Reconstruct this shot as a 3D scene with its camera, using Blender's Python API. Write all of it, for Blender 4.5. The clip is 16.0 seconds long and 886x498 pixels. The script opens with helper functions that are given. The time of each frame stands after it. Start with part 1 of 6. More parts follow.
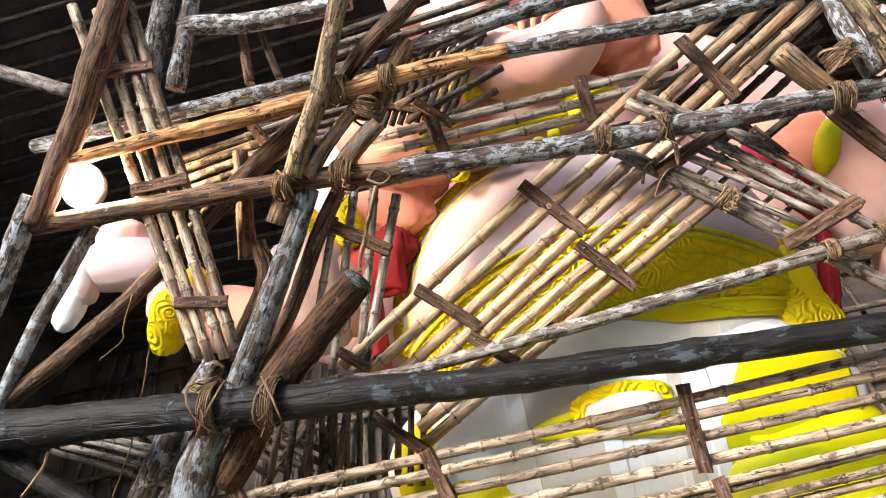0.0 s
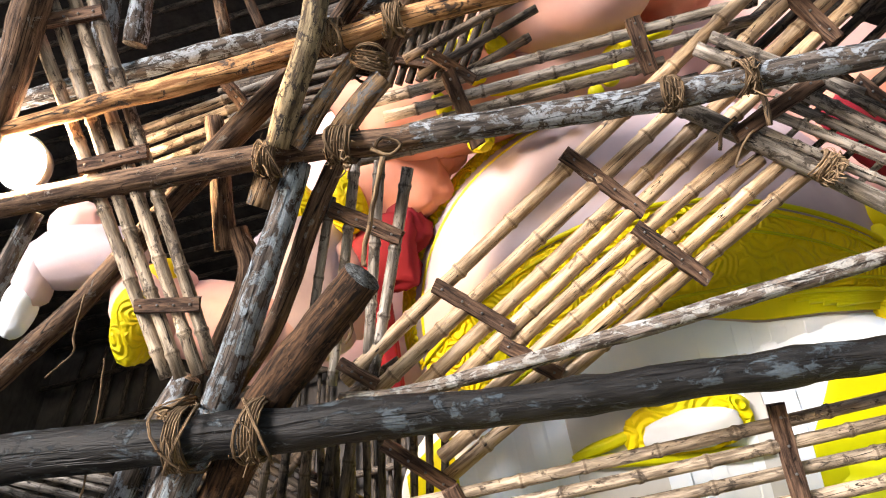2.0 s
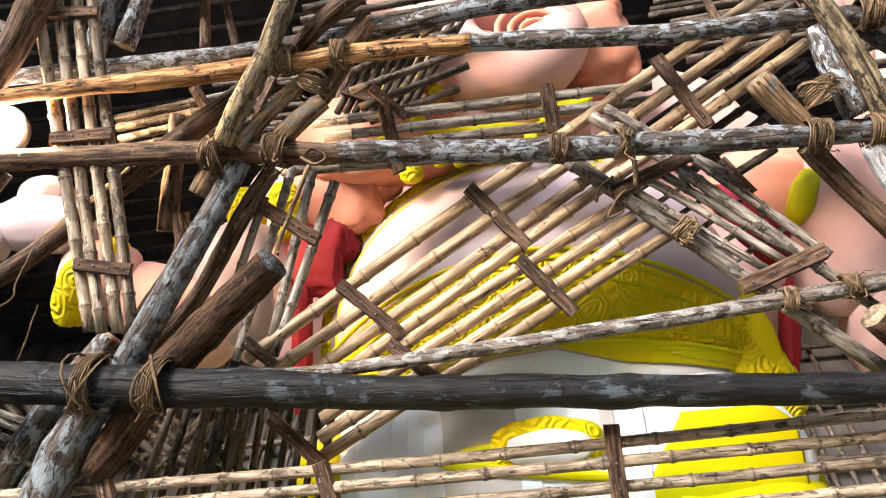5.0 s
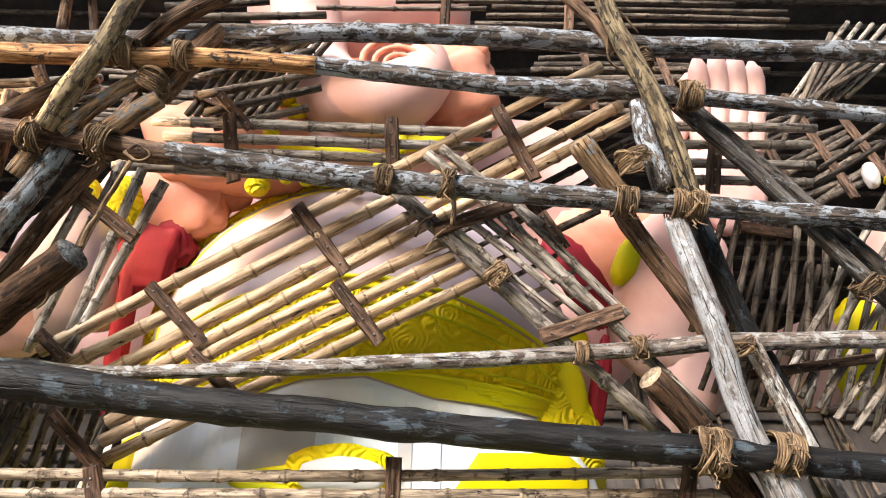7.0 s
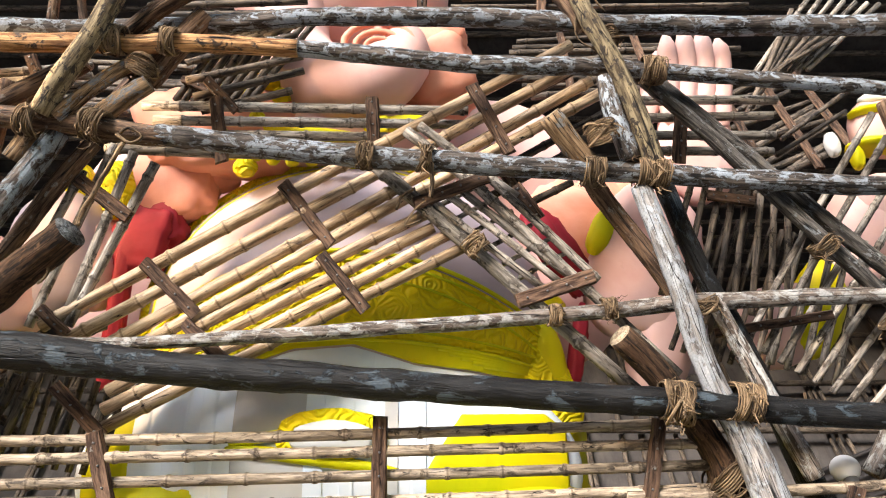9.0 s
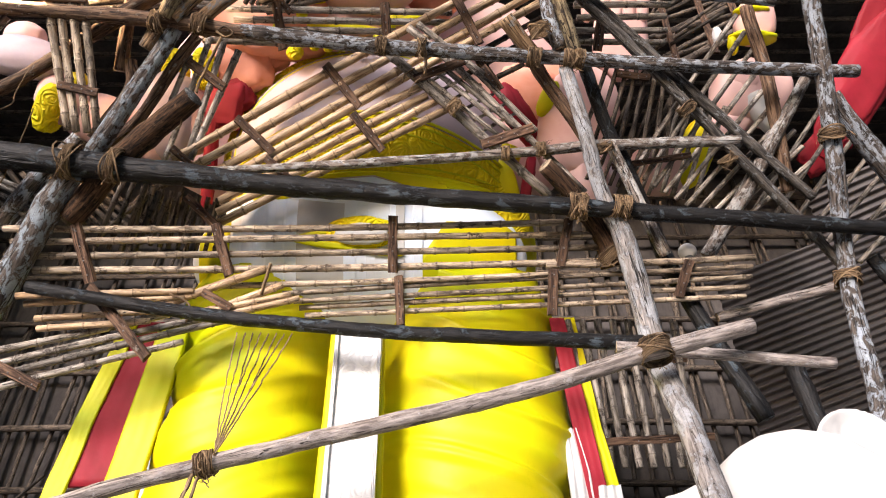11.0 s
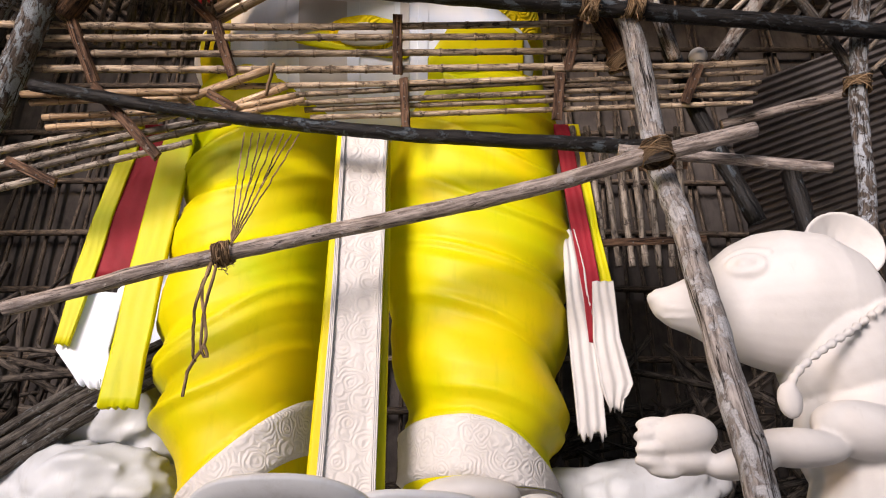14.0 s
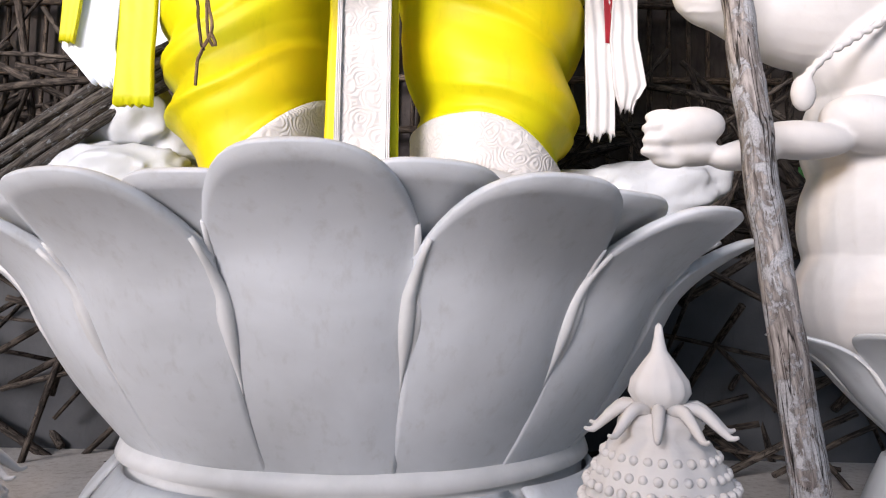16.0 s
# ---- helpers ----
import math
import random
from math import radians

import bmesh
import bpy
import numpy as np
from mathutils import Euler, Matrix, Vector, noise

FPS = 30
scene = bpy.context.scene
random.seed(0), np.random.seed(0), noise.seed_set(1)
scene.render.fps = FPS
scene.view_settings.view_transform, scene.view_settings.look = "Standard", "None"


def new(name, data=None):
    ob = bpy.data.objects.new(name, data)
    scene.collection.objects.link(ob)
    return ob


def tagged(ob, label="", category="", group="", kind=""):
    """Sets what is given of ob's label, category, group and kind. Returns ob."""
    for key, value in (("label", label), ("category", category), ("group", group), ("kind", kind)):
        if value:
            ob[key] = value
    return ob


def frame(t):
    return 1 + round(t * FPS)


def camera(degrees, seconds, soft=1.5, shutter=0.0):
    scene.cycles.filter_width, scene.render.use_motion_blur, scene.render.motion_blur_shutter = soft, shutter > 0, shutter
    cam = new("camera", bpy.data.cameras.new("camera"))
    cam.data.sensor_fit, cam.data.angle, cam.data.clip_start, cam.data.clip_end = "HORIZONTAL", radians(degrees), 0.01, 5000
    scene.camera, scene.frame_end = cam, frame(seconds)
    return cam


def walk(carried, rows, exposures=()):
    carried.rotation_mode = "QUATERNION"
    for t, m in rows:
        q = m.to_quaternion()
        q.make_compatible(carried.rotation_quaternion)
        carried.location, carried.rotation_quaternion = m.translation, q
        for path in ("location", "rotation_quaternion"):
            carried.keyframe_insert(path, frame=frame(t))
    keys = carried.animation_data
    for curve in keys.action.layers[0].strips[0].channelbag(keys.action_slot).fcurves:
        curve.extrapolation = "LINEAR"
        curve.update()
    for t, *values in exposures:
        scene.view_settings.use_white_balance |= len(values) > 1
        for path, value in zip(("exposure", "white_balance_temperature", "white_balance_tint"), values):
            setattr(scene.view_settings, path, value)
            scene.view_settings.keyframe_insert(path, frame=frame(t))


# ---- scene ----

# ---- camera and its walk ----
cam = camera(64.15, 16.0, soft=1.1)


def cam_at(eye, way, up):
    """A camera pose from its place, its line of sight and its upward side."""
    z = -Vector(way).normalized()
    x = Vector(up).cross(z).normalized()
    y = z.cross(x)
    m = Matrix((x, y, z)).transposed().to_4x4()
    m.translation = eye
    return m


WALK = [
    (0.0, cam_at((-0.794, 0.640, 3.183), (-0.120, 0.701, 0.703), (0.236, -0.668, 0.706))),
    (0.5, cam_at((-0.815, 0.667, 3.201), (-0.120, 0.702, 0.702), (0.238, -0.666, 0.706))),
    (1.0, cam_at((-0.822, 0.666, 3.200), (-0.124, 0.703, 0.700), (0.240, -0.663, 0.709))),
    (1.5, cam_at((-0.866, 0.811, 3.398), (-0.129, 0.713, 0.690), (0.243, -0.652, 0.719))),
    (2.0, cam_at((-0.956, 1.059, 3.683), (-0.127, 0.722, 0.680), (0.245, -0.642, 0.727))),
    (2.5, cam_at((-0.980, 1.058, 3.691), (-0.131, 0.724, 0.677), (0.248, -0.638, 0.729))),
    (3.0, cam_at((-0.985, 1.061, 3.705), (-0.137, 0.724, 0.676), (0.246, -0.636, 0.732))),
    (3.2, cam_at((-0.981, 1.059, 3.704), (-0.139, 0.724, 0.676), (0.242, -0.637, 0.732))),
    (5.3, cam_at((-0.501, 1.002, 3.212), (-0.091, 0.657, 0.749), (0.085, -0.744, 0.663))),
    (5.5, cam_at((-0.441, 0.987, 3.222), (-0.085, 0.661, 0.746), (0.068, -0.743, 0.666))),
    (6.0, cam_at((-0.326, 1.020, 3.217), (-0.045, 0.650, 0.758), (0.024, -0.758, 0.651))),
    (6.5, cam_at((-0.213, 1.020, 3.227), (-0.016, 0.645, 0.764), (-0.005, -0.764, 0.645))),
    (7.0, cam_at((-0.133, 1.047, 3.214), (0.006, 0.635, 0.772), (-0.016, -0.772, 0.635))),
    (7.5, cam_at((-0.090, 1.072, 3.193), (0.017, 0.629, 0.778), (-0.010, -0.778, 0.629))),
    (8.0, cam_at((-0.071, 1.072, 3.179), (0.017, 0.630, 0.777), (0.003, -0.777, 0.630))),
    (8.2, cam_at((-0.072, 1.059, 3.166), (0.016, 0.634, 0.774), (0.008, -0.774, 0.634))),
    (10.3, cam_at((-0.080, 0.748, 2.257), (0.015, 0.689, 0.725), (0.004, -0.725, 0.689))),
    (10.5, cam_at((-0.049, 0.568, 2.055), (0.010, 0.707, 0.707), (0.002, -0.707, 0.707))),
    (11.0, cam_at((0.012, 0.003, 1.629), (0.005, 0.763, 0.646), (0.005, -0.646, 0.763))),
    (11.5, cam_at((0.000, 0.000, 1.500), (0.011, 0.781, 0.625), (0.004, -0.625, 0.781))),
    (12.0, cam_at((0.000, 0.000, 1.500), (0.011, 0.809, 0.588), (0.003, -0.588, 0.809))),
    (12.5, cam_at((0.000, 0.000, 1.500), (0.010, 0.834, 0.552), (0.002, -0.552, 0.834))),
    (13.0, cam_at((0.000, 0.000, 1.500), (0.006, 0.857, 0.516), (-0.001, -0.516, 0.857))),
    (13.5, cam_at((0.000, 0.000, 1.500), (0.003, 0.878, 0.479), (-0.003, -0.479, 0.878))),
    (14.0, cam_at((0.000, 0.000, 1.500), (0.001, 0.901, 0.434), (-0.005, -0.434, 0.901))),
    (14.5, cam_at((0.000, 0.000, 1.500), (-0.000, 0.927, 0.376), (-0.006, -0.376, 0.927))),
    (15.0, cam_at((-0.009, 0.018, 1.446), (0.003, 0.947, 0.321), (-0.011, -0.321, 0.947))),
    (15.5, cam_at((-0.017, 0.038, 1.350), (-0.002, 0.977, 0.215), (-0.022, -0.215, 0.976))),
    (16.0, cam_at((-0.004, 0.046, 1.281), (-0.010, 0.997, 0.082), (-0.015, -0.082, 0.997))),
]
walk(cam, WALK, [(0.0, 1.08, 6500, 10), (8.2, 1.12, 6500, 8), (10.5, 0.92, 6300, 7), (11.5, 0.44, 7150, 25), (12.5, 0.24, 7350, 27),
                (14.0, -0.02, 7000, 20), (15.0, 0.0, 6800, 18), (16.0, 0.33, 6450, 17)])

# ---- world, sun, lamps ----
SUN_TO = Vector((-0.46, -0.85, 0.23)).normalized()
world = bpy.data.worlds.new("sky")
scene.world = world
world.use_nodes = True
wn = world.node_tree
sky = wn.nodes.new("ShaderNodeTexSky")
sky.sky_type = 'NISHITA'
sky.sun_disc = False
sky.sun_elevation = math.asin(SUN_TO.z)
sky.sun_rotation = math.atan2(SUN_TO.x, SUN_TO.y)
wn.links.new(sky.outputs[0], wn.nodes["Background"].inputs[0])
wn.nodes["Background"].inputs[1].default_value = 0.15
sun_data = bpy.data.lights.new("sun", 'SUN')
sun_data.energy = 4.8
sun_data.angle = radians(22.0)
sun_data.color = (1.0, 0.965, 0.98)
sun = new("sun", sun_data)
sun.rotation_mode = 'QUATERNION'
sun.rotation_quaternion = SUN_TO.to_track_quat('Z', 'Y')
sun.location = (-10, -9, 14)
LAMP_AT = Vector((-2.957, 2.517, 6.144))
lamp_data = bpy.data.lights.new("flood_light", 'SPOT')
lamp_data.energy = 650.0
lamp_data.color = (1.0, 0.66, 0.36)
lamp_data.shadow_soft_size = 0.06
lamp_data.spot_size, lamp_data.spot_blend = radians(145), 0.5
lamp = new("flood_light", lamp_data)
lamp.location = LAMP_AT + Vector((0.02, -0.10, 0.02))
lamp.rotation_mode = 'QUATERNION'
lamp.rotation_quaternion = Vector((-0.58, 0.0, 0.80)).to_track_quat('Z', 'Y')


# ---- materials ----
def nodes_of(name):
    m = bpy.data.materials.new(name)
    m.use_nodes = True
    nt = m.node_tree
    return m, nt, nt.nodes["Principled BSDF"]


def noise_node(nt, vec, scale, detail=5.0, rough=0.6, dist=0.0):
    n = nt.nodes.new("ShaderNodeTexNoise")
    n.inputs["Scale"].default_value = scale
    n.inputs["Detail"].default_value = detail
    n.inputs["Roughness"].default_value = rough
    n.inputs["Distortion"].default_value = dist
    nt.links.new(vec, n.inputs["Vector"])
    return n.outputs["Fac"]


def ramp(nt, fac, lo, hi):
    r = nt.nodes.new("ShaderNodeMapRange")
    r.inputs["From Min"].default_value, r.inputs["From Max"].default_value = lo, hi
    nt.links.new(fac, r.inputs["Value"])
    return r.outputs["Result"]


def mix(nt, fac, a, b, kind='MIX'):
    n = nt.nodes.new("ShaderNodeMix")
    n.data_type, n.blend_type = 'RGBA', kind
    for sock, v in ((n.inputs[0], fac), (n.inputs[6], a), (n.inputs[7], b)):
        if isinstance(v, (int, float)):
            sock.default_value = v
        elif isinstance(v, tuple):
            sock.default_value = (*v, 1)
        else:
            nt.links.new(v, sock)
    return n.outputs[2]


def bump(nt, bsdf, height, strength, distance=0.01, before=None):
    b = nt.nodes.new("ShaderNodeBump")
    b.inputs["Strength"].default_value = strength
    b.inputs["Distance"].default_value = distance
    nt.links.new(height, b.inputs["Height"])
    if before is not None:
        nt.links.new(before, b.inputs["Normal"])
    nt.links.new(b.outputs[0], bsdf.inputs["Normal"])
    return b.outputs[0]


def stretched(nt, vec, sx, sy, sz):
    m = nt.nodes.new("ShaderNodeMapping")
    m.inputs["Scale"].default_value = (sx, sy, sz)
    nt.links.new(vec, m.inputs["Vector"])
    return m.outputs[0]


def bark(name, c1, c2, patch, amount, rough=0.85, crack=0.5, patch_scale=9.0, vary=0.35):
    """Wood along its grain: streaks, flaking patches and cracks; 'grain' is round, round, along."""
    m, nt, bsdf = nodes_of(name)
    at = nt.nodes.new("ShaderNodeAttribute")
    at.attribute_name = "grain"
    info = nt.nodes.new("ShaderNodeObjectInfo")
    add = nt.nodes.new("ShaderNodeVectorMath")
    add.operation = 'MULTIPLY_ADD'
    add.inputs[1].default_value = (1, 1, 1)
    nt.links.new(at.outputs["Vector"], add.inputs[0])
    sc = nt.nodes.new("ShaderNodeVectorMath")
    sc.operation = 'SCALE'
    sc.inputs[0].default_value = (7.0, 3.0, 11.0)
    nt.links.new(info.outputs["Random"], sc.inputs["Scale"])
    nt.links.new(sc.outputs[0], add.inputs[2])
    vec = add.outputs[0]
    long_ = stretched(nt, vec, 1, 1, 0.12)
    fine = noise_node(nt, long_, 60, 6, 0.65)
    broad = noise_node(nt, stretched(nt, vec, 1, 1, 0.35), 7, 4)
    col = mix(nt, ramp(nt, fine, 0.40, 0.62), tuple(v * 0.7 for v in c1), tuple(min(0.9, v * 1.15) for v in c2))
    flakes = noise_node(nt, stretched(nt, vec, 1, 1, 0.6), patch_scale * 1.5, 12, 0.74, 0.5)
    mask = ramp(nt, flakes, 1 - amount - 0.015, 1 - amount + 0.02)
    grainy = mix(nt, ramp(nt, noise_node(nt, vec, 120, 3), 0.3, 0.7), patch, tuple(v * 0.6 for v in patch))
    col = mix(nt, mask, col, grainy)
    pits = noise_node(nt, stretched(nt, vec, 1, 1, 0.4), 38, 4, 0.7, 0.6)
    col = mix(nt, ramp(nt, pits, 0.36, 0.30), col, mix(nt, 1.0, col, (0.22, 0.20, 0.18), 'MULTIPLY'))
    splits = noise_node(nt, stretched(nt, vec, 1, 1, 0.04), 22, 2, 0.5, 0.2)
    thin = nt.nodes.new("ShaderNodeMath")
    thin.operation = 'SUBTRACT'
    thin.inputs[1].default_value = 0.5
    nt.links.new(splits, thin.inputs[0])
    ab = nt.nodes.new("ShaderNodeMath")
    ab.operation = 'ABSOLUTE'
    nt.links.new(thin.outputs[0], ab.inputs[0])
    col = mix(nt, ramp(nt, ab.outputs[0], 0.012 * crack + 0.004, 0.002), col, (0.012, 0.010, 0.009))
    jt = nt.nodes.new("ShaderNodeAttribute")
    jt.attribute_name = "joint"
    col = mix(nt, jt.outputs["Fac"], col, mix(nt, 1.0, col, (0.22, 0.17, 0.13), 'MULTIPLY'))
    shade = ramp(nt, broad, 0.2, 0.8)
    col = mix(nt, shade, mix(nt, 1.0, col, (0.55, 0.52, 0.50), 'MULTIPLY'), col)
    tone = nt.nodes.new("ShaderNodeMapRange")
    tone.inputs["To Min"].default_value, tone.inputs["To Max"].default_value = 1 - vary, 1 + vary * 0.6
    nt.links.new(info.outputs["Random"], tone.inputs["Value"])
    hsv = nt.nodes.new("ShaderNodeHueSaturation")
    nt.links.new(tone.outputs[0], hsv.inputs["Value"])
    nt.links.new(col, hsv.inputs["Color"])
    nt.links.new(hsv.outputs[0], bsdf.inputs["Base Color"])
    bsdf.inputs["Roughness"].default_value = rough
    bsdf.inputs["Specular IOR Level"].default_value = 0.18
    cracks = noise_node(nt, stretched(nt, vec, 1, 1, 0.05), 28, 3, 0.5, 0.3)
    b1 = bump(nt, bsdf, fine, min(1.0, crack * 1.4), 0.008)
    b2 = bump(nt, bsdf, mask, 0.7, 0.006, b1)
    bump(nt, bsdf, ramp(nt, cracks, 0.30, 0.38), crack, 0.008, b2)
    return m


def plaster(name, c1, c2, rough=0.6, scale=3.0, stain=(0.8, 0.78, 0.74), stain_amount=0.25, bump_s=0.15, relief=0.0, relief_scale=22.0):
    m, nt, bsdf = nodes_of(name)
    tc = nt.nodes.new("ShaderNodeTexCoord")
    vec = tc.outputs["Object"]
    broad = noise_node(nt, vec, scale, 5, 0.55, 0.3)
    fine = noise_node(nt, vec, 45, 4)
    col = mix(nt, ramp(nt, broad, 0.35, 0.68), c1, c2)
    streak = noise_node(nt, stretched(nt, vec, 3, 3, 0.6), 5, 6, 0.65)
    col = mix(nt, ramp(nt, streak, 1 - stain_amount - 0.12, 1 - stain_amount + 0.2), col, mix(nt, 1.0, col, stain, 'MULTIPLY'))
    nt.links.new(col, bsdf.inputs["Base Color"])
    r = nt.nodes.new("ShaderNodeMapRange")
    r.inputs["To Min"].default_value, r.inputs["To Max"].default_value = rough - 0.1, rough + 0.12
    nt.links.new(fine, r.inputs["Value"])
    nt.links.new(r.outputs[0], bsdf.inputs["Roughness"])
    bsdf.inputs["Specular IOR Level"].default_value = 0.25
    b1 = bump(nt, bsdf, fine, bump_s, 0.004)
    b2 = bump(nt, bsdf, broad, bump_s, 0.03, b1)
    if relief > 0:
        v = nt.nodes.new("ShaderNodeTexVoronoi")
        v.inputs["Scale"].default_value = relief_scale
        warp = nt.nodes.new("ShaderNodeTexNoise")
        warp.inputs["Scale"].default_value = 9.0
        nt.links.new(vec, warp.inputs["Vector"])
        nt.links.new(mix(nt, 0.07, vec, warp.outputs["Color"]), v.inputs["Vector"])
        w = nt.nodes.new("ShaderNodeMath")
        w.operation = 'SINE'
        k = nt.nodes.new("ShaderNodeMath")
        k.operation = 'MULTIPLY'
        k.inputs[1].default_value = 34.0
        nt.links.new(v.outputs["Distance"], k.inputs[0])
        nt.links.new(k.outputs[0], w.inputs[0])
        bump(nt, bsdf, w.outputs[0], relief, 0.011, b2)
    return m


MATS = {
    'bark_grey': bark("bark_grey", (0.050, 0.040, 0.034), (0.18, 0.15, 0.13), (0.50, 0.55, 0.61), 0.49, 0.75, 0.8, 15.0),
    'bark_dark': bark("bark_dark", (0.006, 0.0055, 0.0055), (0.018, 0.017, 0.017), (0.085, 0.108, 0.128), 0.44, 0.5, 1.0, 7.0, 0.12),
    'bark_brown': bark("bark_brown", (0.070, 0.040, 0.026), (0.23, 0.145, 0.092), (0.36, 0.32, 0.28), 0.40, 0.8, 0.8, 16.0),
    'bark_lichen': bark("bark_lichen", (0.14, 0.10, 0.060), (0.38, 0.30, 0.18), (0.075, 0.060, 0.050), 0.46, 0.8, 0.6, 26.0),
    'bark_white': bark("bark_white", (0.11, 0.080, 0.062), (0.33, 0.275, 0.235), (0.60, 0.585, 0.555), 0.49, 0.7, 0.8, 15.0),
    'bark_peeled': bark("bark_peeled", (0.25, 0.22, 0.205), (0.45, 0.42, 0.40), (0.60, 0.615, 0.64), 0.50, 0.65, 0.9, 8.0),
    'bark_blue': bark("bark_blue", (0.060, 0.044, 0.037), (0.18, 0.15, 0.13), (0.38, 0.44, 0.49), 0.50, 0.7, 0.9, 11.0),
    'bark_dim': bark("bark_dim", (0.042, 0.036, 0.032), (0.15, 0.135, 0.12), (0.32, 0.34, 0.35), 0.43, 0.75, 0.8, 17.0),
    'bark_split': bark("bark_split", (0.16, 0.10, 0.055), (0.46, 0.30, 0.17), (0.30, 0.31, 0.33), 0.46, 0.85, 1.0, 12.0),
    'bark_stump': bark("bark_stump", (0.022, 0.014, 0.010), (0.13, 0.072, 0.040), (0.22, 0.125, 0.068), 0.42, 0.95, 1.0, 24.0),
    'wood_pale': bark("wood_pale", (0.17, 0.14, 0.125), (0.33, 0.29, 0.265), (0.42, 0.395, 0.38), 0.42, 0.65, 0.35, 15.0),
    'wood_cut': bark("wood_cut", (0.26, 0.145, 0.068), (0.52, 0.35, 0.20), (0.50, 0.48, 0.45), 0.42, 0.8, 0.9, 10.0),
    # bare split wood, its orange raised to carry the warm light falling on it
    'wood_orange_lit': bark("wood_orange_lit", (0.36, 0.16, 0.058), (0.74, 0.42, 0.19), (0.13, 0.085, 0.060), 0.42, 0.75, 1.0, 13.0),
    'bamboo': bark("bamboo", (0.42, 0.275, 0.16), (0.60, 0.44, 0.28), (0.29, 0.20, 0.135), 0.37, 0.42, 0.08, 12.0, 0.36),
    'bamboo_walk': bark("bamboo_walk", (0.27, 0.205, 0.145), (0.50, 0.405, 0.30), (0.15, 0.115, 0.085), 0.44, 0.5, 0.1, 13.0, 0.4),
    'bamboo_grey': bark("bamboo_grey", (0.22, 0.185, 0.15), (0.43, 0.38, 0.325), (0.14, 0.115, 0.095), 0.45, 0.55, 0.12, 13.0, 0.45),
    # the same canes again, with the shade they hang in put into the colour
    'bamboo_shaded': bark("bamboo_shaded", (0.075, 0.058, 0.046), (0.19, 0.15, 0.115), (0.05, 0.04, 0.035), 0.44, 0.65, 0.2, 16.0, 0.45),
    'cleat': bark("cleat", (0.060, 0.034, 0.024), (0.19, 0.115, 0.075), (0.34, 0.29, 0.25), 0.38, 0.85, 0.7, 16.0),
    # stick heap: the dimness of the shed's back is put into this dark colour
    'dimmed_sticks': bark("dimmed_sticks", (0.032, 0.027, 0.023), (0.10, 0.084, 0.070), (0.024, 0.020, 0.017), 0.44, 0.8, 0.3, 16.0, 0.45),
    'end_dark': bark("end_dark", (0.03, 0.03, 0.03), (0.16, 0.17, 0.17), (0.36, 0.40, 0.42), 0.45, 0.9, 0.8, 14.0),
    'end_pale': bark("end_pale", (0.34, 0.24, 0.15), (0.55, 0.43, 0.30), (0.30, 0.22, 0.15), 0.40, 0.9, 0.4, 14.0),
    'rope': bark("rope", (0.12, 0.075, 0.042), (0.32, 0.22, 0.13), (0.07, 0.048, 0.032), 0.40, 0.95, 0.6, 30.0),
}
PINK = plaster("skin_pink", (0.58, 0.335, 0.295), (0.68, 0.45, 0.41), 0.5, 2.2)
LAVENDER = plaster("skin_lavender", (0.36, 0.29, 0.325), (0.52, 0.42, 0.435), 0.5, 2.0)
SALMON = plaster("skin_salmon", (0.62, 0.22, 0.13), (0.72, 0.34, 0.24), 0.55)
RED = plaster("cloth_red", (0.20, 0.008, 0.014), (0.30, 0.014, 0.028), 0.65)
YELLOW = plaster("paint_yellow", (0.66, 0.50, 0.0), (0.47, 0.53, 0.0), 0.5, 1.1, (0.80, 0.84, 0.4), 0.34)
BELT = plaster("paint_yellow_relief", (0.78, 0.58, 0.0), (0.78, 0.68, 0.0), 0.6, 2.0, (0.7, 0.6, 0.3), 0.3, 0.2, 0.6, 8.0)
WHITE = plaster("plaster_white", (0.50, 0.485, 0.47), (0.59, 0.575, 0.56), 0.65)
RELIEF = plaster("plaster_relief", (0.54, 0.515, 0.49), (0.62, 0.60, 0.575), 0.6, 3.0, (0.8, 0.78, 0.74), 0.25, 0.15, 0.3, 9.0)
BLUEWHITE = plaster("paint_bluish_white", (0.68, 0.77, 0.90), (0.84, 0.86, 0.89), 0.6)
LOTUS = plaster("plaster_grey", (0.43, 0.445, 0.455), (0.58, 0.605, 0.63), 0.42, 1.0, (0.80, 0.775, 0.74), 0.34, 0.18)
LOTUS_EDGE = plaster("plaster_pale_edge", (0.54, 0.545, 0.54), (0.66, 0.66, 0.655), 0.55)
STATUE_MATS = [PINK, LAVENDER, SALMON, RED, YELLOW, BELT, WHITE, RELIEF, BLUEWHITE]
GROUND = plaster("packed_earth", (0.46, 0.44, 0.41), (0.56, 0.54, 0.51), 0.9, 1.2, (0.6, 0.55, 0.5), 0.4, 0.6)
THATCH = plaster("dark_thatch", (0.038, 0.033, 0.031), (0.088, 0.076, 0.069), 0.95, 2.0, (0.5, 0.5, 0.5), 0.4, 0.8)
TARP = plaster("grey_tarpaulin", (0.045, 0.048, 0.052), (0.085, 0.088, 0.092), 0.7, 1.2, (0.6, 0.6, 0.6), 0.3, 0.5)
TIN = plaster("weathered_tin", (0.045, 0.038, 0.036), (0.095, 0.082, 0.077), 0.55, 1.5, (0.5, 0.42, 0.36), 0.35)
CLOTHS = [plaster("cloth_" + n, c, tuple(v * 0.7 for v in c), 0.85) for n, c in
          (("magenta", (0.42, 0.06, 0.22)), ("teal", (0.05, 0.30, 0.30)), ("orange", (0.60, 0.20, 0.03)),
           ("mauve", (0.36, 0.22, 0.34)), ("green", (0.10, 0.32, 0.10)), ("cream", (0.60, 0.52, 0.38)))]
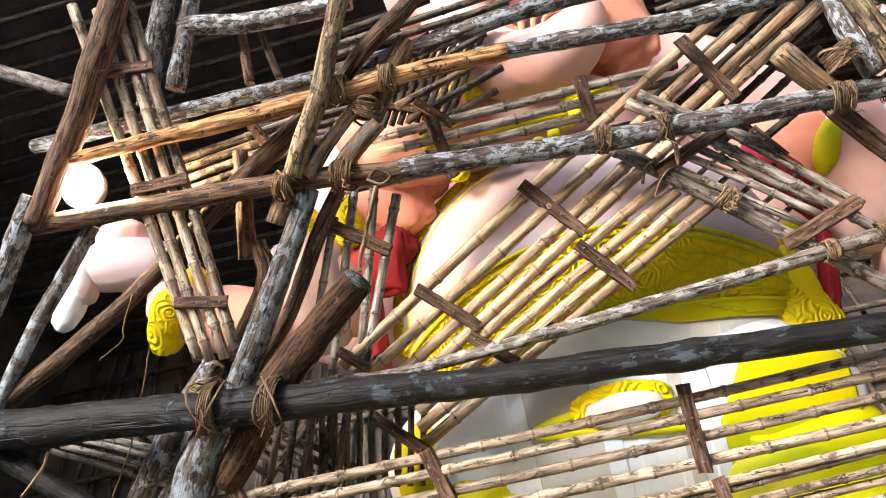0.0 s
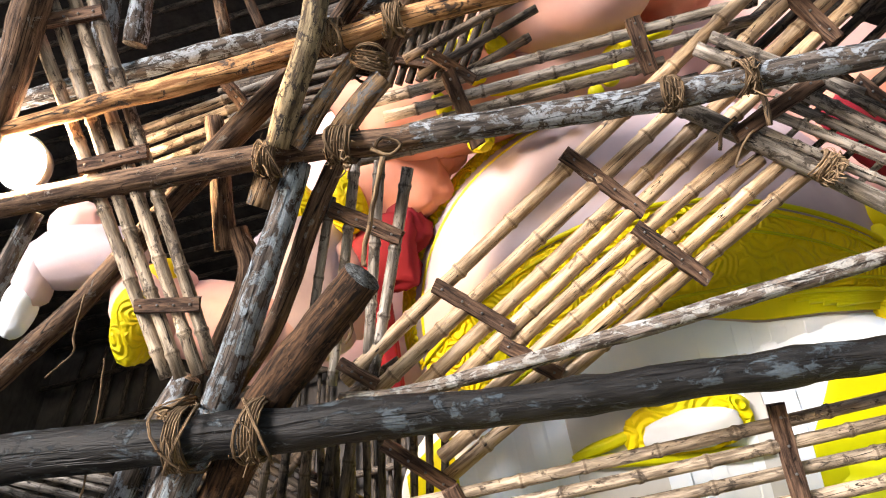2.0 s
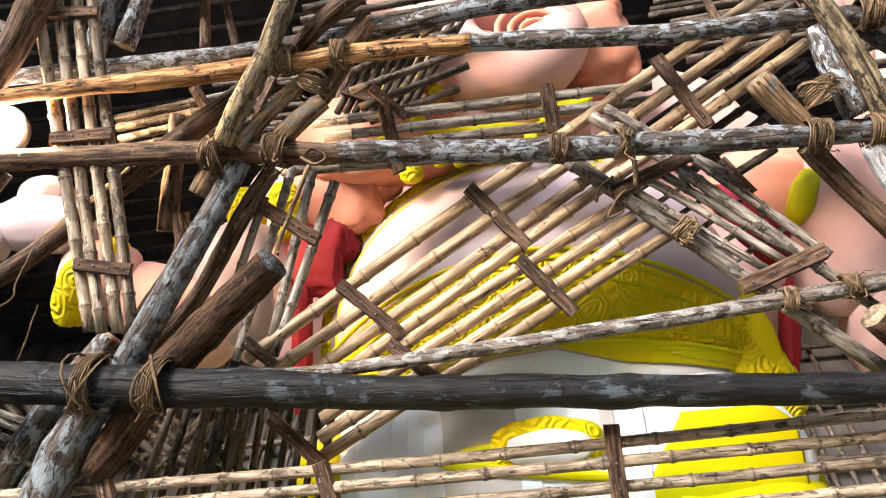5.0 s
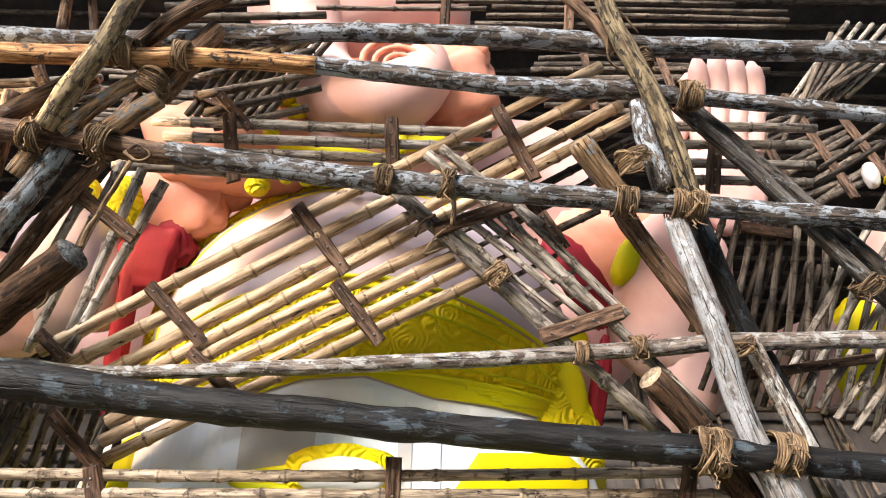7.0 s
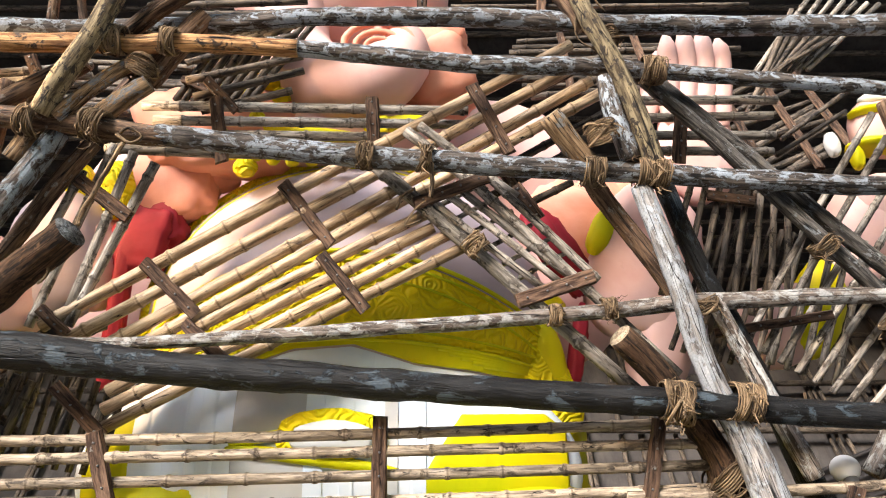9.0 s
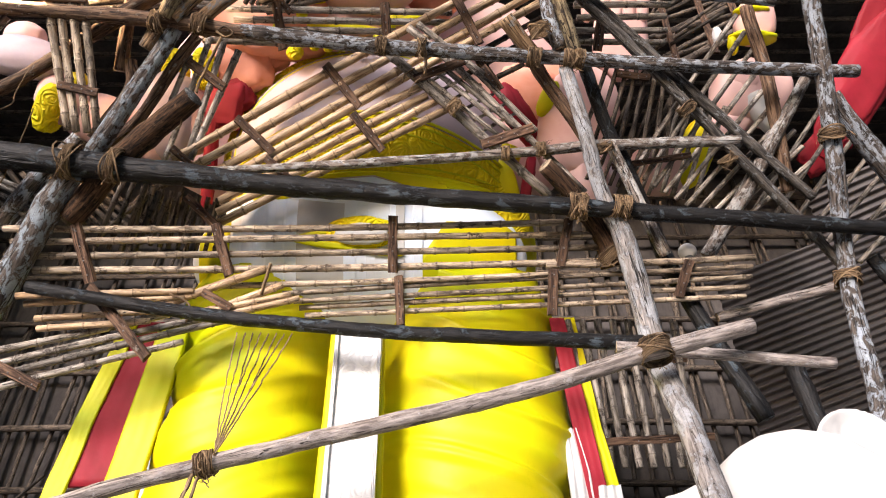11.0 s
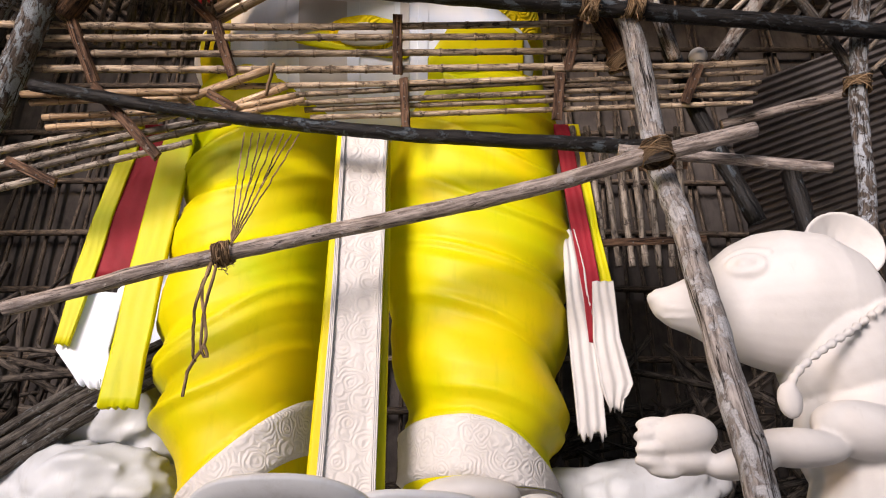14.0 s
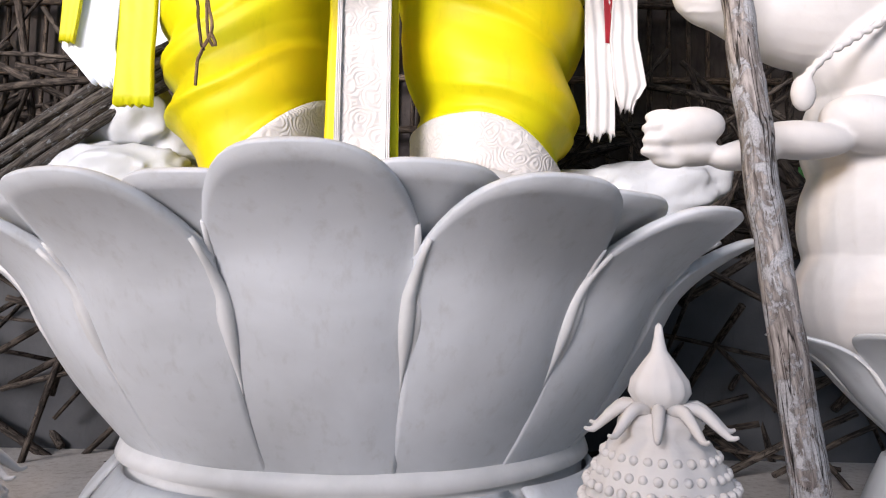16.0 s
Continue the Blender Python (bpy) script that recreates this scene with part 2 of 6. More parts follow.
GLOW, gnt, gb = nodes_of("lamp_glow")
gb.inputs["Emission Color"].default_value = (1.0, 0.93, 0.80, 1)
gb.inputs["Emission Strength"].default_value = 60.0
STEEL, snt, sb = nodes_of("lamp_steel")
sb.inputs["Base Color"].default_value = (0.18, 0.18, 0.18, 1)
sb.inputs["Metallic"].default_value, sb.inputs["Roughness"].default_value = 0.9, 0.45


# ---- building helpers ----
def thing(name, at, label, category, group=""):
    ob = new(name)
    ob.location = at
    ob.empty_display_size = 0.1
    return tagged(ob, label, category, group)


def link_mesh(name, bm, mats, at):
    me = bpy.data.meshes.new(name)
    bmesh.ops.translate(bm, verts=bm.verts, vec=-Vector(at))
    bm.to_mesh(me)
    bm.free()
    for p in me.polygons:
        p.use_smooth = True
    for m in mats:
        me.materials.append(m)
    ob = new(name, me)
    return ob


def part(name, bm, material, parent, label=""):
    """One mesh under a thing or part; the vertices are given in the world."""
    root = parent
    off = Vector((0, 0, 0))
    while root is not None:
        off += Vector(root.location)
        root = root.parent
    ob = link_mesh(name, bm, [material], off)
    ob.parent = parent
    if label:
        ob["label"] = label
    return ob


def smooth_path(pts, rads, step):
    """Catmull-Rom through the points, about a step apart."""
    P = [Vector(p) for p in pts]
    if len(P) == 2:
        n = max(2, int((P[1] - P[0]).length / step))
        return [P[0].lerp(P[1], i / n) for i in range(n + 1)], [rads[0] + (rads[1] - rads[0]) * i / n for i in range(n + 1)]
    E = [P[0] * 2 - P[1]] + P + [P[-1] * 2 - P[-2]]
    out, rr = [], []
    for i in range(1, len(E) - 2):
        a, b, c, d = E[i - 1:i + 3]
        n = max(2, int((c - b).length / step))
        for j in range(n):
            t = j / n
            out.append(0.5 * ((2 * b) + (c - a) * t + (2 * a - 5 * b + 4 * c - d) * t * t + (3 * b - a - 3 * c + d) * t ** 3))
            rr.append(rads[i - 1] + (rads[i] - rads[i - 1]) * t)
    out.append(P[-1])
    rr.append(rads[-1])
    return out, rr


def tube(bm, path, rads, sides=12, caps=True, uneven=0.0, seed=0.0, dark=None):
    """A tube along the path, with a 'grain' attribute that runs along it."""
    lay = bm.verts.layers.float_vector.get("grain") or bm.verts.layers.float_vector.new("grain")
    jl = None
    if dark:
        jl = bm.verts.layers.float.get("joint") or bm.verts.layers.float.new("joint")
    rings, along = [], 0.0
    side = None
    for i, p in enumerate(path):
        d = (path[min(i + 1, len(path) - 1)] - path[max(i - 1, 0)]).normalized()
        if side is None:
            side = d.orthogonal().normalized()
        side = (side - d * side.dot(d)).normalized()
        up = d.cross(side)
        if i:
            along += (p - path[i - 1]).length
        ring = []
        for k in range(sides):
            a = 2 * math.pi * k / sides
            r = rads[i]
            c, s = math.cos(a), math.sin(a)
            if uneven:
                r *= 1 + uneven * noise.noise(Vector((c * 0.8 + seed, s * 0.8 + seed * 3, along * 5))) + uneven * 0.7 * noise.noise(Vector((c * 2 + seed, s * 2, along * 16 + seed)))
            v = bm.verts.new(p + side * (c * r) + up * (s * r))
            v[lay] = (c * rads[i], s * rads[i], along)
            if dark:
                v[jl] = dark[i]
            ring.append(v)
        rings.append(ring)
    for a, b in zip(rings, rings[1:]):
        for k in range(sides):
            bm.faces.new((a[k], a[(k + 1) % sides], b[(k + 1) % sides], b[k]))
    if caps:
        for ring, f in ((rings[0], list(reversed(rings[0]))), (rings[-1], rings[-1])):
            bm.faces.new(f).material_index = 1
    return rings


seeds = [0]


def next_seed():
    seeds[0] += 1
    return seeds[0] * 1.37


def pole(name, mat, label, pts, rads):
    """A rough scaffold pole: bark, bends and knots, with sawn ends."""
    s = next_seed()
    path, rr = smooth_path(pts, rads, 0.035)
    for i, p in enumerate(path):
        w = 0.035 * rr[i] + 0.0015
        path[i] = p + Vector((noise.noise(Vector((s, i * 0.12, 0))), noise.noise(Vector((0, s, i * 0.12))), noise.noise(Vector((i * 0.12, 0, s))))) * w * 2
    rng = random.Random(int(s * 100))
    for _ in range(max(1, len(path) // 14)):
        k = rng.randrange(1, len(path) - 1)
        for j in range(max(0, k - 1), min(len(rr), k + 2)):
            rr[j] *= 1.06 if j == k else 1.03
    rr[0] *= 0.96
    bm = bmesh.new()
    tube(bm, path, rr, 16, True, 0.075, s)
    ob = link_mesh(name, bm, [MATS[mat], MATS['end_dark' if mat in ('bark_stump', 'bark_dark', 'bark_blue') and 'clean' not in label else 'end_pale']], pts[0])
    ob.location = pts[0]
    return tagged(ob, label, "scaffold pole", "scaffold poles")


def cane(bm, a, b, r, s):
    """A bamboo cane: slightly bent, with swollen joints."""
    rng = random.Random(int(s * 1000))
    a, b = Vector(a), Vector(b)
    L = (b - a).length
    joints, x = [], rng.uniform(0.05, 0.2)
    while x < L - 0.02:
        joints.append(x)
        x += rng.uniform(0.22, 0.32)
    stops = sorted({0.0, L} | {max(0, min(L, j + d)) for j in joints for d in (-0.016, -0.006, -0.003, 0.003, 0.006, 0.016)} | {L * i / 6 for i in range(7)})
    bow = Vector((rng.uniform(-1, 1), rng.uniform(-1, 1), rng.uniform(-1, 1))) * 0.006 * L
    path, rr, dk = [], [], []
    for t in stops:
        path.append(a.lerp(b, t / L) + bow * math.sin(math.pi * t / L))
        near = min((abs(t - j) for j in joints), default=1)
        rr.append(r * (1.13 if near < 0.0065 else 0.97 if near < 0.02 else 1.0) * (1 - 0.08 * t / L))
        dk.append(0.55 if near < 0.004 else 0.0)
    tube(bm, path, rr, 10, True, 0.03, s, dk)


def plank(bm, a, b, w, th):
    """A split batten with chipped ends, lying on the canes."""
    lay = bm.verts.layers.float_vector.get("grain") or bm.verts.layers.float_vector.new("grain")
    a, b = Vector(a), Vector(b)
    d = (b - a).normalized()
    n = Vector((0, -0.81, -0.59))
    s = d.cross(n).normalized()
    n = s.cross(d).normalized()
    rng = random.Random(int(a.x * 997 + b.z * 311))
    rings = []
    N = 7
    for i in range(N):
        t = i / (N - 1)
        p = a.lerp(b, t)
        ring = []
        for x, y in ((-1, -1), (-0.8, 1), (0.8, 1), (1, -1)):
            jit = 0.07 * rng.uniform(-1, 1)
            q = p + s * (w / 2 * (x + jit)) + n * (th / 2 * (y + jit)) + d * (w * 0.12 * rng.uniform(-1, 1) if i in (0, N - 1) else 0)
            v = bm.verts.new(q)
            v[lay] = (x * w / 2, y * th / 2, t * (b - a).length)
            ring.append(v)
        rings.append(ring)
    for r0, r1 in zip(rings, rings[1:]):
        for k in range(4):
            bm.faces.new((r0[k], r0[(k + 1) % 4], r1[(k + 1) % 4], r1[k]))
    bm.faces.new(list(reversed(rings[0])))
    bm.faces.new(rings[-1])


def panel(label, mat, cmat, canes, cleats):
    """Bamboo laths held together by nailed battens."""
    root = thing("bamboo_panel", canes[0][0], label, "bamboo panel", "bamboo panels")
    for a, b, r in canes:
        bm = bmesh.new()
        cane(bm, a, b, r, next_seed())
        part("cane", bm, MATS[mat], root)
    for a, b, w in cleats:
        bm = bmesh.new()
        plank(bm, a, b, w, 0.022)
        ob = part("batten", bm, MATS[cmat], root, "dark brown nailed wooden batten")
        for p in ob.data.polygons:
            p.use_smooth = False
        for t in (0.12, 0.38, 0.63, 0.88):
            bm = bmesh.new()
            c = Vector(a).lerp(Vector(b), t) + Vector((0, -0.81, -0.59)) * 0.012
            bmesh.ops.create_icosphere(bm, subdivisions=1, radius=0.006, matrix=Matrix.Translation(c))
            o = part("nail", bm, STEEL, ob)
    return root


def lashing(at, along, radius, turns):
    """Coir rope wound round a pole, with loose ends."""
    s = next_seed()
    rng = random.Random(int(s * 77))
    d = Vector(along).normalized()
    u = d.orthogonal().normalized()
    w = d.cross(u)
    at = Vector(at)
    th = 0.0040
    turns = int(turns * 2.3)
    bm = bmesh.new()
    path = []
    spread = turns * th * 1.15
    for i in range(turns * 14 + 1):
        a = 2 * math.pi * i / 14
        f = i / (turns * 14)
        r = radius * (1.0 + 0.10 * noise.noise(Vector((s, i * 0.25, 0)))) + th * 0.6
        skew = 0.35 * radius * math.sin(a + s) + 0.012 * noise.noise(Vector((i * 0.3, s, 0)))
        path.append(at + (u * math.cos(a) + w * math.sin(a)) * r + d * ((f - 0.5) * spread + skew * 0.55))
    tube(bm, path, [th * rng.uniform(0.85, 1.1) for _ in path], 6)
    path = []
    for i in range(turns * 7 + 1):
        a = -2 * math.pi * i / 14 + 1.0
        f = i / (turns * 7)
        path.append(at + (u * math.cos(a) + w * math.sin(a)) * (radius * 1.10 + th) + d * ((0.5 - f) * spread * 1.2 + 0.15 * radius * math.sin(a)))
    tube(bm, path, [th * 0.9] * len(path), 6)
    for lay in range(2):
        path = []
        tilt = rng.uniform(0.5, 0.9) * (1 if lay else -1)
        for i in range(2 * 14 + 1):
            a = 2 * math.pi * i / 14 + lay
            path.append(at + (u * math.cos(a) + w * math.sin(a)) * (radius * 1.13 + th * (1 + i / 28)) + d * (tilt * radius * math.cos(a + s) + (i / 28 - 0.5) * th * 3))
        tube(bm, path, [th * 0.95] * len(path), 6)
    for _ in range(26):
        p = at + d * rng.uniform(-0.6, 0.6) * spread + (u * rng.uniform(-1, 1) + w * rng.uniform(-1, 1)).normalized() * radius * 1.1
        q = [p]
        for k in range(4):
            q.append(q[-1] + Vector((rng.uniform(-0.016, 0.016), rng.uniform(-0.016, 0.010), rng.uniform(-0.020, 0.010))))
        tube(bm, q, [0.0014] * 5, 4)
    for _ in range(6):
        p = at + (u * rng.uniform(-1, 1) + w * rng.uniform(-1, 1)).normalized() * radius * 1.1
        q = [p]
        for k in range(5):
            q.append(q[-1] + Vector((rng.uniform(-0.02, 0.02), rng.uniform(-0.02, 0.01), rng.uniform(-0.035, 0.008))))
        tube(bm, q, [0.003] * 6, 5)
    ob = link_mesh("rope_lashing", bm, [MATS['rope']], at)
    ob.location = at
    return tagged(ob, "brown coir rope wound round crossing scaffold poles", "rope", "rope lashings")


def cord(pts, r):
    path, rr = smooth_path(pts, [max(r, 0.0025)] * len(pts), 0.02)
    s = next_seed()
    path = [p + Vector((noise.noise(Vector((i * 0.4, s, 0))), 0, noise.noise(Vector((s, i * 0.4, 0))))) * 0.006 for i, p in enumerate(path)]
    bm = bmesh.new()
    tube(bm, path, rr, 6)
    ob = link_mesh("loose_cord", bm, [MATS['rope']], pts[0])
    ob.location = pts[0]
    return tagged(ob, "loose brown cord hanging from the scaffold", "cord", "loose cords")


def box_mesh(lo, hi):
    bm = bmesh.new()
    bmesh.ops.create_cube(bm, size=1)
    for v in bm.verts:
        v.co = Vector([lo[i] if v.co[i] < 0 else hi[i] for i in range(3)])
    return bm


def structure(name, bm, material, label, category):
    ob = link_mesh(name, bm, [material], (0, 0, 0))
    for p in ob.data.polygons:
        p.use_smooth = False
    return tagged(ob, label, category, kind="structure")


# ---- the shed and the ground ----
bm = bmesh.new()
bmesh.ops.create_grid(bm, x_segments=8, y_segments=8, size=400)
structure("ground", bm, GROUND, "packed brown earth of the yard", "ground")
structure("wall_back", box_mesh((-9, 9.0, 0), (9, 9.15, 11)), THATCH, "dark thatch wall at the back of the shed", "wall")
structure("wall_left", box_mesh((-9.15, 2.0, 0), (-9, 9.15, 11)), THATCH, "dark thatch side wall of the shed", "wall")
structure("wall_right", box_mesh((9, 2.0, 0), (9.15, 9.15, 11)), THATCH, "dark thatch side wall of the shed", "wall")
# Unseen wall behind the camera, added to keep low sun off the lower statue.
structure("shade_wall", box_mesh((-16, -9.2, 0), (16, -9.0, 4.3)), GROUND, "plain unseen wall added behind the camera to shade the lower statue", "wall")
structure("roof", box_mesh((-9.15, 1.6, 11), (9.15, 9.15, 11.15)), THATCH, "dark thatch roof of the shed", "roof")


def wall_laths():
    rng = random.Random(5)
    wall, roof = bpy.data.objects["wall_back"], bpy.data.objects["roof"]
    for i in range(70):
        x = -8.5 + i * 0.25
        bm = bmesh.new()
        tube(bm, [Vector((x + rng.uniform(-.1, .1), 8.9, 0.2)), Vector((x, 8.85, 5)), Vector((x + rng.uniform(-.3, .3), 8.9, 10.8))], [0.03] * 3, 6)
        part("lath", bm, MATS['bamboo_shaded'], wall)
    for i in range(12):
        z = 0.8 + i * 0.85
        bm = bmesh.new()
        tube(bm, [Vector((-8.9, 8.78, z)), Vector((0, 8.74, z + rng.uniform(-.2, .2))), Vector((8.9, 8.78, z))], [0.045] * 3, 6)
        part("rail", bm, MATS['bamboo_shaded'], wall)
    for i in range(26):
        y = 1.8 + i * 0.28
        bm = bmesh.new()
        tube(bm, [Vector((-8.9, y, 10.9)), Vector((0, y + .05, 10.85)), Vector((8.9, y, 10.9))], [0.035] * 3, 6)
        part("lath", bm, MATS['bamboo_shaded'], roof)


wall_laths()
structure("tarpaulin_wall", box_mesh((-6.5, 6.3, 0), (6.5, 6.34, 1.75)), TARP, "dark grey tarpaulin hung behind the pedestal", "tarpaulin")


def corrugated(name, corner, across, down, waves, label):
    """A corrugated sheet from a corner, its width across the waves and its length."""
    bm = bmesh.new()
    A, D = Vector(across), Vector(down)
    n = A.cross(D).normalized()
    rows = []
    N = waves * 8
    for i in range(N + 1):
        t = i / N
        off = n * (0.02 * math.sin(2 * math.pi * waves * t))
        rows.append([bm.verts.new(Vector(corner) + A * t + D * s + off + n * w) for s in (0, 0.5, 1) for w in (0,)])
    for a, b in zip(rows, rows[1:]):
        for k in range(2):
            bm.faces.new((a[k], b[k], b[k + 1], a[k + 1]))
    ob = link_mesh(name, bm, [TIN], corner)
    ob.location = corner
    mod = ob.modifiers.new("thick", 'SOLIDIFY')
    mod.thickness = 0.004
    return tagged(ob, label, "roof sheet", kind="structure")


corrugated('roof_sheet_1', (2.763, 5.600, 5.922), (0.251, 0.600, -1.616), (2.218, -0.600, 0.625), 24, 'dull brown-grey corrugated sheet of the side roof')
corrugated('roof_sheet_2', (3.920, 5.400, 6.951), (0.363, 0.500, -0.755), (1.705, -0.400, 0.607), 12, 'weathered corrugated sheet higher at the side')


def clutter():
    """Stacked wood and coloured cloth at the back of the shed."""
    rng = random.Random(11)
    for i in range(34):
        x = rng.uniform(-6.5, 7.0)
        if -1.9 < x < 0.9:
            continue
        y, z = 8.72, rng.uniform(0.6, 4.2)
        bm = bmesh.new()
        w, h = rng.uniform(0.3, 0.8), rng.uniform(0.15, 0.5)
        n = 10
        rows = []
        for k in range(n + 1):
            u = k / n - 0.5
            dy = 0.05 * math.sin(k * 1.9 + i)
            rows.append([bm.verts.new((x + u * w, y + dy, z + h * (0.5 - j / 3) + 0.04 * math.sin(k + j + i))) for j in range(4)])
        for a, b in zip(rows, rows[1:]):
            for j in range(3):
                bm.faces.new((a[j], b[j], b[j + 1], a[j + 1]))
        ob = link_mesh("hanging_cloth", bm, [CLOTHS[i % 6]], (x, y, z))
        ob.location = (x, y, z)
        mod = ob.modifiers.new("thick", 'SOLIDIFY')
        mod.thickness = 0.01
        tagged(ob, "faded coloured cloth hanging at the back of the shed", "cloth", "hanging cloths")
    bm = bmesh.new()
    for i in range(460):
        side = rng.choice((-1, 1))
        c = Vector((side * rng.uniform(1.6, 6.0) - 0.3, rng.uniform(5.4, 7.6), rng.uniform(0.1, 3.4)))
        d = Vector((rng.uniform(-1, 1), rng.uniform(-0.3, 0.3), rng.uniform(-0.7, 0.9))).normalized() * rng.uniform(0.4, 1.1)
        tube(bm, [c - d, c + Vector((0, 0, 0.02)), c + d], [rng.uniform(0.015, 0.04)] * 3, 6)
    ob = link_mesh("stacked_sticks", bm, [MATS['dimmed_sticks']], (0, 0, 0))
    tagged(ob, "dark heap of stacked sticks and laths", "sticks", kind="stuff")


clutter()

# ---- the great statue: one mesh ----
SB = bmesh.new()
U_, V_, N_ = Vector((1, 0, 0)), Vector((0, -0.59, 0.81)), Vector((0, -0.81, -0.59))


def put(bm, verts_map, faces, midx):
    for q in faces:
        f = bm.faces.new([verts_map[i] for i in q])
        f.material_index = midx(q) if callable(midx) else midx
        f.smooth = True


def ellipsoid(bm, c, basis, radii, mat_of, nu=28, nv=18, shape=None):
    c = Vector(c)
    a, b, n = basis
    vs, par = [], []
    for j in range(nv + 1):
        th = math.pi * j / nv
        for i in range(nu):
            ph = 2 * math.pi * i / nu
            p = (math.sin(th) * math.cos(ph), math.cos(th), math.sin(th) * math.sin(ph))
            if shape:
                p = shape(p)
            par.append(p)
            vs.append(bm.verts.new(c + a * (p[0] * radii[0]) + b * (p[1] * radii[1]) + n * (p[2] * radii[2])))
    for j in range(nv):
        for i in range(nu):
            q = (j * nu + i, j * nu + (i + 1) % nu, (j + 1) * nu + (i + 1) % nu, (j + 1) * nu + i)
            if j == 0:
                q = (q[0], q[2], q[3])
            elif j == nv - 1:
                q = (q[0], q[1], q[2])
            f = bm.faces.new([vs[k] for k in q])
            m = [sum(par[k][d] for k in q) / len(q) for d in range(3)]
            f.material_index = mat_of(m) if callable(mat_of) else mat_of
            f.smooth = True


def statue_mat(m):
    return STATUE_MATS.index(m)


def turned(rot):
    c, s = math.cos(radians(rot)), math.sin(radians(rot))
    return c, s


def on_shell(c, basis, radii, k, a, b):
    n = math.sqrt(max(0.02, 1 - a * a - b * b))
    return Vector(c) + (basis[0] * (a * radii[0]) + basis[1] * (b * radii[1]) + basis[2] * (n * radii[2])) * k


def shell(c, basis, radii, k, a0, a1, low, top, mi):
    """A raised band on a rounded body, its edges turned in."""
    NA, NB = 60, 16
    grid = []
    for i in range(NA + 1):
        a = a0 + (a1 - a0) * i / NA
        line = []
        for j in range(NB + 1):
            edge = i in (0, NA) or j in (0, NB)
            line.append(SB.verts.new(on_shell(c, basis, radii, k - 0.03 if edge else k, a, low(a) + (top(a) - low(a)) * j / NB)))
        grid.append(line)
    for r0, r1 in zip(grid, grid[1:]):
        for j in range(NB):
            f = SB.faces.new((r0[j], r1[j], r1[j + 1], r0[j + 1]))
            f.material_index, f.smooth = mi, True


def rim(c, basis, radii, k, a0, a1, edge, r):
    path = [on_shell(c, basis, radii, k, a0 + (a1 - a0) * i / 60, edge(a0 + (a1 - a0) * i / 60)) for i in range(61)]
    before = set(SB.faces)
    tube(SB, path, [r] * 61, 6)
    for f in SB.faces:
        if f not in before:
            f.material_index, f.smooth = statue_mat(YELLOW), True


def bent(p, o, amount, square):
    k = 1 + amount * noise.noise(Vector(p) * 1.7 + o) + amount * 0.5 * noise.noise(Vector(p) * 4.5 + o)
    return tuple(math.copysign(abs(v) ** square, v) * k for v in p)


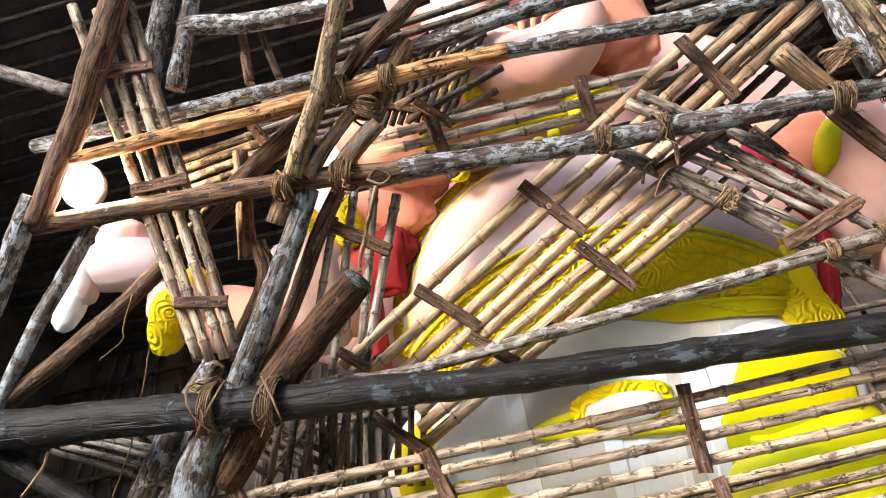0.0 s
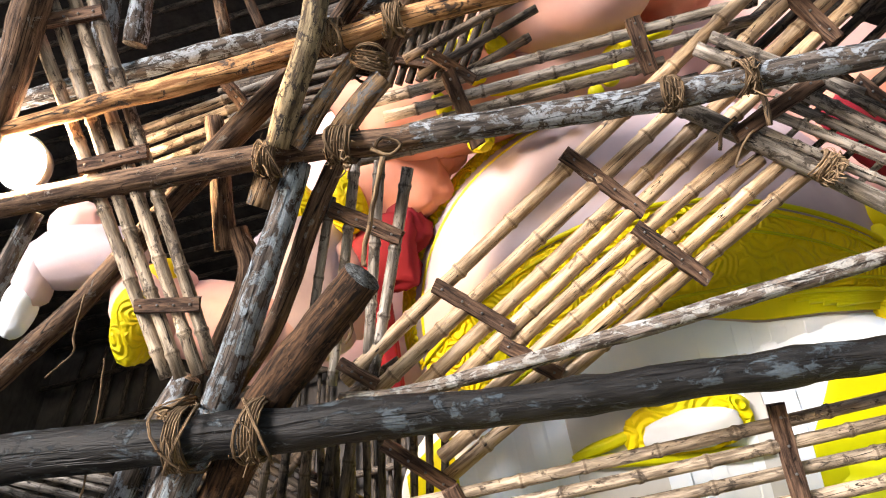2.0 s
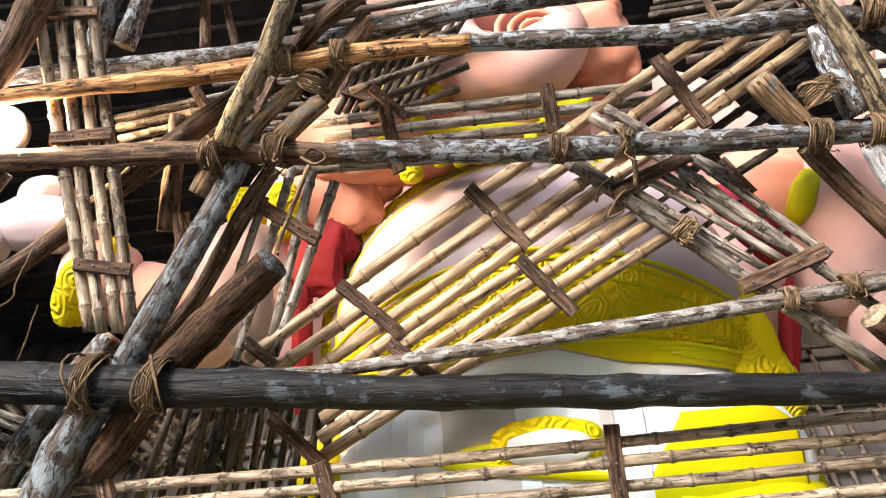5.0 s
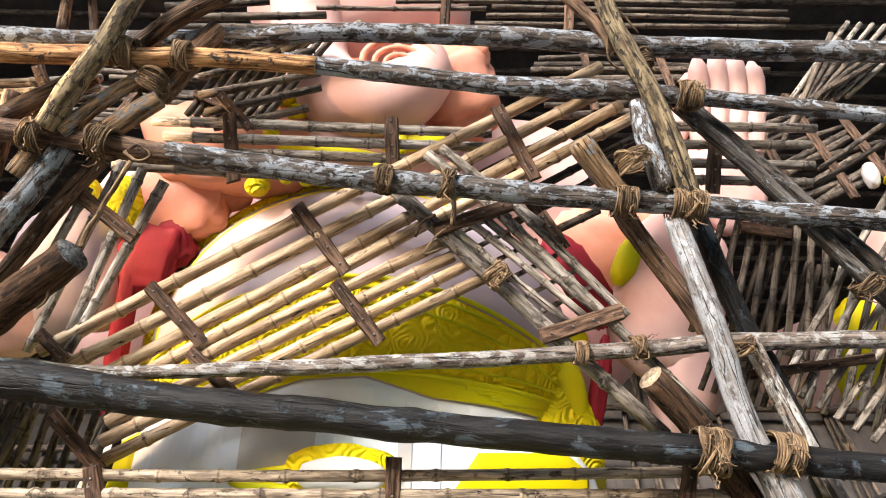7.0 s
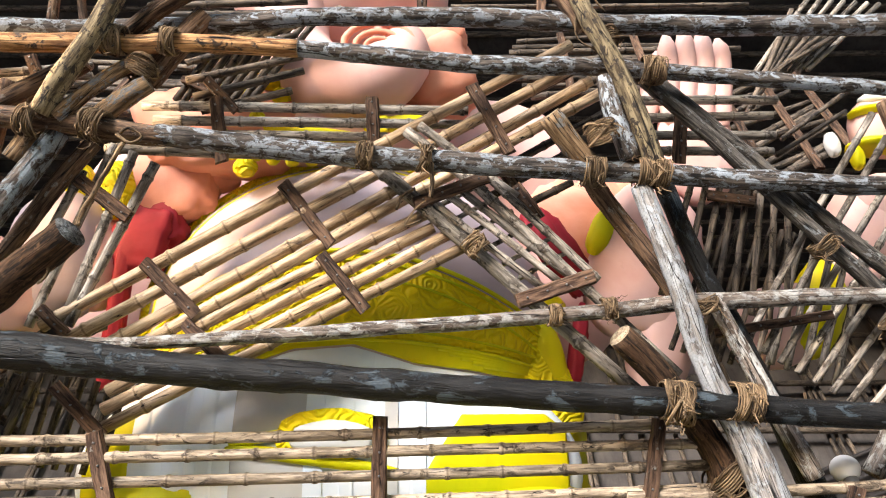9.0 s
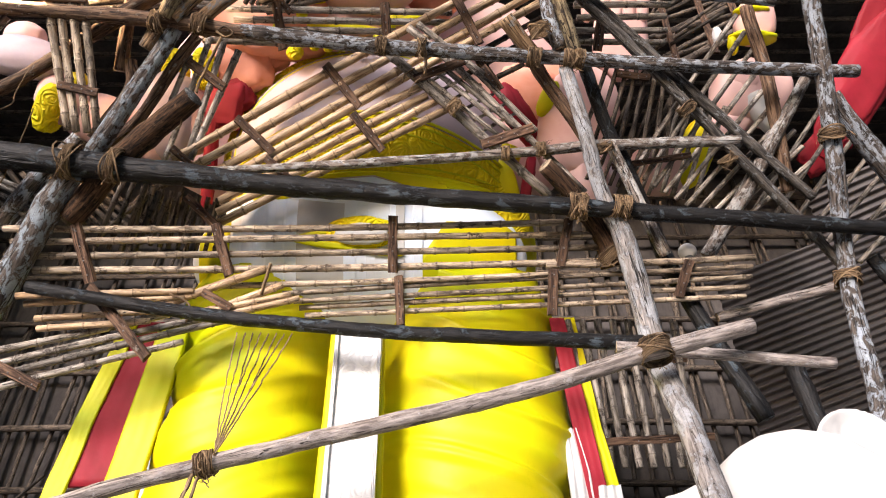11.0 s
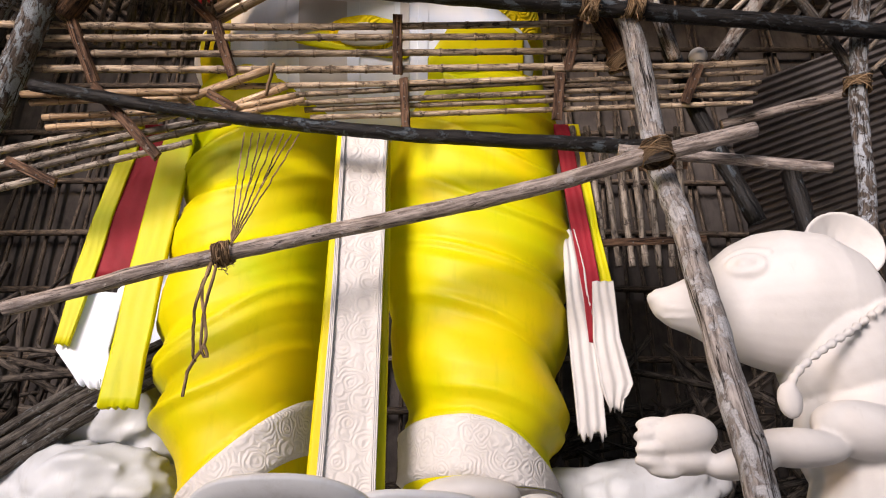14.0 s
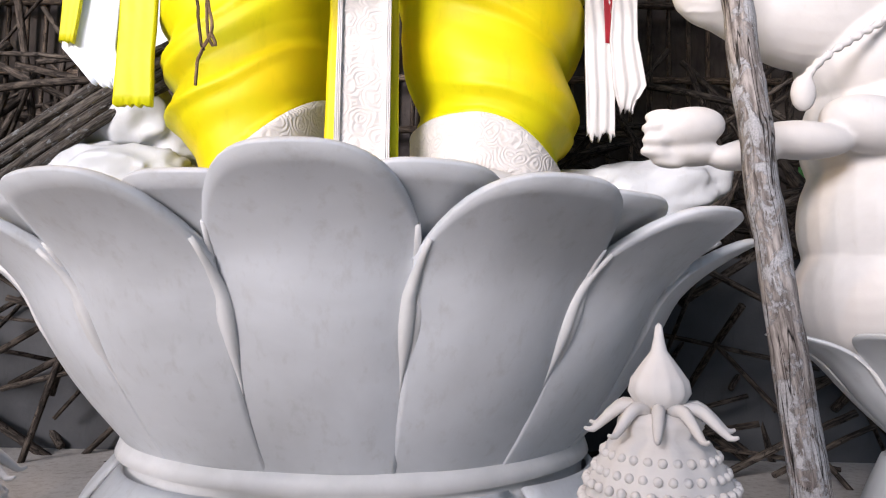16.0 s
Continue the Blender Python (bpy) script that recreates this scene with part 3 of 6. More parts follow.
def blob(c, radii, rot, mat, belly=False, apron=False):
    """A rounded form of the upper body, lying along its forward lean."""
    k, s = turned(rot)
    basis = (U_ * k + V_ * s, V_ * k - U_ * s, N_)
    if belly:
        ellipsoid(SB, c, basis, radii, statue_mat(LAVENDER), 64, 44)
        top, low = (lambda a: 0.345 - 0.46 * a * a), (lambda a: -0.09 - (0.45 if a < 0 else 0.17) * a * a)
        knots = ((-0.95, -0.60), (-0.59, -0.328), (-0.37, -0.205), (-0.19, -0.136), (0.07, -0.117), (0.34, -0.213), (0.59, -0.245), (0.80, -0.29), (0.95, -0.36))
        drape = lambda a: float(np.interp(a, [q[0] for q in knots], [q[1] for q in knots]))
        shell(c, basis, radii, 1.03, -0.93, 0.93, low, top, statue_mat(BELT))
        for e, r in ((top, 0.012), (lambda a: top(a) - 0.05, 0.008), (lambda a: top(a) - 0.13, 0.007), (lambda a: low(a) + 0.05, 0.008), (low, 0.010)):
            rim(c, basis, radii, 1.035, -0.92, 0.92, e, r)
        shell(c, basis, radii, 1.022, -0.93, 0.95, drape, lambda a: low(a) + 0.01, statue_mat(YELLOW))
        for k in range(5):
            rim(c, basis, radii, 1.018, 0.42 + 0.05 * k, 0.94, lambda a: low(a) - 0.012 - 0.026 * k * (1.1 - a), 0.014)
        shell(c, basis, radii, 1.01, -0.90, 0.90, lambda a: -0.62 - 0.2 * a * a, lambda a: drape(a) + 0.01, statue_mat(BLUEWHITE))
        for k in range(4):
            a0 = 0.10 + 0.13 * k
            shell(c, basis, radii, 1.014 + 0.004 * (k % 2), a0, a0 + 0.06, lambda a: -0.60, drape, statue_mat(BLUEWHITE))
        for r_, w_, off in ((0.955, 0.058, 0.20), (1.01, 0.016, 0.14), (0.905, 0.014, 0.40)):
            path = [Vector(c) + basis[0] * (radii[0] * r_ * math.cos(a)) + basis[1] * (radii[1] * r_ * math.sin(a)) + basis[2] * (radii[2] * off) for a in (radians(62 + 2.0 * k) for k in range(62))]
            before = set(SB.faces)
            tube(SB, path, [w_] * len(path), 10)
            for f in SB.faces:
                if f not in before:
                    f.material_index, f.smooth = statue_mat(BELT if w_ > 0.03 else YELLOW), True
        for k in range(56):
            a = radians(63 + k * 2.2)
            p = Vector(c) + basis[0] * (radii[0] * 0.955 * math.cos(a)) + basis[1] * (radii[1] * 0.955 * math.sin(a)) + basis[2] * (radii[2] * 0.20 + 0.055)
            ellipsoid(SB, p, basis, (0.017, 0.017, 0.014), statue_mat(YELLOW), 8, 6)
    elif apron:
        ellipsoid(SB, c, basis, radii, statue_mat(BLUEWHITE), 64, 40)
        for k in range(9):
            a0 = -0.72 + 0.13 * k
            shell(c, basis, radii, 1.012 + 0.006 * (k % 3), a0, a0 + 0.05 + 0.02 * (k % 2), lambda a: -0.5, lambda a: 0.83 * math.sqrt(max(0.0, 1 - a * a)), statue_mat(BLUEWHITE))
        for a0, a1, m, cap in ((-0.34, -0.04, WHITE, 0.86), (0.22, 0.27, WHITE, 0.86), (0.34, 0.92, YELLOW, 0.46), (-0.92, -0.74, YELLOW, 0.86)):
            shell(c, basis, radii, 1.02, a0, a1, lambda a: -0.55, lambda a: min(cap, 3.0 * (a - 0.36) if m is YELLOW and a > 0 else cap, 0.86 * math.sqrt(max(0.0, 1 - a * a))), statue_mat(m))
    else:
        o = Vector(c) * 3
        ellipsoid(SB, c, basis, radii, statue_mat(mat), 36, 24, lambda p: bent(p, o, 0.22 if mat in (RED, SALMON) else 0.09, 0.7 if mat in (RED, SALMON) else 0.86))


def vblob(c, radii, rot, mat):
    """A rounded form of the upright lower body."""
    k, s = turned(rot)
    basis = (Vector((k, 0, s)), Vector((-s, 0, k)), Vector((0, -1, 0)))
    ellipsoid(SB, c, basis, radii, statue_mat(mat) if mat else 0)


def leg(outer, inner, side, yc, depth, slope, band):
    """One draped leg. Its folds start at the scallops of the outer edge and climb aslant to the inner one.
    outer, inner: height and edge; side: -1 or 1, where the outer edge lies; band: the hem's upper and lower edge at x."""
    yl, wh = statue_mat(YELLOW), statue_mat(RELIEF)
    oz, ox = [r[0] for r in outer], [r[1] for r in outer]
    iz, ix = [r[0] for r in inner], [r[1] for r in inner]
    lo, hi = oz[0], oz[-1]
    fit = np.polyfit(oz, ox, 3)
    nz, na = 230, 160

    def edges(z):
        out = float(np.polyval(fit, min(max(z, lo), hi)))
        return (out + side * 0.018, float(np.interp(z, iz, ix)))

    def fold(q):
        q = min(max(q, lo), hi)
        return 1.5 * side * (float(np.interp(q, oz, ox)) - float(np.polyval(fit, q)))

    def at(a, z, lift=0.0):
        o, n = edges(z)
        cx, hw = (o + n) / 2, abs(o - n) / 2
        c, s_ = math.cos(a), math.sin(a)
        px, py = math.copysign(abs(c) ** 0.8, c) * hw, math.copysign(abs(s_) ** 0.85, s_) * depth
        x, y = cx + px, yc - py
        u = side * px / hw
        q = z - slope * abs(x - o) * (0.55 + 0.45 * abs(x - o)) + 0.10 * noise.noise(Vector((x * 1.4, z * 1.1, side * 3.0)))
        zt, zl = band(x)
        calm = 0.25 if s_ > 0 and zl - 0.02 < z < zt + 0.03 else 1.0
        d = fold(q) * (0.30 + 0.70 * max(0.0, u) ** 1.5) * calm
        d += calm * (0.034 * noise.noise(Vector((x * 0.9, q * 4.2, 2.0 + side))) + 0.010 * noise.noise(Vector((x * 1.6, q * 9.0, 9.0))))
        d += calm * 0.028 * max(0.0, 1 - abs(((q * 2.3 + 0.4 * noise.noise(Vector((x, q, 4.0)))) % 1) - 0.5) * 9) * min(1.0, abs(x - n) * 2)
        d += lift
        return Vector((x + c * d, y - s_ * d, z))

    rings = []
    for k in range(nz + 1):
        z = lo + (hi - lo) * k / nz
        rings.append([SB.verts.new(at(2 * math.pi * i / na, z)) for i in range(na)])
    for r0, r1 in zip(rings, rings[1:]):
        for i in range(na):
            k = (i + 1) % na
            f = SB.faces.new((r0[i], r0[k], r1[k], r1[i]))
            f.material_index, f.smooth = yl, True
    SB.faces.new(list(reversed(rings[0]))).material_index = wh
    SB.faces.new(rings[-1]).material_index = yl
    grid = []
    for i in range(73):
        a = radians(4 + 172 * i / 72)
        line = []
        for j in range(11):
            z = 2.2
            for _ in range(4):
                zt, zl = band(at(a, max(z, lo)).x)
                z = zl + (zt - zl) * j / 10
            edge = i in (0, 72) or j in (0, 10)
            line.append(SB.verts.new(at(a, max(z, lo + 0.004), 0.0 if edge else 0.034 if j in (1, 9) else 0.026)))
        grid.append(line)
    for r0, r1 in zip(grid, grid[1:]):
        for j in range(10):
            f = SB.faces.new((r0[j], r1[j], r1[j + 1], r0[j + 1]))
            f.material_index, f.smooth = wh, True


def strip(rows, th, mat):
    """A hanging band of cloth with thickness and shallow pleats; rows of left and right edge."""
    mi = statue_mat(mat)
    rows = [(Vector(a), Vector(b)) for a, b in rows]
    fine = []
    for (a, b), (c, d) in zip(rows, rows[1:]):
        n = max(2, int((c - a).length / 0.06))
        fine += [(a.lerp(c, i / n), b.lerp(d, i / n)) for i in range(n)]
    fine.append(rows[-1])
    N = 16
    wide = (rows[0][1] - rows[0][0]).length > 0.07
    pleat = 0.008 if wide and mat in (WHITE, BLUEWHITE) else 0.001 if wide and mat in (YELLOW, RED) else 0.003
    rng = random.Random(int(abs(rows[0][0].x) * 1000))
    torn = [rng.uniform(-0.035, 0.035) if wide and mat in (WHITE, BLUEWHITE, YELLOW) else 0.0 for _ in range(N + 1)]
    front, back = [], []
    for j, (a, b) in enumerate(fine):
        fr, bk = [], []
        for i in range(N + 1):
            p = a.lerp(b, i / N)
            w = pleat * math.sin(i * 1.05 + j * 0.05 + 3.0 * noise.noise(p * 3.0)) + 0.012 * noise.noise(p * 3.5)
            if j == 0:
                p = p + Vector((0, 0, torn[i] * (0.4 if mat is YELLOW else 1.0)))
            fr.append(SB.verts.new(p + Vector((0, -th / 2 + w, 0))))
            bk.append(SB.verts.new(p + Vector((0, th / 2 + w, 0))))
        front.append(fr)
        back.append(bk)
    fs = []
    for g in (front, back):
        for r0, r1 in zip(g, g[1:]):
            fs += [(r0[i], r0[i + 1], r1[i + 1], r1[i]) for i in range(N)]
    for i in (0, N):
        fs += [(front[j][i], front[j + 1][i], back[j + 1][i], back[j][i]) for j in range(len(fine) - 1)]
    for j in (0, -1):
        fs += [(front[j][i], front[j][i + 1], back[j][i + 1], back[j][i]) for i in range(N)]
    for q in fs:
        f = SB.faces.new(q)
        f.material_index = mi
        f.smooth = True


def great_statue():
    blob((-0.539, 3.950, 5.777), (1.136, 0.993, 0.550), 0, LAVENDER, belly=True)
    blob((-0.586, 4.149, 5.014), (1.261, 0.639, 0.300), 0, BLUEWHITE, apron=True)
    blob((-0.551, 3.791, 4.995), (0.254, 0.115, 0.050), 0, BELT)
    blob((-0.542, 3.776, 4.966), (0.192, 0.079, 0.050), 0, WHITE)
    blob((-0.880, 3.802, 4.988), (0.149, 0.025, 0.030), 10, YELLOW)
    blob((-0.649, 3.853, 4.908), (0.395, 0.030, 0.030), -8, YELLOW)
    blob((0.48, 3.96, 5.37), (0.19, 0.27, 0.07), 30, BELT)
    blob((-0.617, 3.971, 6.594), (1.927, 1.071, 0.300), 0, PINK)
    blob((-0.345, 2.846, 7.291), (0.274, 0.171, 0.100), 10, LAVENDER)
    blob((-0.683, 2.874, 6.990), (0.130, 0.098, 0.060), 0, SALMON)
    blob((-0.036, 2.971, 6.960), (0.230, 0.280, 0.180), 10, SALMON)
    blob((-0.636, 2.708, 7.556), (0.669, 0.423, 0.400), 0, PINK)
    blob((-0.072, 2.818, 7.083), (0.197, 0.132, 0.120), 20, SALMON)
    blob((-1.140, 2.896, 6.642), (0.137, 0.049, 0.060), 0, YELLOW)
    blob((-0.942, 2.917, 6.721), (0.093, 0.081, 0.060), 0, YELLOW)
    blob((-1.250, 3.114, 6.561), (0.467, 0.233, 0.200), 0, SALMON)
    blob((-0.666, 3.161, 6.597), (0.600, 0.190, 0.220), 0, PINK)
    blob((-0.787, 3.038, 6.424), (0.359, 0.036, 0.050), -4, YELLOW)
    blob((-0.281, 3.009, 6.478), (0.181, 0.042, 0.050), 8, YELLOW)
    blob((-0.339, 2.977, 6.451), (0.039, 0.033, 0.030), 0, YELLOW)
    blob((-0.350, 3.009, 6.408), (0.039, 0.033, 0.030), 0, YELLOW)
    blob((-0.387, 3.039, 6.367), (0.038, 0.033, 0.030), 0, YELLOW)
    blob((-0.446, 3.064, 6.330), (0.038, 0.032, 0.030), 0, YELLOW)
    blob((-0.524, 3.085, 6.299), (0.038, 0.032, 0.030), 0, YELLOW)
    blob((-0.616, 3.100, 6.277), (0.038, 0.032, 0.030), 0, YELLOW)
    blob((-0.718, 3.107, 6.264), (0.038, 0.032, 0.030), 0, YELLOW)
    blob((-0.823, 3.107, 6.261), (0.038, 0.032, 0.030), 0, YELLOW)
    blob((-0.926, 3.100, 6.268), (0.038, 0.032, 0.030), 0, YELLOW)
    blob((-1.021, 3.085, 6.285), (0.038, 0.032, 0.030), 0, YELLOW)
    blob((-1.103, 3.065, 6.311), (0.038, 0.032, 0.030), 0, YELLOW)
    blob((-1.166, 3.039, 6.344), (0.038, 0.032, 0.030), 0, YELLOW)
    blob((-1.208, 3.010, 6.383), (0.038, 0.032, 0.030), 0, YELLOW)
    blob((-1.225, 2.979, 6.425), (0.038, 0.033, 0.030), 0, YELLOW)
    blob((-1.160, 2.861, 6.621), (0.066, 0.053, 0.050), 0, BELT)
    blob((-1.069, 2.875, 6.605), (0.054, 0.043, 0.050), 0, BELT)
    blob((-0.959, 2.839, 6.657), (0.061, 0.049, 0.050), 0, BELT)
    blob((-0.902, 2.894, 6.584), (0.054, 0.043, 0.050), 0, BELT)
    blob((-1.027, 2.971, 6.476), (0.048, 0.038, 0.050), 0, BELT)
    blob((-1.079, 3.138, 6.245), (0.064, 0.052, 0.050), 0, BELT)
    blob((-1.159, 3.083, 6.318), (0.053, 0.042, 0.050), 0, BELT)
    blob((-1.588, 3.338, 6.331), (0.308, 0.246, 0.100), 15, SALMON)
    blob((-1.385, 3.310, 6.459), (0.220, 0.157, 0.080), 25, SALMON)
    blob((-1.650, 3.475, 6.040), (0.172, 0.208, 0.070), -10, RED)
    blob((-1.565, 3.434, 6.132), (0.135, 0.150, 0.060), 20, RED)
    blob((-1.743, 3.672, 5.735), (0.052, 0.432, 0.050), -4, RED)
    blob((-1.789, 3.454, 6.200), (0.153, 0.183, 0.070), 0, SALMON)
    blob((-2.061, 3.328, 6.331), (0.104, 0.148, 0.100), 12, BELT)
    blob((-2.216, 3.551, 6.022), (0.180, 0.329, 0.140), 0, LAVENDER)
    blob((-1.903, 3.574, 5.966), (0.143, 0.268, 0.140), 0, PINK)
    blob((0.740, 3.509, 6.162), (0.292, 0.231, 0.090), -30, SALMON)
    blob((0.914, 3.476, 6.297), (0.188, 0.188, 0.080), 0, SALMON)
    blob((0.630, 3.551, 5.999), (0.105, 0.270, 0.060), 35, RED)
    blob((0.803, 3.615, 5.984), (0.121, 0.136, 0.060), 0, SALMON)
    blob((1.092, 3.616, 5.992), (0.318, 0.454, 0.200), -18, PINK)
    blob((0.693, 3.866, 5.537), (0.046, 0.258, 0.060), -10, RED)
    blob((0.544, 3.866, 5.499), (0.080, 0.242, 0.060), 12, YELLOW)
    blob((0.853, 3.419, 6.034), (0.065, 0.148, 0.060), -25, YELLOW)
    blob((1.178, 3.861, 5.693), (0.178, 0.386, 0.160), -10, PINK)
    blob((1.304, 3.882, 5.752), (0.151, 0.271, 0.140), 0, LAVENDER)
    blob((1.455, 3.200, 6.519), (0.220, 0.346, 0.100), 0, PINK)
    blob((1.464, 3.069, 6.664), (0.196, 0.285, 0.060), 0, PINK)
    blob((1.325, 2.836, 6.911), (0.057, 0.139, 0.050), 0, PINK)
    blob((1.320, 2.875, 6.857), (0.057, 0.223, 0.050), 0, PINK)
    blob((1.312, 2.940, 6.769), (0.055, 0.137, 0.050), 0, PINK)
    blob((1.304, 3.003, 6.682), (0.053, 0.136, 0.050), 0, PINK)
    blob((1.434, 2.821, 6.934), (0.057, 0.155, 0.050), 0, PINK)
    blob((1.428, 2.865, 6.875), (0.057, 0.249, 0.050), 0, PINK)
    blob((1.418, 2.937, 6.776), (0.055, 0.153, 0.050), 0, PINK)
    blob((1.408, 3.008, 6.679), (0.053, 0.152, 0.050), 0, PINK)
    blob((1.540, 2.828, 6.928), (0.057, 0.151, 0.050), 0, PINK)
    blob((1.534, 2.871, 6.869), (0.057, 0.243, 0.050), 0, PINK)
    blob((1.523, 2.941, 6.773), (0.055, 0.149, 0.050), 0, PINK)
    blob((1.512, 3.010, 6.679), (0.053, 0.148, 0.050), 0, PINK)
    blob((1.640, 2.851, 6.899), (0.057, 0.135, 0.050), 0, PINK)
    blob((1.634, 2.889, 6.847), (0.057, 0.217, 0.050), 0, PINK)
    blob((1.624, 2.951, 6.762), (0.055, 0.133, 0.050), 0, PINK)
    blob((1.614, 3.013, 6.677), (0.053, 0.133, 0.050), 0, PINK)
    blob((1.231, 2.979, 6.815), (0.064, 0.241, 0.070), -12, PINK)
    blob((2.427, 2.990, 6.544), (0.135, 0.034, 0.100), 0, YELLOW)
    blob((2.471, 3.069, 6.506), (0.158, 0.181, 0.120), 0, PINK)
    blob((2.424, 3.102, 6.358), (0.185, 0.037, 0.130), -5, YELLOW)
    blob((2.254, 3.111, 6.274), (0.037, 0.073, 0.040), 10, YELLOW)
    blob((2.453, 2.945, 6.607), (0.098, 0.038, 0.060), 0, WHITE)
    blob((2.165, 3.101, 6.386), (0.037, 0.074, 0.040), 12, WHITE)
    blob((2.414, 3.399, 6.054), (0.314, 0.258, 0.160), 0, PINK)
    blob((2.459, 3.404, 5.845), (0.093, 0.207, 0.070), 35, WHITE)
    blob((2.350, 3.277, 6.100), (0.146, 0.146, 0.100), 20, PINK)
    blob((2.642, 3.309, 6.149), (0.074, 0.111, 0.060), 0, WHITE)
    blob((1.953, 3.659, 5.652), (0.144, 0.270, 0.100), -20, YELLOW)
    blob((1.771, 3.751, 5.622), (0.308, 0.218, 0.140), 20, PINK)
    blob((2.191, 3.541, 5.820), (0.218, 0.109, 0.100), 20, PINK)
    blob((3.488, 3.456, 6.395), (0.211, 0.687, 0.060), -32, RED)
    blob((3.215, 3.787, 6.019), (0.138, 0.367, 0.050), -40, RED)
    blob((3.700, 3.293, 6.708), (0.279, 0.418, 0.060), -20, RED)
    blob((-3.079, 3.121, 6.162), (0.328, 0.158, 0.140), -8, LAVENDER)
    blob((-3.320, 3.106, 6.091), (0.098, 0.147, 0.080), -25, LAVENDER)
    blob((-3.414, 3.165, 5.974), (0.078, 0.149, 0.070), -35, BLUEWHITE)
    blob((-3.117, 3.050, 6.343), (0.151, 0.100, 0.100), 0, PINK)
    blob((-2.787, 3.343, 5.952), (0.228, 0.196, 0.140), -20, PINK)
    blob((-2.862, 3.327, 5.836), (0.102, 0.192, 0.120), -18, BELT)
    blob((-2.531, 3.488, 5.863), (0.360, 0.196, 0.160), -20, PINK)
    blob((-2.066, 3.528, 5.973), (0.232, 0.364, 0.160), 0, LAVENDER)
    blob((-2.307, 3.628, 5.779), (0.229, 0.229, 0.120), 0, PINK)
    blob((-1.795, 3.275, 6.242), (0.099, 0.165, 0.080), 8, BELT)
    blob((-2.694, 3.247, 6.017), (0.084, 0.084, 0.080), 0, YELLOW)
    blob((0.541, 3.780, 5.785), (0.119, 0.089, 0.100), 0, YELLOW)
    strip([((-0.651, 3.900, 1.797), (-0.338, 3.900, 1.799)), ((-0.658, 3.900, 2.030), (-0.348, 3.900, 2.032)), ((-0.652, 3.900, 2.869), (-0.352, 3.900, 2.871)), ((-0.659, 3.900, 3.616), (-0.359, 3.900, 3.618)), ((-0.668, 3.900, 4.246), (-0.371, 3.900, 4.248))], 0.050, RELIEF)
    strip([((-0.715, 3.960, 1.801), (-0.295, 3.960, 1.804)), ((-0.724, 3.960, 2.038), (-0.303, 3.960, 2.040)), ((-0.709, 3.960, 2.890), (-0.314, 3.960, 2.892)), ((-0.705, 3.960, 3.648), (-0.332, 3.960, 3.651)), ((-0.708, 3.960, 4.288), (-0.354, 3.960, 4.290))], 0.040, YELLOW)
    strip([((-0.646, 3.870, 1.795), (-0.616, 3.870, 1.795)), ((-0.653, 3.870, 2.026), (-0.623, 3.870, 2.026)), ((-0.647, 3.870, 2.859), (-0.621, 3.870, 2.859)), ((-0.654, 3.870, 3.599), (-0.629, 3.870, 3.600)), ((-0.663, 3.870, 4.225), (-0.640, 3.870, 4.225))], 0.040, WHITE)
    strip([((-0.365, 3.870, 1.796), (-0.336, 3.870, 1.796)), ((-0.375, 3.870, 2.027), (-0.345, 3.870, 2.028)), ((-0.375, 3.870, 2.860), (-0.349, 3.870, 2.861)), ((-0.381, 3.870, 3.601), (-0.356, 3.870, 3.601)), ((-0.390, 3.870, 4.227), (-0.368, 3.870, 4.227))], 0.040, WHITE)
    strip([((-0.662, 3.900, 3.910), (-0.363, 3.900, 3.909)), ((-0.666, 3.900, 4.245), (-0.361, 3.900, 4.244))], 0.050, RELIEF)
    strip([((-2.067, 4.250, 2.473), (-1.833, 4.250, 2.475)), ((-2.057, 4.250, 2.759), (-1.838, 4.250, 2.761)), ((-2.050, 4.250, 3.376), (-1.827, 4.250, 3.378)), ((-2.019, 4.250, 4.017), (-1.797, 4.250, 4.019)), ((-1.997, 4.250, 4.483), (-1.783, 4.250, 4.485))], 0.040, YELLOW)
    strip([((-2.312, 4.300, 3.348), (-2.036, 4.300, 3.350)), ((-2.287, 4.300, 3.822), (-2.031, 4.300, 3.824)), ((-2.241, 4.300, 4.277), (-2.012, 4.300, 4.279)), ((-2.217, 4.300, 4.566), (-1.995, 4.300, 4.567))], 0.030, RED)
    strip([((-2.435, 4.280, 2.878), (-2.349, 4.280, 2.878)), ((-2.423, 4.280, 3.387), (-2.288, 4.280, 3.388)), ((-2.384, 4.280, 3.810), (-2.260, 4.280, 3.811)), ((-2.318, 4.280, 4.263), (-2.199, 4.280, 4.264)), ((-2.288, 4.280, 4.551), (-2.182, 4.280, 4.551))], 0.030, YELLOW)
    strip([((-2.251, 4.340, 2.637), (-2.038, 4.340, 2.638)), ((-2.447, 4.340, 2.859), (-2.114, 4.340, 2.861)), ((-2.409, 4.340, 3.250), (-2.091, 4.340, 3.253))], 0.030, BLUEWHITE)
    strip([((0.923, 4.250, 2.901), (1.058, 4.250, 2.901)), ((0.915, 4.250, 3.196), (1.039, 4.250, 3.197)), ((0.873, 4.250, 3.687), (0.995, 4.250, 3.688)), ((0.830, 4.250, 4.266), (0.941, 4.250, 4.267)), ((0.806, 4.250, 4.552), (0.911, 4.250, 4.553))], 0.030, RED)
    strip([((1.025, 4.300, 3.257), (1.129, 4.300, 3.257)), ((0.983, 4.300, 3.714), (1.068, 4.300, 3.714)), ((0.924, 4.300, 4.300), (1.025, 4.300, 4.300)), ((0.881, 4.300, 4.588), (0.996, 4.300, 4.589))], 0.030, YELLOW)
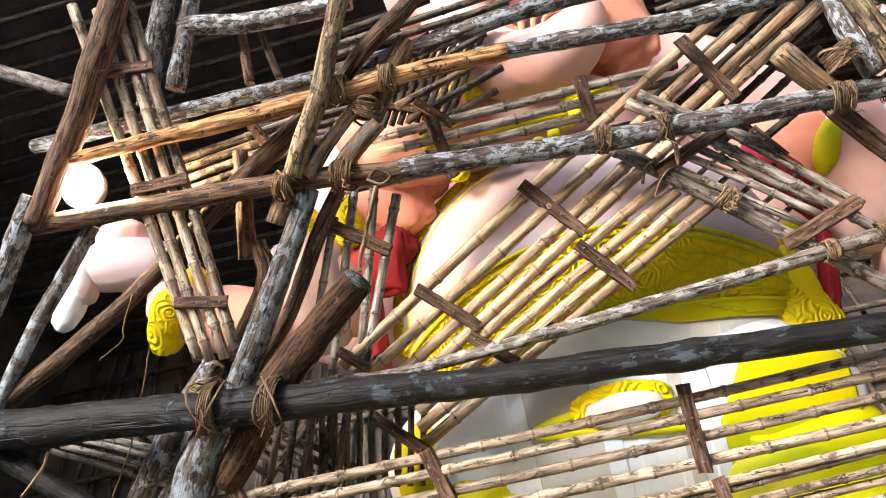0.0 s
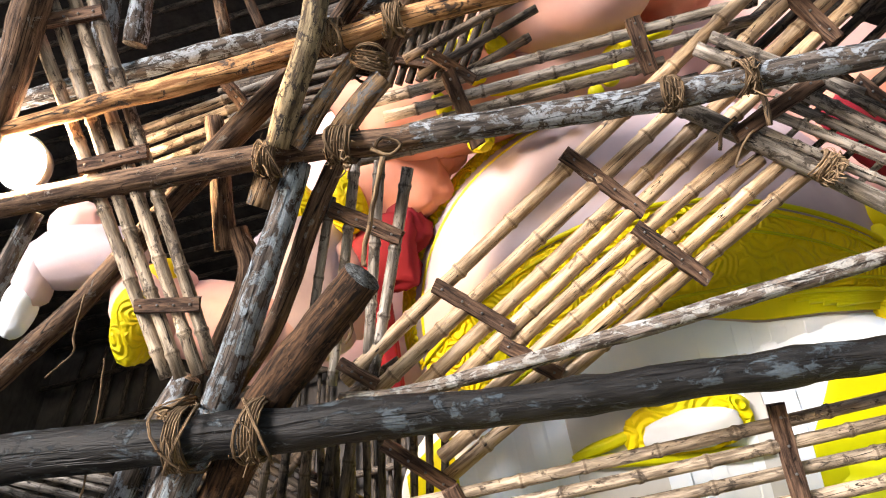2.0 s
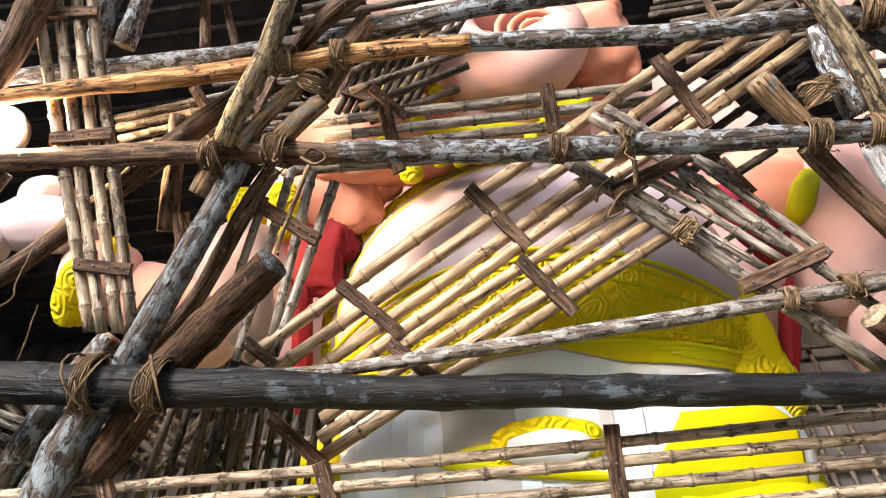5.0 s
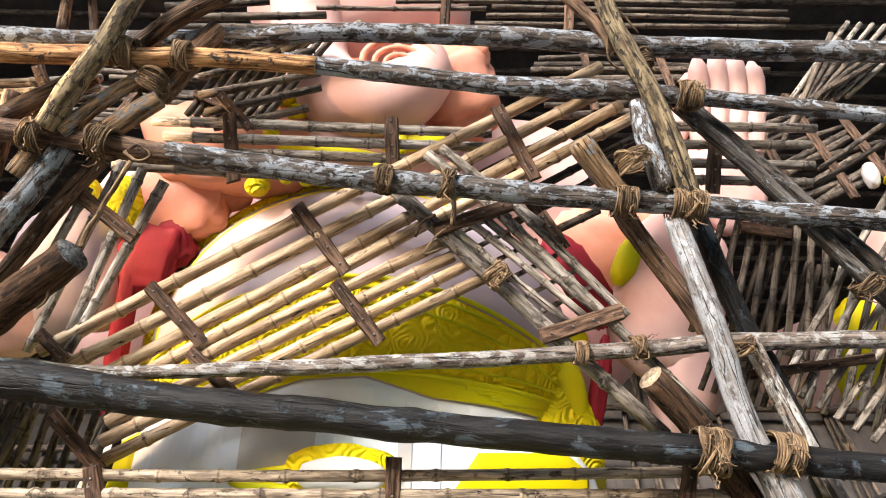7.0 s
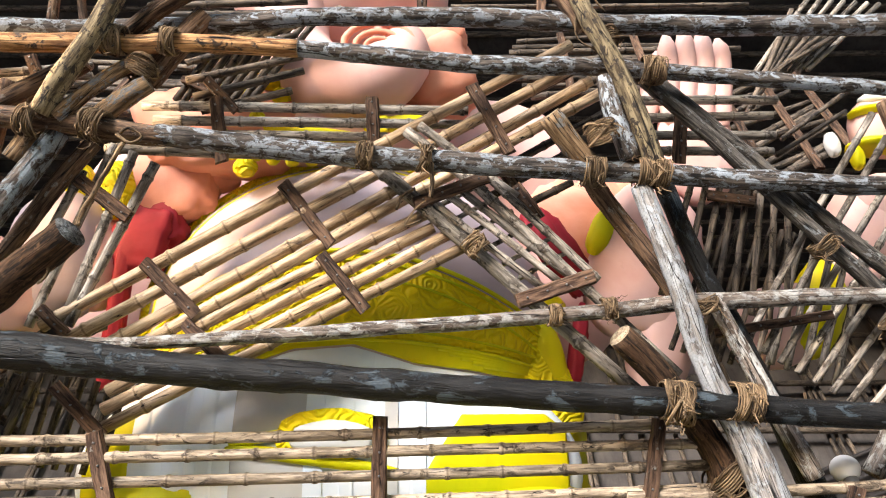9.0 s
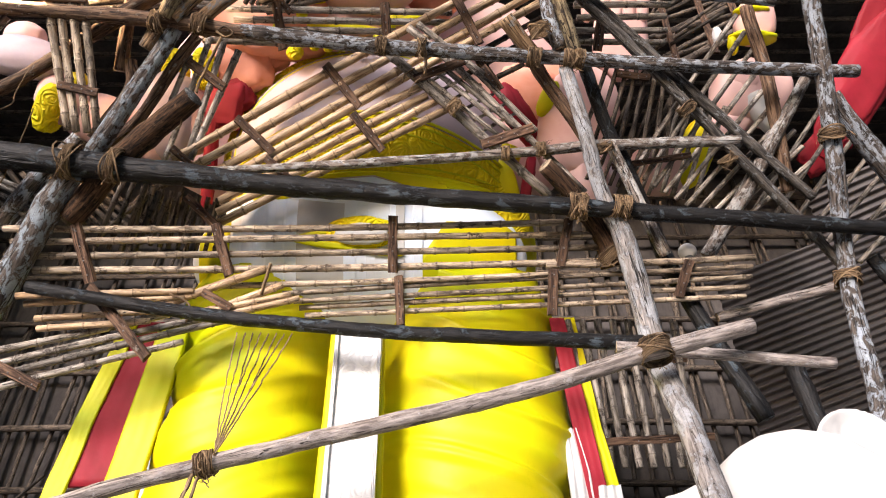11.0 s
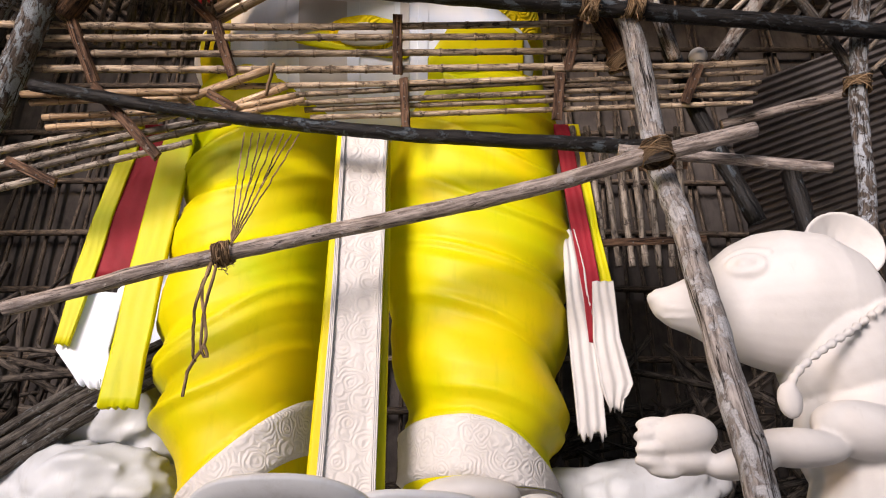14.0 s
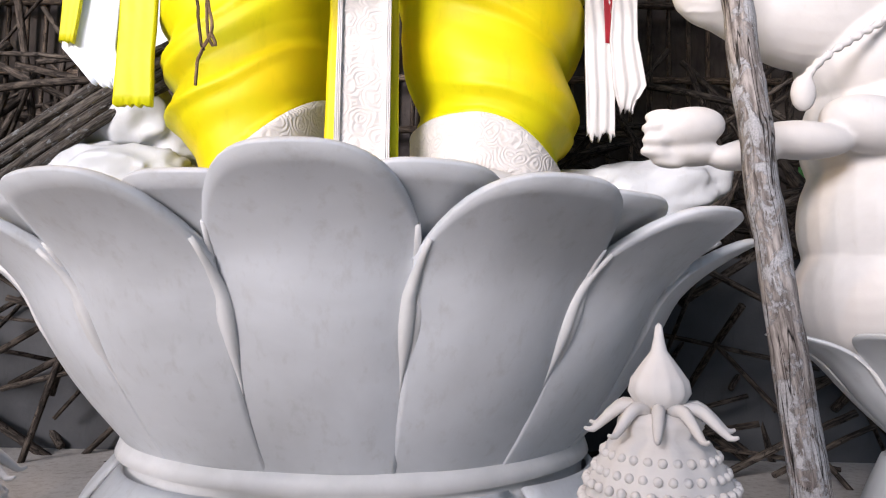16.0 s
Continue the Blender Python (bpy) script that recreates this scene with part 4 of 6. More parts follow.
    strip([((0.815, 4.260, 2.321), (0.978, 4.260, 2.322)), ((0.803, 4.260, 2.780), (0.980, 4.260, 2.782)), ((0.804, 4.260, 3.400), (0.938, 4.260, 3.401)), ((0.798, 4.260, 3.692), (0.890, 4.260, 3.693))], 0.040, WHITE)
    strip([((1.000, 4.220, 2.485), (1.085, 4.220, 2.486)), ((0.966, 4.220, 2.625), (1.160, 4.220, 2.627)), ((0.946, 4.220, 2.917), (1.110, 4.220, 2.918)), ((0.975, 4.220, 3.303), (1.107, 4.220, 3.304))], 0.030, WHITE)
    vblob((-0.608, 4.800, 5.321), (1.401, 0.821, 0.500), 0, YELLOW)
    vblob((0.147, 3.950, 1.952), (0.276, 0.098, 0.200), 0, WHITE)
    vblob((0.500, 3.850, 1.896), (0.119, 0.053, 0.100), 0, WHITE)
    vblob((0.735, 3.850, 1.858), (0.136, 0.059, 0.100), 0, WHITE)
    path, rr = smooth_path([(-0.894, 2.444, 7.572), (-0.897, 2.691, 7.149), (-0.830, 2.805, 6.877), (-0.656, 2.871, 6.690), (-0.409, 2.860, 6.678), (-0.245, 2.794, 6.806), (-0.264, 2.722, 6.938), (-0.376, 2.715, 6.978)], [0.265, 0.215, 0.208, 0.215, 0.208, 0.174, 0.139, 0.114], 0.05)
    before = set(SB.faces)
    tube(SB, path, rr, 24)
    for f in SB.faces:
        if f not in before:
            f.material_index, f.smooth = statue_mat(PINK), True
    for pts, r in [([(-0.173, 2.705, 6.727), (-0.175, 2.652, 6.799), (-0.248, 2.609, 6.855), (-0.363, 2.593, 6.875), (-0.479, 2.608, 6.850), (-0.551, 2.650, 6.791), (-0.553, 2.703, 6.719)], 0.020), ([(-0.236, 2.691, 6.727), (-0.238, 2.658, 6.773), (-0.286, 2.631, 6.808), (-0.363, 2.620, 6.821), (-0.439, 2.630, 6.805), (-0.487, 2.656, 6.767), (-0.489, 2.690, 6.722)], 0.017), ([(-0.293, 2.684, 6.735), (-0.295, 2.666, 6.760), (-0.321, 2.651, 6.779), (-0.363, 2.646, 6.785), (-0.404, 2.651, 6.777), (-0.431, 2.665, 6.757), (-0.432, 2.683, 6.732)], 0.014)]:
        path, rr = smooth_path(pts, [r] * len(pts), 0.03)
        before = set(SB.faces)
        tube(SB, path, rr, 10)
        for f in SB.faces:
            if f not in before:
                f.material_index, f.smooth = statue_mat(SALMON), True
    leg([(1.79, -1.50), (2.13, -1.62), (2.28, -1.705), (2.40, -1.771), (2.49, -1.773), (2.58, -1.756), (2.71, -1.843), (2.83, -1.853), (2.95, -1.828), (3.07, -1.894), (3.24, -1.883), (3.35, -1.829),
         (3.46, -1.890), (3.60, -1.893), (3.82, -1.832), (3.92, -1.871), (4.12, -1.881), (4.26, -1.840), (4.38, -1.820), (4.62, -1.905), (4.86, -1.883), (5.15, -1.78), (5.60, -1.70)],
        [(1.79, -0.775), (2.15, -0.775), (3.0, -0.745), (4.5, -0.72), (4.8, -0.62), (5.6, -0.60)], -1, 4.75, 0.74, 0.42,
        lambda x: (min(2.60, 2.04 + 0.90 * (x + 1.382)), min(2.60, 2.04 + 0.90 * (x + 1.382)) - 0.33))
    leg([(2.00, 0.70), (2.05, 0.722), (2.28, 0.686), (2.375, 0.743), (2.51, 0.788), (2.64, 0.761), (2.76, 0.721), (2.88, 0.798), (3.09, 0.861), (3.26, 0.819), (3.39, 0.875), (3.62, 0.905), (3.99, 0.901),
         (4.27, 0.861), (4.59, 0.887), (4.96, 0.817), (5.6, 0.80)],
        [(2.00, -0.20), (2.07, -0.25), (2.30, -0.255), (2.48, -0.23), (2.81, -0.304), (3.05, -0.364), (3.29, -0.387), (3.75, -0.42), (4.6, -0.42), (4.8, -0.58), (5.6, -0.60)], 1, 4.75, 0.76, 0.30,
        lambda x: (2.40 - max(0.0, x - 0.1) ** 2, 2.06 - max(0.0, x - 0.1) ** 2))


great_statue()
bmesh.ops.recalc_face_normals(SB, faces=SB.faces)
statue = link_mesh("statue", SB, STATUE_MATS, (-0.5, 4.6, 1.6))
statue.location = (-0.5, 4.6, 1.6)
tagged(statue, "giant painted statue in yellow drapery on a lotus pedestal", "statue")


# ---- lotus pedestals ----
def lotus(at, r_base, r_rim, z_low, z_rim, count, turn, label, drop, inner=True):
    root = thing("lotus_pedestal", (at[0], at[1], 0.0), label, "pedestal", "lotus pedestals")
    cx, cy = at
    zh = z_rim - z_low

    big = r_rim / 2.1
    rng = random.Random(int(r_rim * 100))

    def surface(phi0, hw, row, top, s, t):
        tip = 1 - drop * abs(s) ** 3.4 / zh * (1.0 if row == 0 else 0.45)
        tt = t * tip
        prof = r_base + (r_rim - r_base) * (0.62 * tt + 0.38 * tt ** 3.0) + 0.13 * zh * math.sin(math.pi * tt) * (1 - 0.6 * tt)
        lip = 0.18 * big * max(0.0, (tt - 0.70) / 0.30) ** 1.7
        r = prof + lip + 0.05 * big * (1 - s * s) * min(1, t * 2) - (0.13 * big if row else 0)
        r += 0.012 * big * noise.noise(Vector((phi0 * 5 + s * 0.9, t * 2.2, row * 7.0)))
        return r, phi0 + s * hw, z_low + (top - z_low) * tt

    def spot(r, a, z):
        return Vector((cx + r * math.sin(a), cy - r * math.cos(a), z))

    def petal(phi0, row, lower):
        """A broad petal, its upper edge rolled over in a soft lip."""
        bm = bmesh.new()
        hw = math.pi / count * (1.05 if row == 0 else 0.86)
        NS, NT = 26, 26
        grid = []
        top = z_rim - lower if row == 0 else z_rim - 0.025 * big - lower * 0.6
        for j in range(NT + 6):
            line = []
            for i in range(NS + 1):
                s = 2 * i / NS - 1
                r, a, z = surface(phi0, hw, row, top, s, min(1.0, j / NT))
                if j > NT:
                    w = radians(34 * (j - NT))
                    r -= 0.034 * big * (1 - math.cos(w))
                    z += 0.026 * big * math.sin(w)
                line.append(bm.verts.new(spot(r, a, z + 0.010 * big * noise.noise(Vector((a * 9, j * 0.05, row))) * min(1.0, j / NT))))
            grid.append(line)
        for r0, r1 in zip(grid, grid[1:]):
            for i in range(NS):
                bm.faces.new((r0[i], r0[i + 1], r1[i + 1], r1[i]))
        ob = part("petal", bm, LOTUS, root)
        mod = ob.modifiers.new("thick", 'SOLIDIFY')
        mod.thickness, mod.offset = 0.03 * big, -1.0
        if row == 0:
            for side in (-1.0, 1.0):
                bm = bmesh.new()
                path = []
                for k in range(18):
                    r, a, z = surface(phi0, hw, row, top, side * (1.0 - 0.10 * max(0.0, k - 13) / 4), 0.42 + 0.58 * k / 17)
                    path.append(spot(r - 0.004, a, z))
                tube(bm, path, [big * (0.004 + 0.032 * math.sin(math.pi * min(1.0, (k + 0.5) / 21)) ** 2.2) for k in range(18)], 8)
                part("edge_bead", bm, LOTUS_EDGE, ob, "pale raised petal edge")

    for k in range(count):
        lower = ((0.0, 0.06, 0.09, 0.13, 0.15)[min(k, count - k, 4)] + rng.uniform(0.0, 0.025)) * big
        petal(turn + 2 * math.pi * k / count, 0, lower)
        if inner:
            petal(turn + 2 * math.pi * (k + 0.5) / count, 1, lower)
    bm = bmesh.new()
    N = 64
    prof = [(0.0, z_rim - 0.32), (r_base * 1.12, z_rim - 0.36), (r_base * 1.1, z_rim - 0.5), (r_base * 0.9, z_low + 0.05), (r_base * 1.03, z_low + 0.03), (r_base * 1.05, z_low - 0.05), (r_base * 0.98, z_low - 0.09), (r_base * 1.02, z_low - 0.12), (r_base * 1.02, 0.0)]
    rings = [[bm.verts.new((cx + r * math.sin(2 * math.pi * i / N), cy - r * math.cos(2 * math.pi * i / N), z)) for i in range(N)] for r, z in prof[1:]]
    for a, b in zip(rings, rings[1:]):
        for i in range(N):
            bm.faces.new((a[i], b[i], b[(i + 1) % N], a[(i + 1) % N]))
    bm.faces.new(rings[0])
    bmesh.ops.recalc_face_normals(bm, faces=bm.faces)
    part("core", bm, LOTUS_EDGE, root, "pale plaster core and base ring")
    for k in range(count // 2):
        a0 = turn + 2 * math.pi * (k + 0.25) / (count // 2)
        bm = bmesh.new()
        grid = []
        for j in range(9):
            t = j / 8
            line = []
            for i in range(13):
                s = i / 6 - 1
                w = math.pi / (count // 2) * 0.92 * math.sqrt(max(0.0, 1 - t ** 3))
                r = r_base * 1.03 + 0.35 * math.sin(t * 1.3) * (r_rim - r_base) + 0.05 * (1 - s * s)
                line.append(bm.verts.new((cx + r * math.sin(a0 + s * w), cy - r * math.cos(a0 + s * w), (z_low - 0.10) * (1 - t) + 0.01)))
            grid.append(line)
        for r0, r1 in zip(grid, grid[1:]):
            for i in range(12):
                bm.faces.new((r0[i], r1[i], r1[i + 1], r0[i + 1]))
        ob = part("lower_petal", bm, LOTUS, root)
        mod = ob.modifiers.new("thick", 'SOLIDIFY')
        mod.thickness = 0.03
    return root


lotus((-0.56, 4.64), 1.36, 2.13, 0.50, 1.80, 15, 0.018, "large grey-white plaster lotus pedestal under the statue", 0.30)
lotus((2.72, 3.85), 0.34, 0.86, 0.62, 1.22, 12, 0.1, "small grey-white lotus pedestal under the mouse figure", 0.14, False)


# ---- the mouse figure: one mesh ----
def mouse_figure():
    bm = bmesh.new()

    def vblob(c, radii, rot, mat):
        k, s = turned(rot)
        ellipsoid(bm, c, (Vector((k, 0, s)), Vector((-s, 0, k)), Vector((0, -1, 0))), radii, 0, 24, 16)
    head = ((1.178, 3.010, 2.965, 0.03), (1.205, 3.050, 2.90, 0.07), (1.29, 3.068, 2.83, 0.11), (1.40, 3.12, 2.79, 0.15), (1.53, 3.21, 2.715, 0.20), (1.66, 3.315, 2.635, 0.26),
            (1.80, 3.385, 2.585, 0.31), (1.96, 3.41, 2.565, 0.35), (2.16, 3.38, 2.60, 0.36), (2.32, 3.27, 2.66, 0.32), (2.45, 3.08, 2.75, 0.20))
    hx = [r[0] for r in head]

    def head_at(x):
        return [float(np.interp(x, hx, [r[k] for r in head])) for k in (1, 2, 3)]

    def cheek(x, z, out=0.0):
        zt, zb, hd = head_at(x)
        return Vector((x, 3.75 - hd * math.sqrt(max(0.0, 1 - ((z - (zt + zb) / 2) / ((zt - zb) / 2)) ** 2)) - out, z))

    loops = []
    for k in range(41):
        x = hx[0] + (hx[-1] - hx[0]) * k / 40
        zt, zb, hd = head_at(x)
        loops.append([bm.verts.new((x, 3.75 - hd * math.cos(a), (zt + zb) / 2 + (zt - zb) / 2 * math.sin(a))) for a in (2 * math.pi * i / 32 for i in range(32))])
    for r0, r1 in zip(loops, loops[1:]):
        for i in range(32):
            bm.faces.new((r0[i], r0[(i + 1) % 32], r1[(i + 1) % 32], r1[i]))
    bm.faces.new(list(reversed(loops[0])))
    bm.faces.new(loops[-1])
    vblob((1.192, 3.735, 2.998), (0.030, 0.030, 0.045), 0, 0)
    vblob(cheek(1.66, 3.10, -0.012), (0.058, 0.042, 0.050), 0, 0)
    vblob((2.216, 3.770, 2.643), (0.345, 0.345, 0.400), 20, 0)
    vblob((2.355, 3.800, 2.212), (0.454, 0.454, 0.450), 0, 0)
    vblob((2.206, 3.800, 1.751), (0.318, 0.462, 0.420), 0, 0)
    vblob((2.229, 3.800, 1.356), (0.388, 0.388, 0.450), 0, 0)
    vblob((2.040, 3.450, 2.201), (0.249, 0.138, 0.160), -12, 0)
    vblob((1.683, 3.430, 2.113), (0.259, 0.093, 0.130), -2, 0)
    vblob((1.435, 3.450, 2.047), (0.190, 0.076, 0.120), 10, 0)
    vblob((1.151, 3.450, 2.168), (0.179, 0.105, 0.120), 8, 0)
    vblob((1.013, 3.430, 2.224), (0.083, 0.033, 0.050), 5, 0)
    vblob((0.991, 3.420, 2.167), (0.082, 0.030, 0.050), 5, 0)
    vblob((0.998, 3.420, 2.102), (0.087, 0.030, 0.050), 0, 0)
    vblob((1.000, 3.450, 2.045), (0.092, 0.030, 0.050), -8, 0)
    vblob((1.056, 3.470, 2.003), (0.082, 0.027, 0.050), -8, 0)
    vblob((1.177, 3.490, 2.052), (0.165, 0.061, 0.100), 0, 0)
    EAR_C, EAR_R = (2.325, 3.650, 3.302), 0.235
    c = Vector(EAR_C)
    ellipsoid(bm, c, (Vector((1, 0, 0)), Vector((0, 0, 1)), Vector((0, -1, 0))), (EAR_R, EAR_R * 0.92, 0.12), 0, 28, 18,
              lambda p: (p[0], p[1], p[2] - (1.8 + 0.14 * math.sin(9 * p[0] + 5 * p[1])) * (1 - min(1, p[0] ** 2 + p[1] ** 2)) ** 0.8 if p[2] > 0 else p[2]))
    neck, _ = smooth_path([(1.627, 3.330, 2.283), (1.682, 3.310, 2.417), (1.813, 3.310, 2.531), (2.016, 3.330, 2.656), (2.238, 3.390, 2.800), (2.504, 3.550, 2.961)], [0.02] * 6, 0.056)
    for p in neck:
        ellipsoid(bm, p, (Vector((1, 0, 0)), Vector((0, 0, 1)), Vector((0, -1, 0))), (0.026, 0.026, 0.03), 0, 10, 8)
    for k in (-1, 1):
        lid = [cheek(1.66 + 0.085 * math.cos(a), 3.10 + k * 0.050 * math.sin(a), 0.002) for a in (math.pi * i / 16 for i in range(17))]
        tube(bm, lid, [0.014 + 0.014 * math.sin(math.pi * i / 16) for i in range(17)], 8)
    brow = [cheek(1.57 + 0.014 * i, 3.165 + 0.045 * math.sin(math.pi * i / 16), 0.0) for i in range(17)]
    tube(bm, brow, [0.014] * 17, 8)
    for z0, r in ((2.920, 0.010), (2.878, 0.012)):
        lip = [cheek(1.235 + 0.015 * i, z0 - 0.035 * math.sin(math.pi * i / 20) + 0.0008 * i, 0.0) for i in range(17)]
        tube(bm, lip, [r * (1 - 0.03 * i) for i in range(17)], 8)
    ellipsoid(bm, Vector((1.654, 3.330, 2.316)), (Vector((1, 0, 0)), Vector((0, 0, 1)), Vector((0, -1, 0))), (0.06, 0.09, 0.05), 0, 14, 10)
    ob = link_mesh("mouse_statue", bm, [WHITE], (2.45, 3.75, 1.2))
    ob.location = (2.45, 3.75, 1.2)
    r = ob.modifiers.new("join", 'REMESH')
    r.mode, r.voxel_size, r.use_smooth_shade = 'VOXEL', 0.014, True
    s = ob.modifiers.new("soft", 'SMOOTH')
    s.factor, s.iterations = 0.5, 2
    tagged(ob, "unpainted white plaster mouse figure with folded hands", "statue")


mouse_figure()


# ---- crowned figures in the foreground ----
def crown_figure(at, scale, label):
    """A small white figure's tall crown: tiers, beading, curled leaves and a finial."""
    bm = bmesh.new()
    x, y, z = at
    prof = [(0.0, 0.0), (0.010, -0.01), (0.016, -0.05), (0.024, -0.085), (0.050, -0.12), (0.085, -0.17), (0.092, -0.205), (0.070, -0.245), (0.045, -0.26), (0.11, -0.275), (0.125, -0.30), (0.105, -0.33), (0.15, -0.355), (0.16, -0.375), (0.175, -0.40), (0.185, -0.42), (0.205, -0.46), (0.215, -0.50), (0.225, -0.60), (0.21, -0.80), (0.20, -1.0), (0.30, -1.2), (0.34, -1.6)]
    N = 48
    rings = []
    for i, (r, h) in enumerate(prof[1:]):
        wave = 0.06 if 4 <= i else 0.0
        rings.append([bm.verts.new((x + scale * r * (1 + wave * 0.5 * math.cos(12 * a)) * math.sin(a), y - scale * r * (1 + wave * 0.5 * math.cos(12 * a)) * math.cos(a), z + scale * h)) for a in (2 * math.pi * k / N for k in range(N))])
    tip = bm.verts.new((x, y, z))
    for k in range(N):
        bm.faces.new((tip, rings[0][k], rings[0][(k + 1) % N]))
    for a, b in zip(rings, rings[1:]):
        for k in range(N):
            bm.faces.new((a[k], b[k], b[(k + 1) % N], a[(k + 1) % N]))
    basis = (Vector((1, 0, 0)), Vector((0, 0, 1)), Vector((0, -1, 0)))
    for row, (r, h, n, s) in enumerate(((0.165, -0.385, 26, 0.014), (0.19, -0.43, 30, 0.014), (0.215, -0.47, 32, 0.015), (0.228, -0.52, 34, 0.016), (0.232, -0.575, 34, 0.017))):
        for k in range(n):
            a = 2 * math.pi * (k + 0.5 * (row % 2)) / n
            ellipsoid(bm, (x + scale * r * math.sin(a), y - scale * r * math.cos(a), z + scale * h), basis, (scale * s, scale * s, scale * s), 0, 8, 6)
    for k in range(10):
        a = 2 * math.pi * (k + 0.5) / 10
        pts = [(0.05, -0.262), (0.11, -0.25), (0.16, -0.285), (0.20, -0.32), (0.225, -0.315)]
        path, rr = smooth_path([(x + scale * r * math.sin(a), y - scale * r * math.cos(a), z + scale * h) for r, h in pts], [scale * v for v in (0.018, 0.020, 0.016, 0.010, 0.005)], 0.02)
        tube(bm, path, rr, 8)
    bmesh.ops.recalc_face_normals(bm, faces=bm.faces)
    ob = link_mesh("crowned_statue", bm, [WHITE], (x, y, 0))
    ob.location = (x, y, 0)
    tagged(ob, label, "statue", "crowned figures")


crown_figure((0.63, 2.2, 1.245), 1.0, "small white plaster figure with a tall beaded crown")
crown_figure((-1.52, 2.2, 1.07), 1.0, "white plaster figure with a tall beaded crown, half hidden")


# ---- white plaster forms behind the sash ----
def plaster_heap(c, radii, label, seed, material, count=6):
    """Half-shaped plaster: a few rounded masses run together, with draped edges."""
    bm = bmesh.new()
    rng = random.Random(seed)
    for _ in range(count):
        o = Vector((rng.uniform(-.55, .55) * radii[0], rng.uniform(-.4, .4) * radii[1], rng.uniform(-.45, .45) * radii[2]))
        k, w = turned(rng.uniform(-35, 35))
        ellipsoid(bm, Vector(c) + o, (Vector((k, 0, w)), Vector((-w, 0, k)), Vector((0, -1, 0))), (radii[0] * rng.uniform(.5, .8), radii[2] * rng.uniform(.35, .6), radii[1] * .6), 0, 32, 20,
                  lambda p: bent(p, o * 3, 0.30, 0.75))
    ob = link_mesh("plaster_figure", bm, [material], c)
    ob.location = c
    r = ob.modifiers.new("join", 'REMESH')
    r.mode, r.voxel_size, r.use_smooth_shade = 'VOXEL', 0.022, True
    q = ob.modifiers.new("soft", 'SMOOTH')
    q.factor, q.iterations = 0.5, 5
    tagged(ob, label, "plaster figure")


plaster_heap((-2.249, 5.200, 2.482), (0.5, 0.35, 0.4), "rough bluish white plaster figure behind the statue", 3, LOTUS)
plaster_heap((-2.70, 5.000, 2.10), (0.75, 0.40, 0.40), "bluish white plaster mound on the pedestal", 8, LOTUS, 8)
plaster_heap((-2.319, 5.500, 3.571), (0.25, 0.25, 0.6), "white plaster shape behind the sash", 4, BLUEWHITE)
plaster_heap((1.15, 4.75, 1.92), (0.62, 0.40, 0.36), "grey plaster mound on the pedestal rim", 6, LOTUS, 7)


# ---- the flood lamp ----
def flood_lamp():
    root = thing("flood_lamp", LAMP_AT, "glaring round flood lamp tied to the scaffold", "lamp")
    bm = bmesh.new()
    ellipsoid(bm, LAMP_AT, (U_, V_, N_), (0.115, 0.115, 0.04), 0, 28, 16)
    part("lens", bm, GLOW, root, "glaring white lens")
    bm = bmesh.new()
    tube(bm, [LAMP_AT + Vector((0, 0.01, 0.005)), LAMP_AT + Vector((0, 0.06, 0.04)), LAMP_AT + Vector((0, 0.10, 0.07))], [0.125, 0.10, 0.04], 24)
    part("housing", bm, STEEL, root, "dark steel housing")


flood_lamp()


def bulb_lamp(at):
    root = thing("light_bulb", at, "unlit white globe bulb on a dark holder", "lamp")
    bm = bmesh.new()
    ellipsoid(bm, at, (Vector((1, 0, 0)), Vector((0, 0, 1)), Vector((0, -1, 0))), (0.062, 0.058, 0.062), 0, 24, 16)
    part("globe", bm, WHITE, root)
    bm = bmesh.new()
    tube(bm, [Vector(at) + Vector((0, 0, -0.05)), Vector(at) + Vector((0, 0, -0.12))], [0.03, 0.026], 14)
    part("holder", bm, STEEL, root, "dark bulb holder")


bulb_lamp((1.709, 3.709, 4.730))

# ---- scaffold poles ----
pole('scaffold_pole', 'bark_dark', 'thick dark blackened scaffold pole with flaking grey bark', [(-3.884, 3.010, 5.157), (-1.154, 3.231, 4.931), (0.668, 3.341, 4.832), (3.375, 3.492, 4.701)], [0.1066, 0.0671, 0.0585, 0.0485])
pole('scaffold_pole', 'bark_brown', 'dark brown scaffold pole tied end to end with a mottled one', [(-3.200, 2.558, 5.963), (-1.872, 2.619, 5.865), (-1.482, 2.653, 5.813), (-1.26, 2.672, 5.795)], [0.0488, 0.0517, 0.0507, 0.046])
pole('scaffold_pole', 'bark_grey', 'long mottled grey scaffold pole with pale bark patches', [(-1.30, 2.667, 5.800), (-0.321, 2.743, 5.723), (0.888, 2.803, 5.675), (1.819, 2.848, 5.639), (2.852, 2.879, 5.625)], [0.0500, 0.0506, 0.0483, 0.0458, 0.0421])
pole('scaffold_pole', 'wood_orange_lit', 'split scaffold pole, bare wood with warm light put into its orange', [(-2.927, 2.355, 6.147), (-2.133, 2.367, 6.119), (-1.443, 2.381, 6.119), (-1.248, 2.377, 6.129), (-0.680, 2.401, 6.112)], [0.0311, 0.0439, 0.0457, 0.0420, 0.0396])
pole('scaffold_pole', 'bark_grey', 'grey weathered scaffold pole lashed across the statue', [(-0.834, 2.398, 6.146), (-0.335, 2.434, 6.111), (0.139, 2.466, 6.080), (0.790, 2.485, 6.072), (2.292, 2.575, 5.990)], [0.0374, 0.0424, 0.0423, 0.0400, 0.0320])
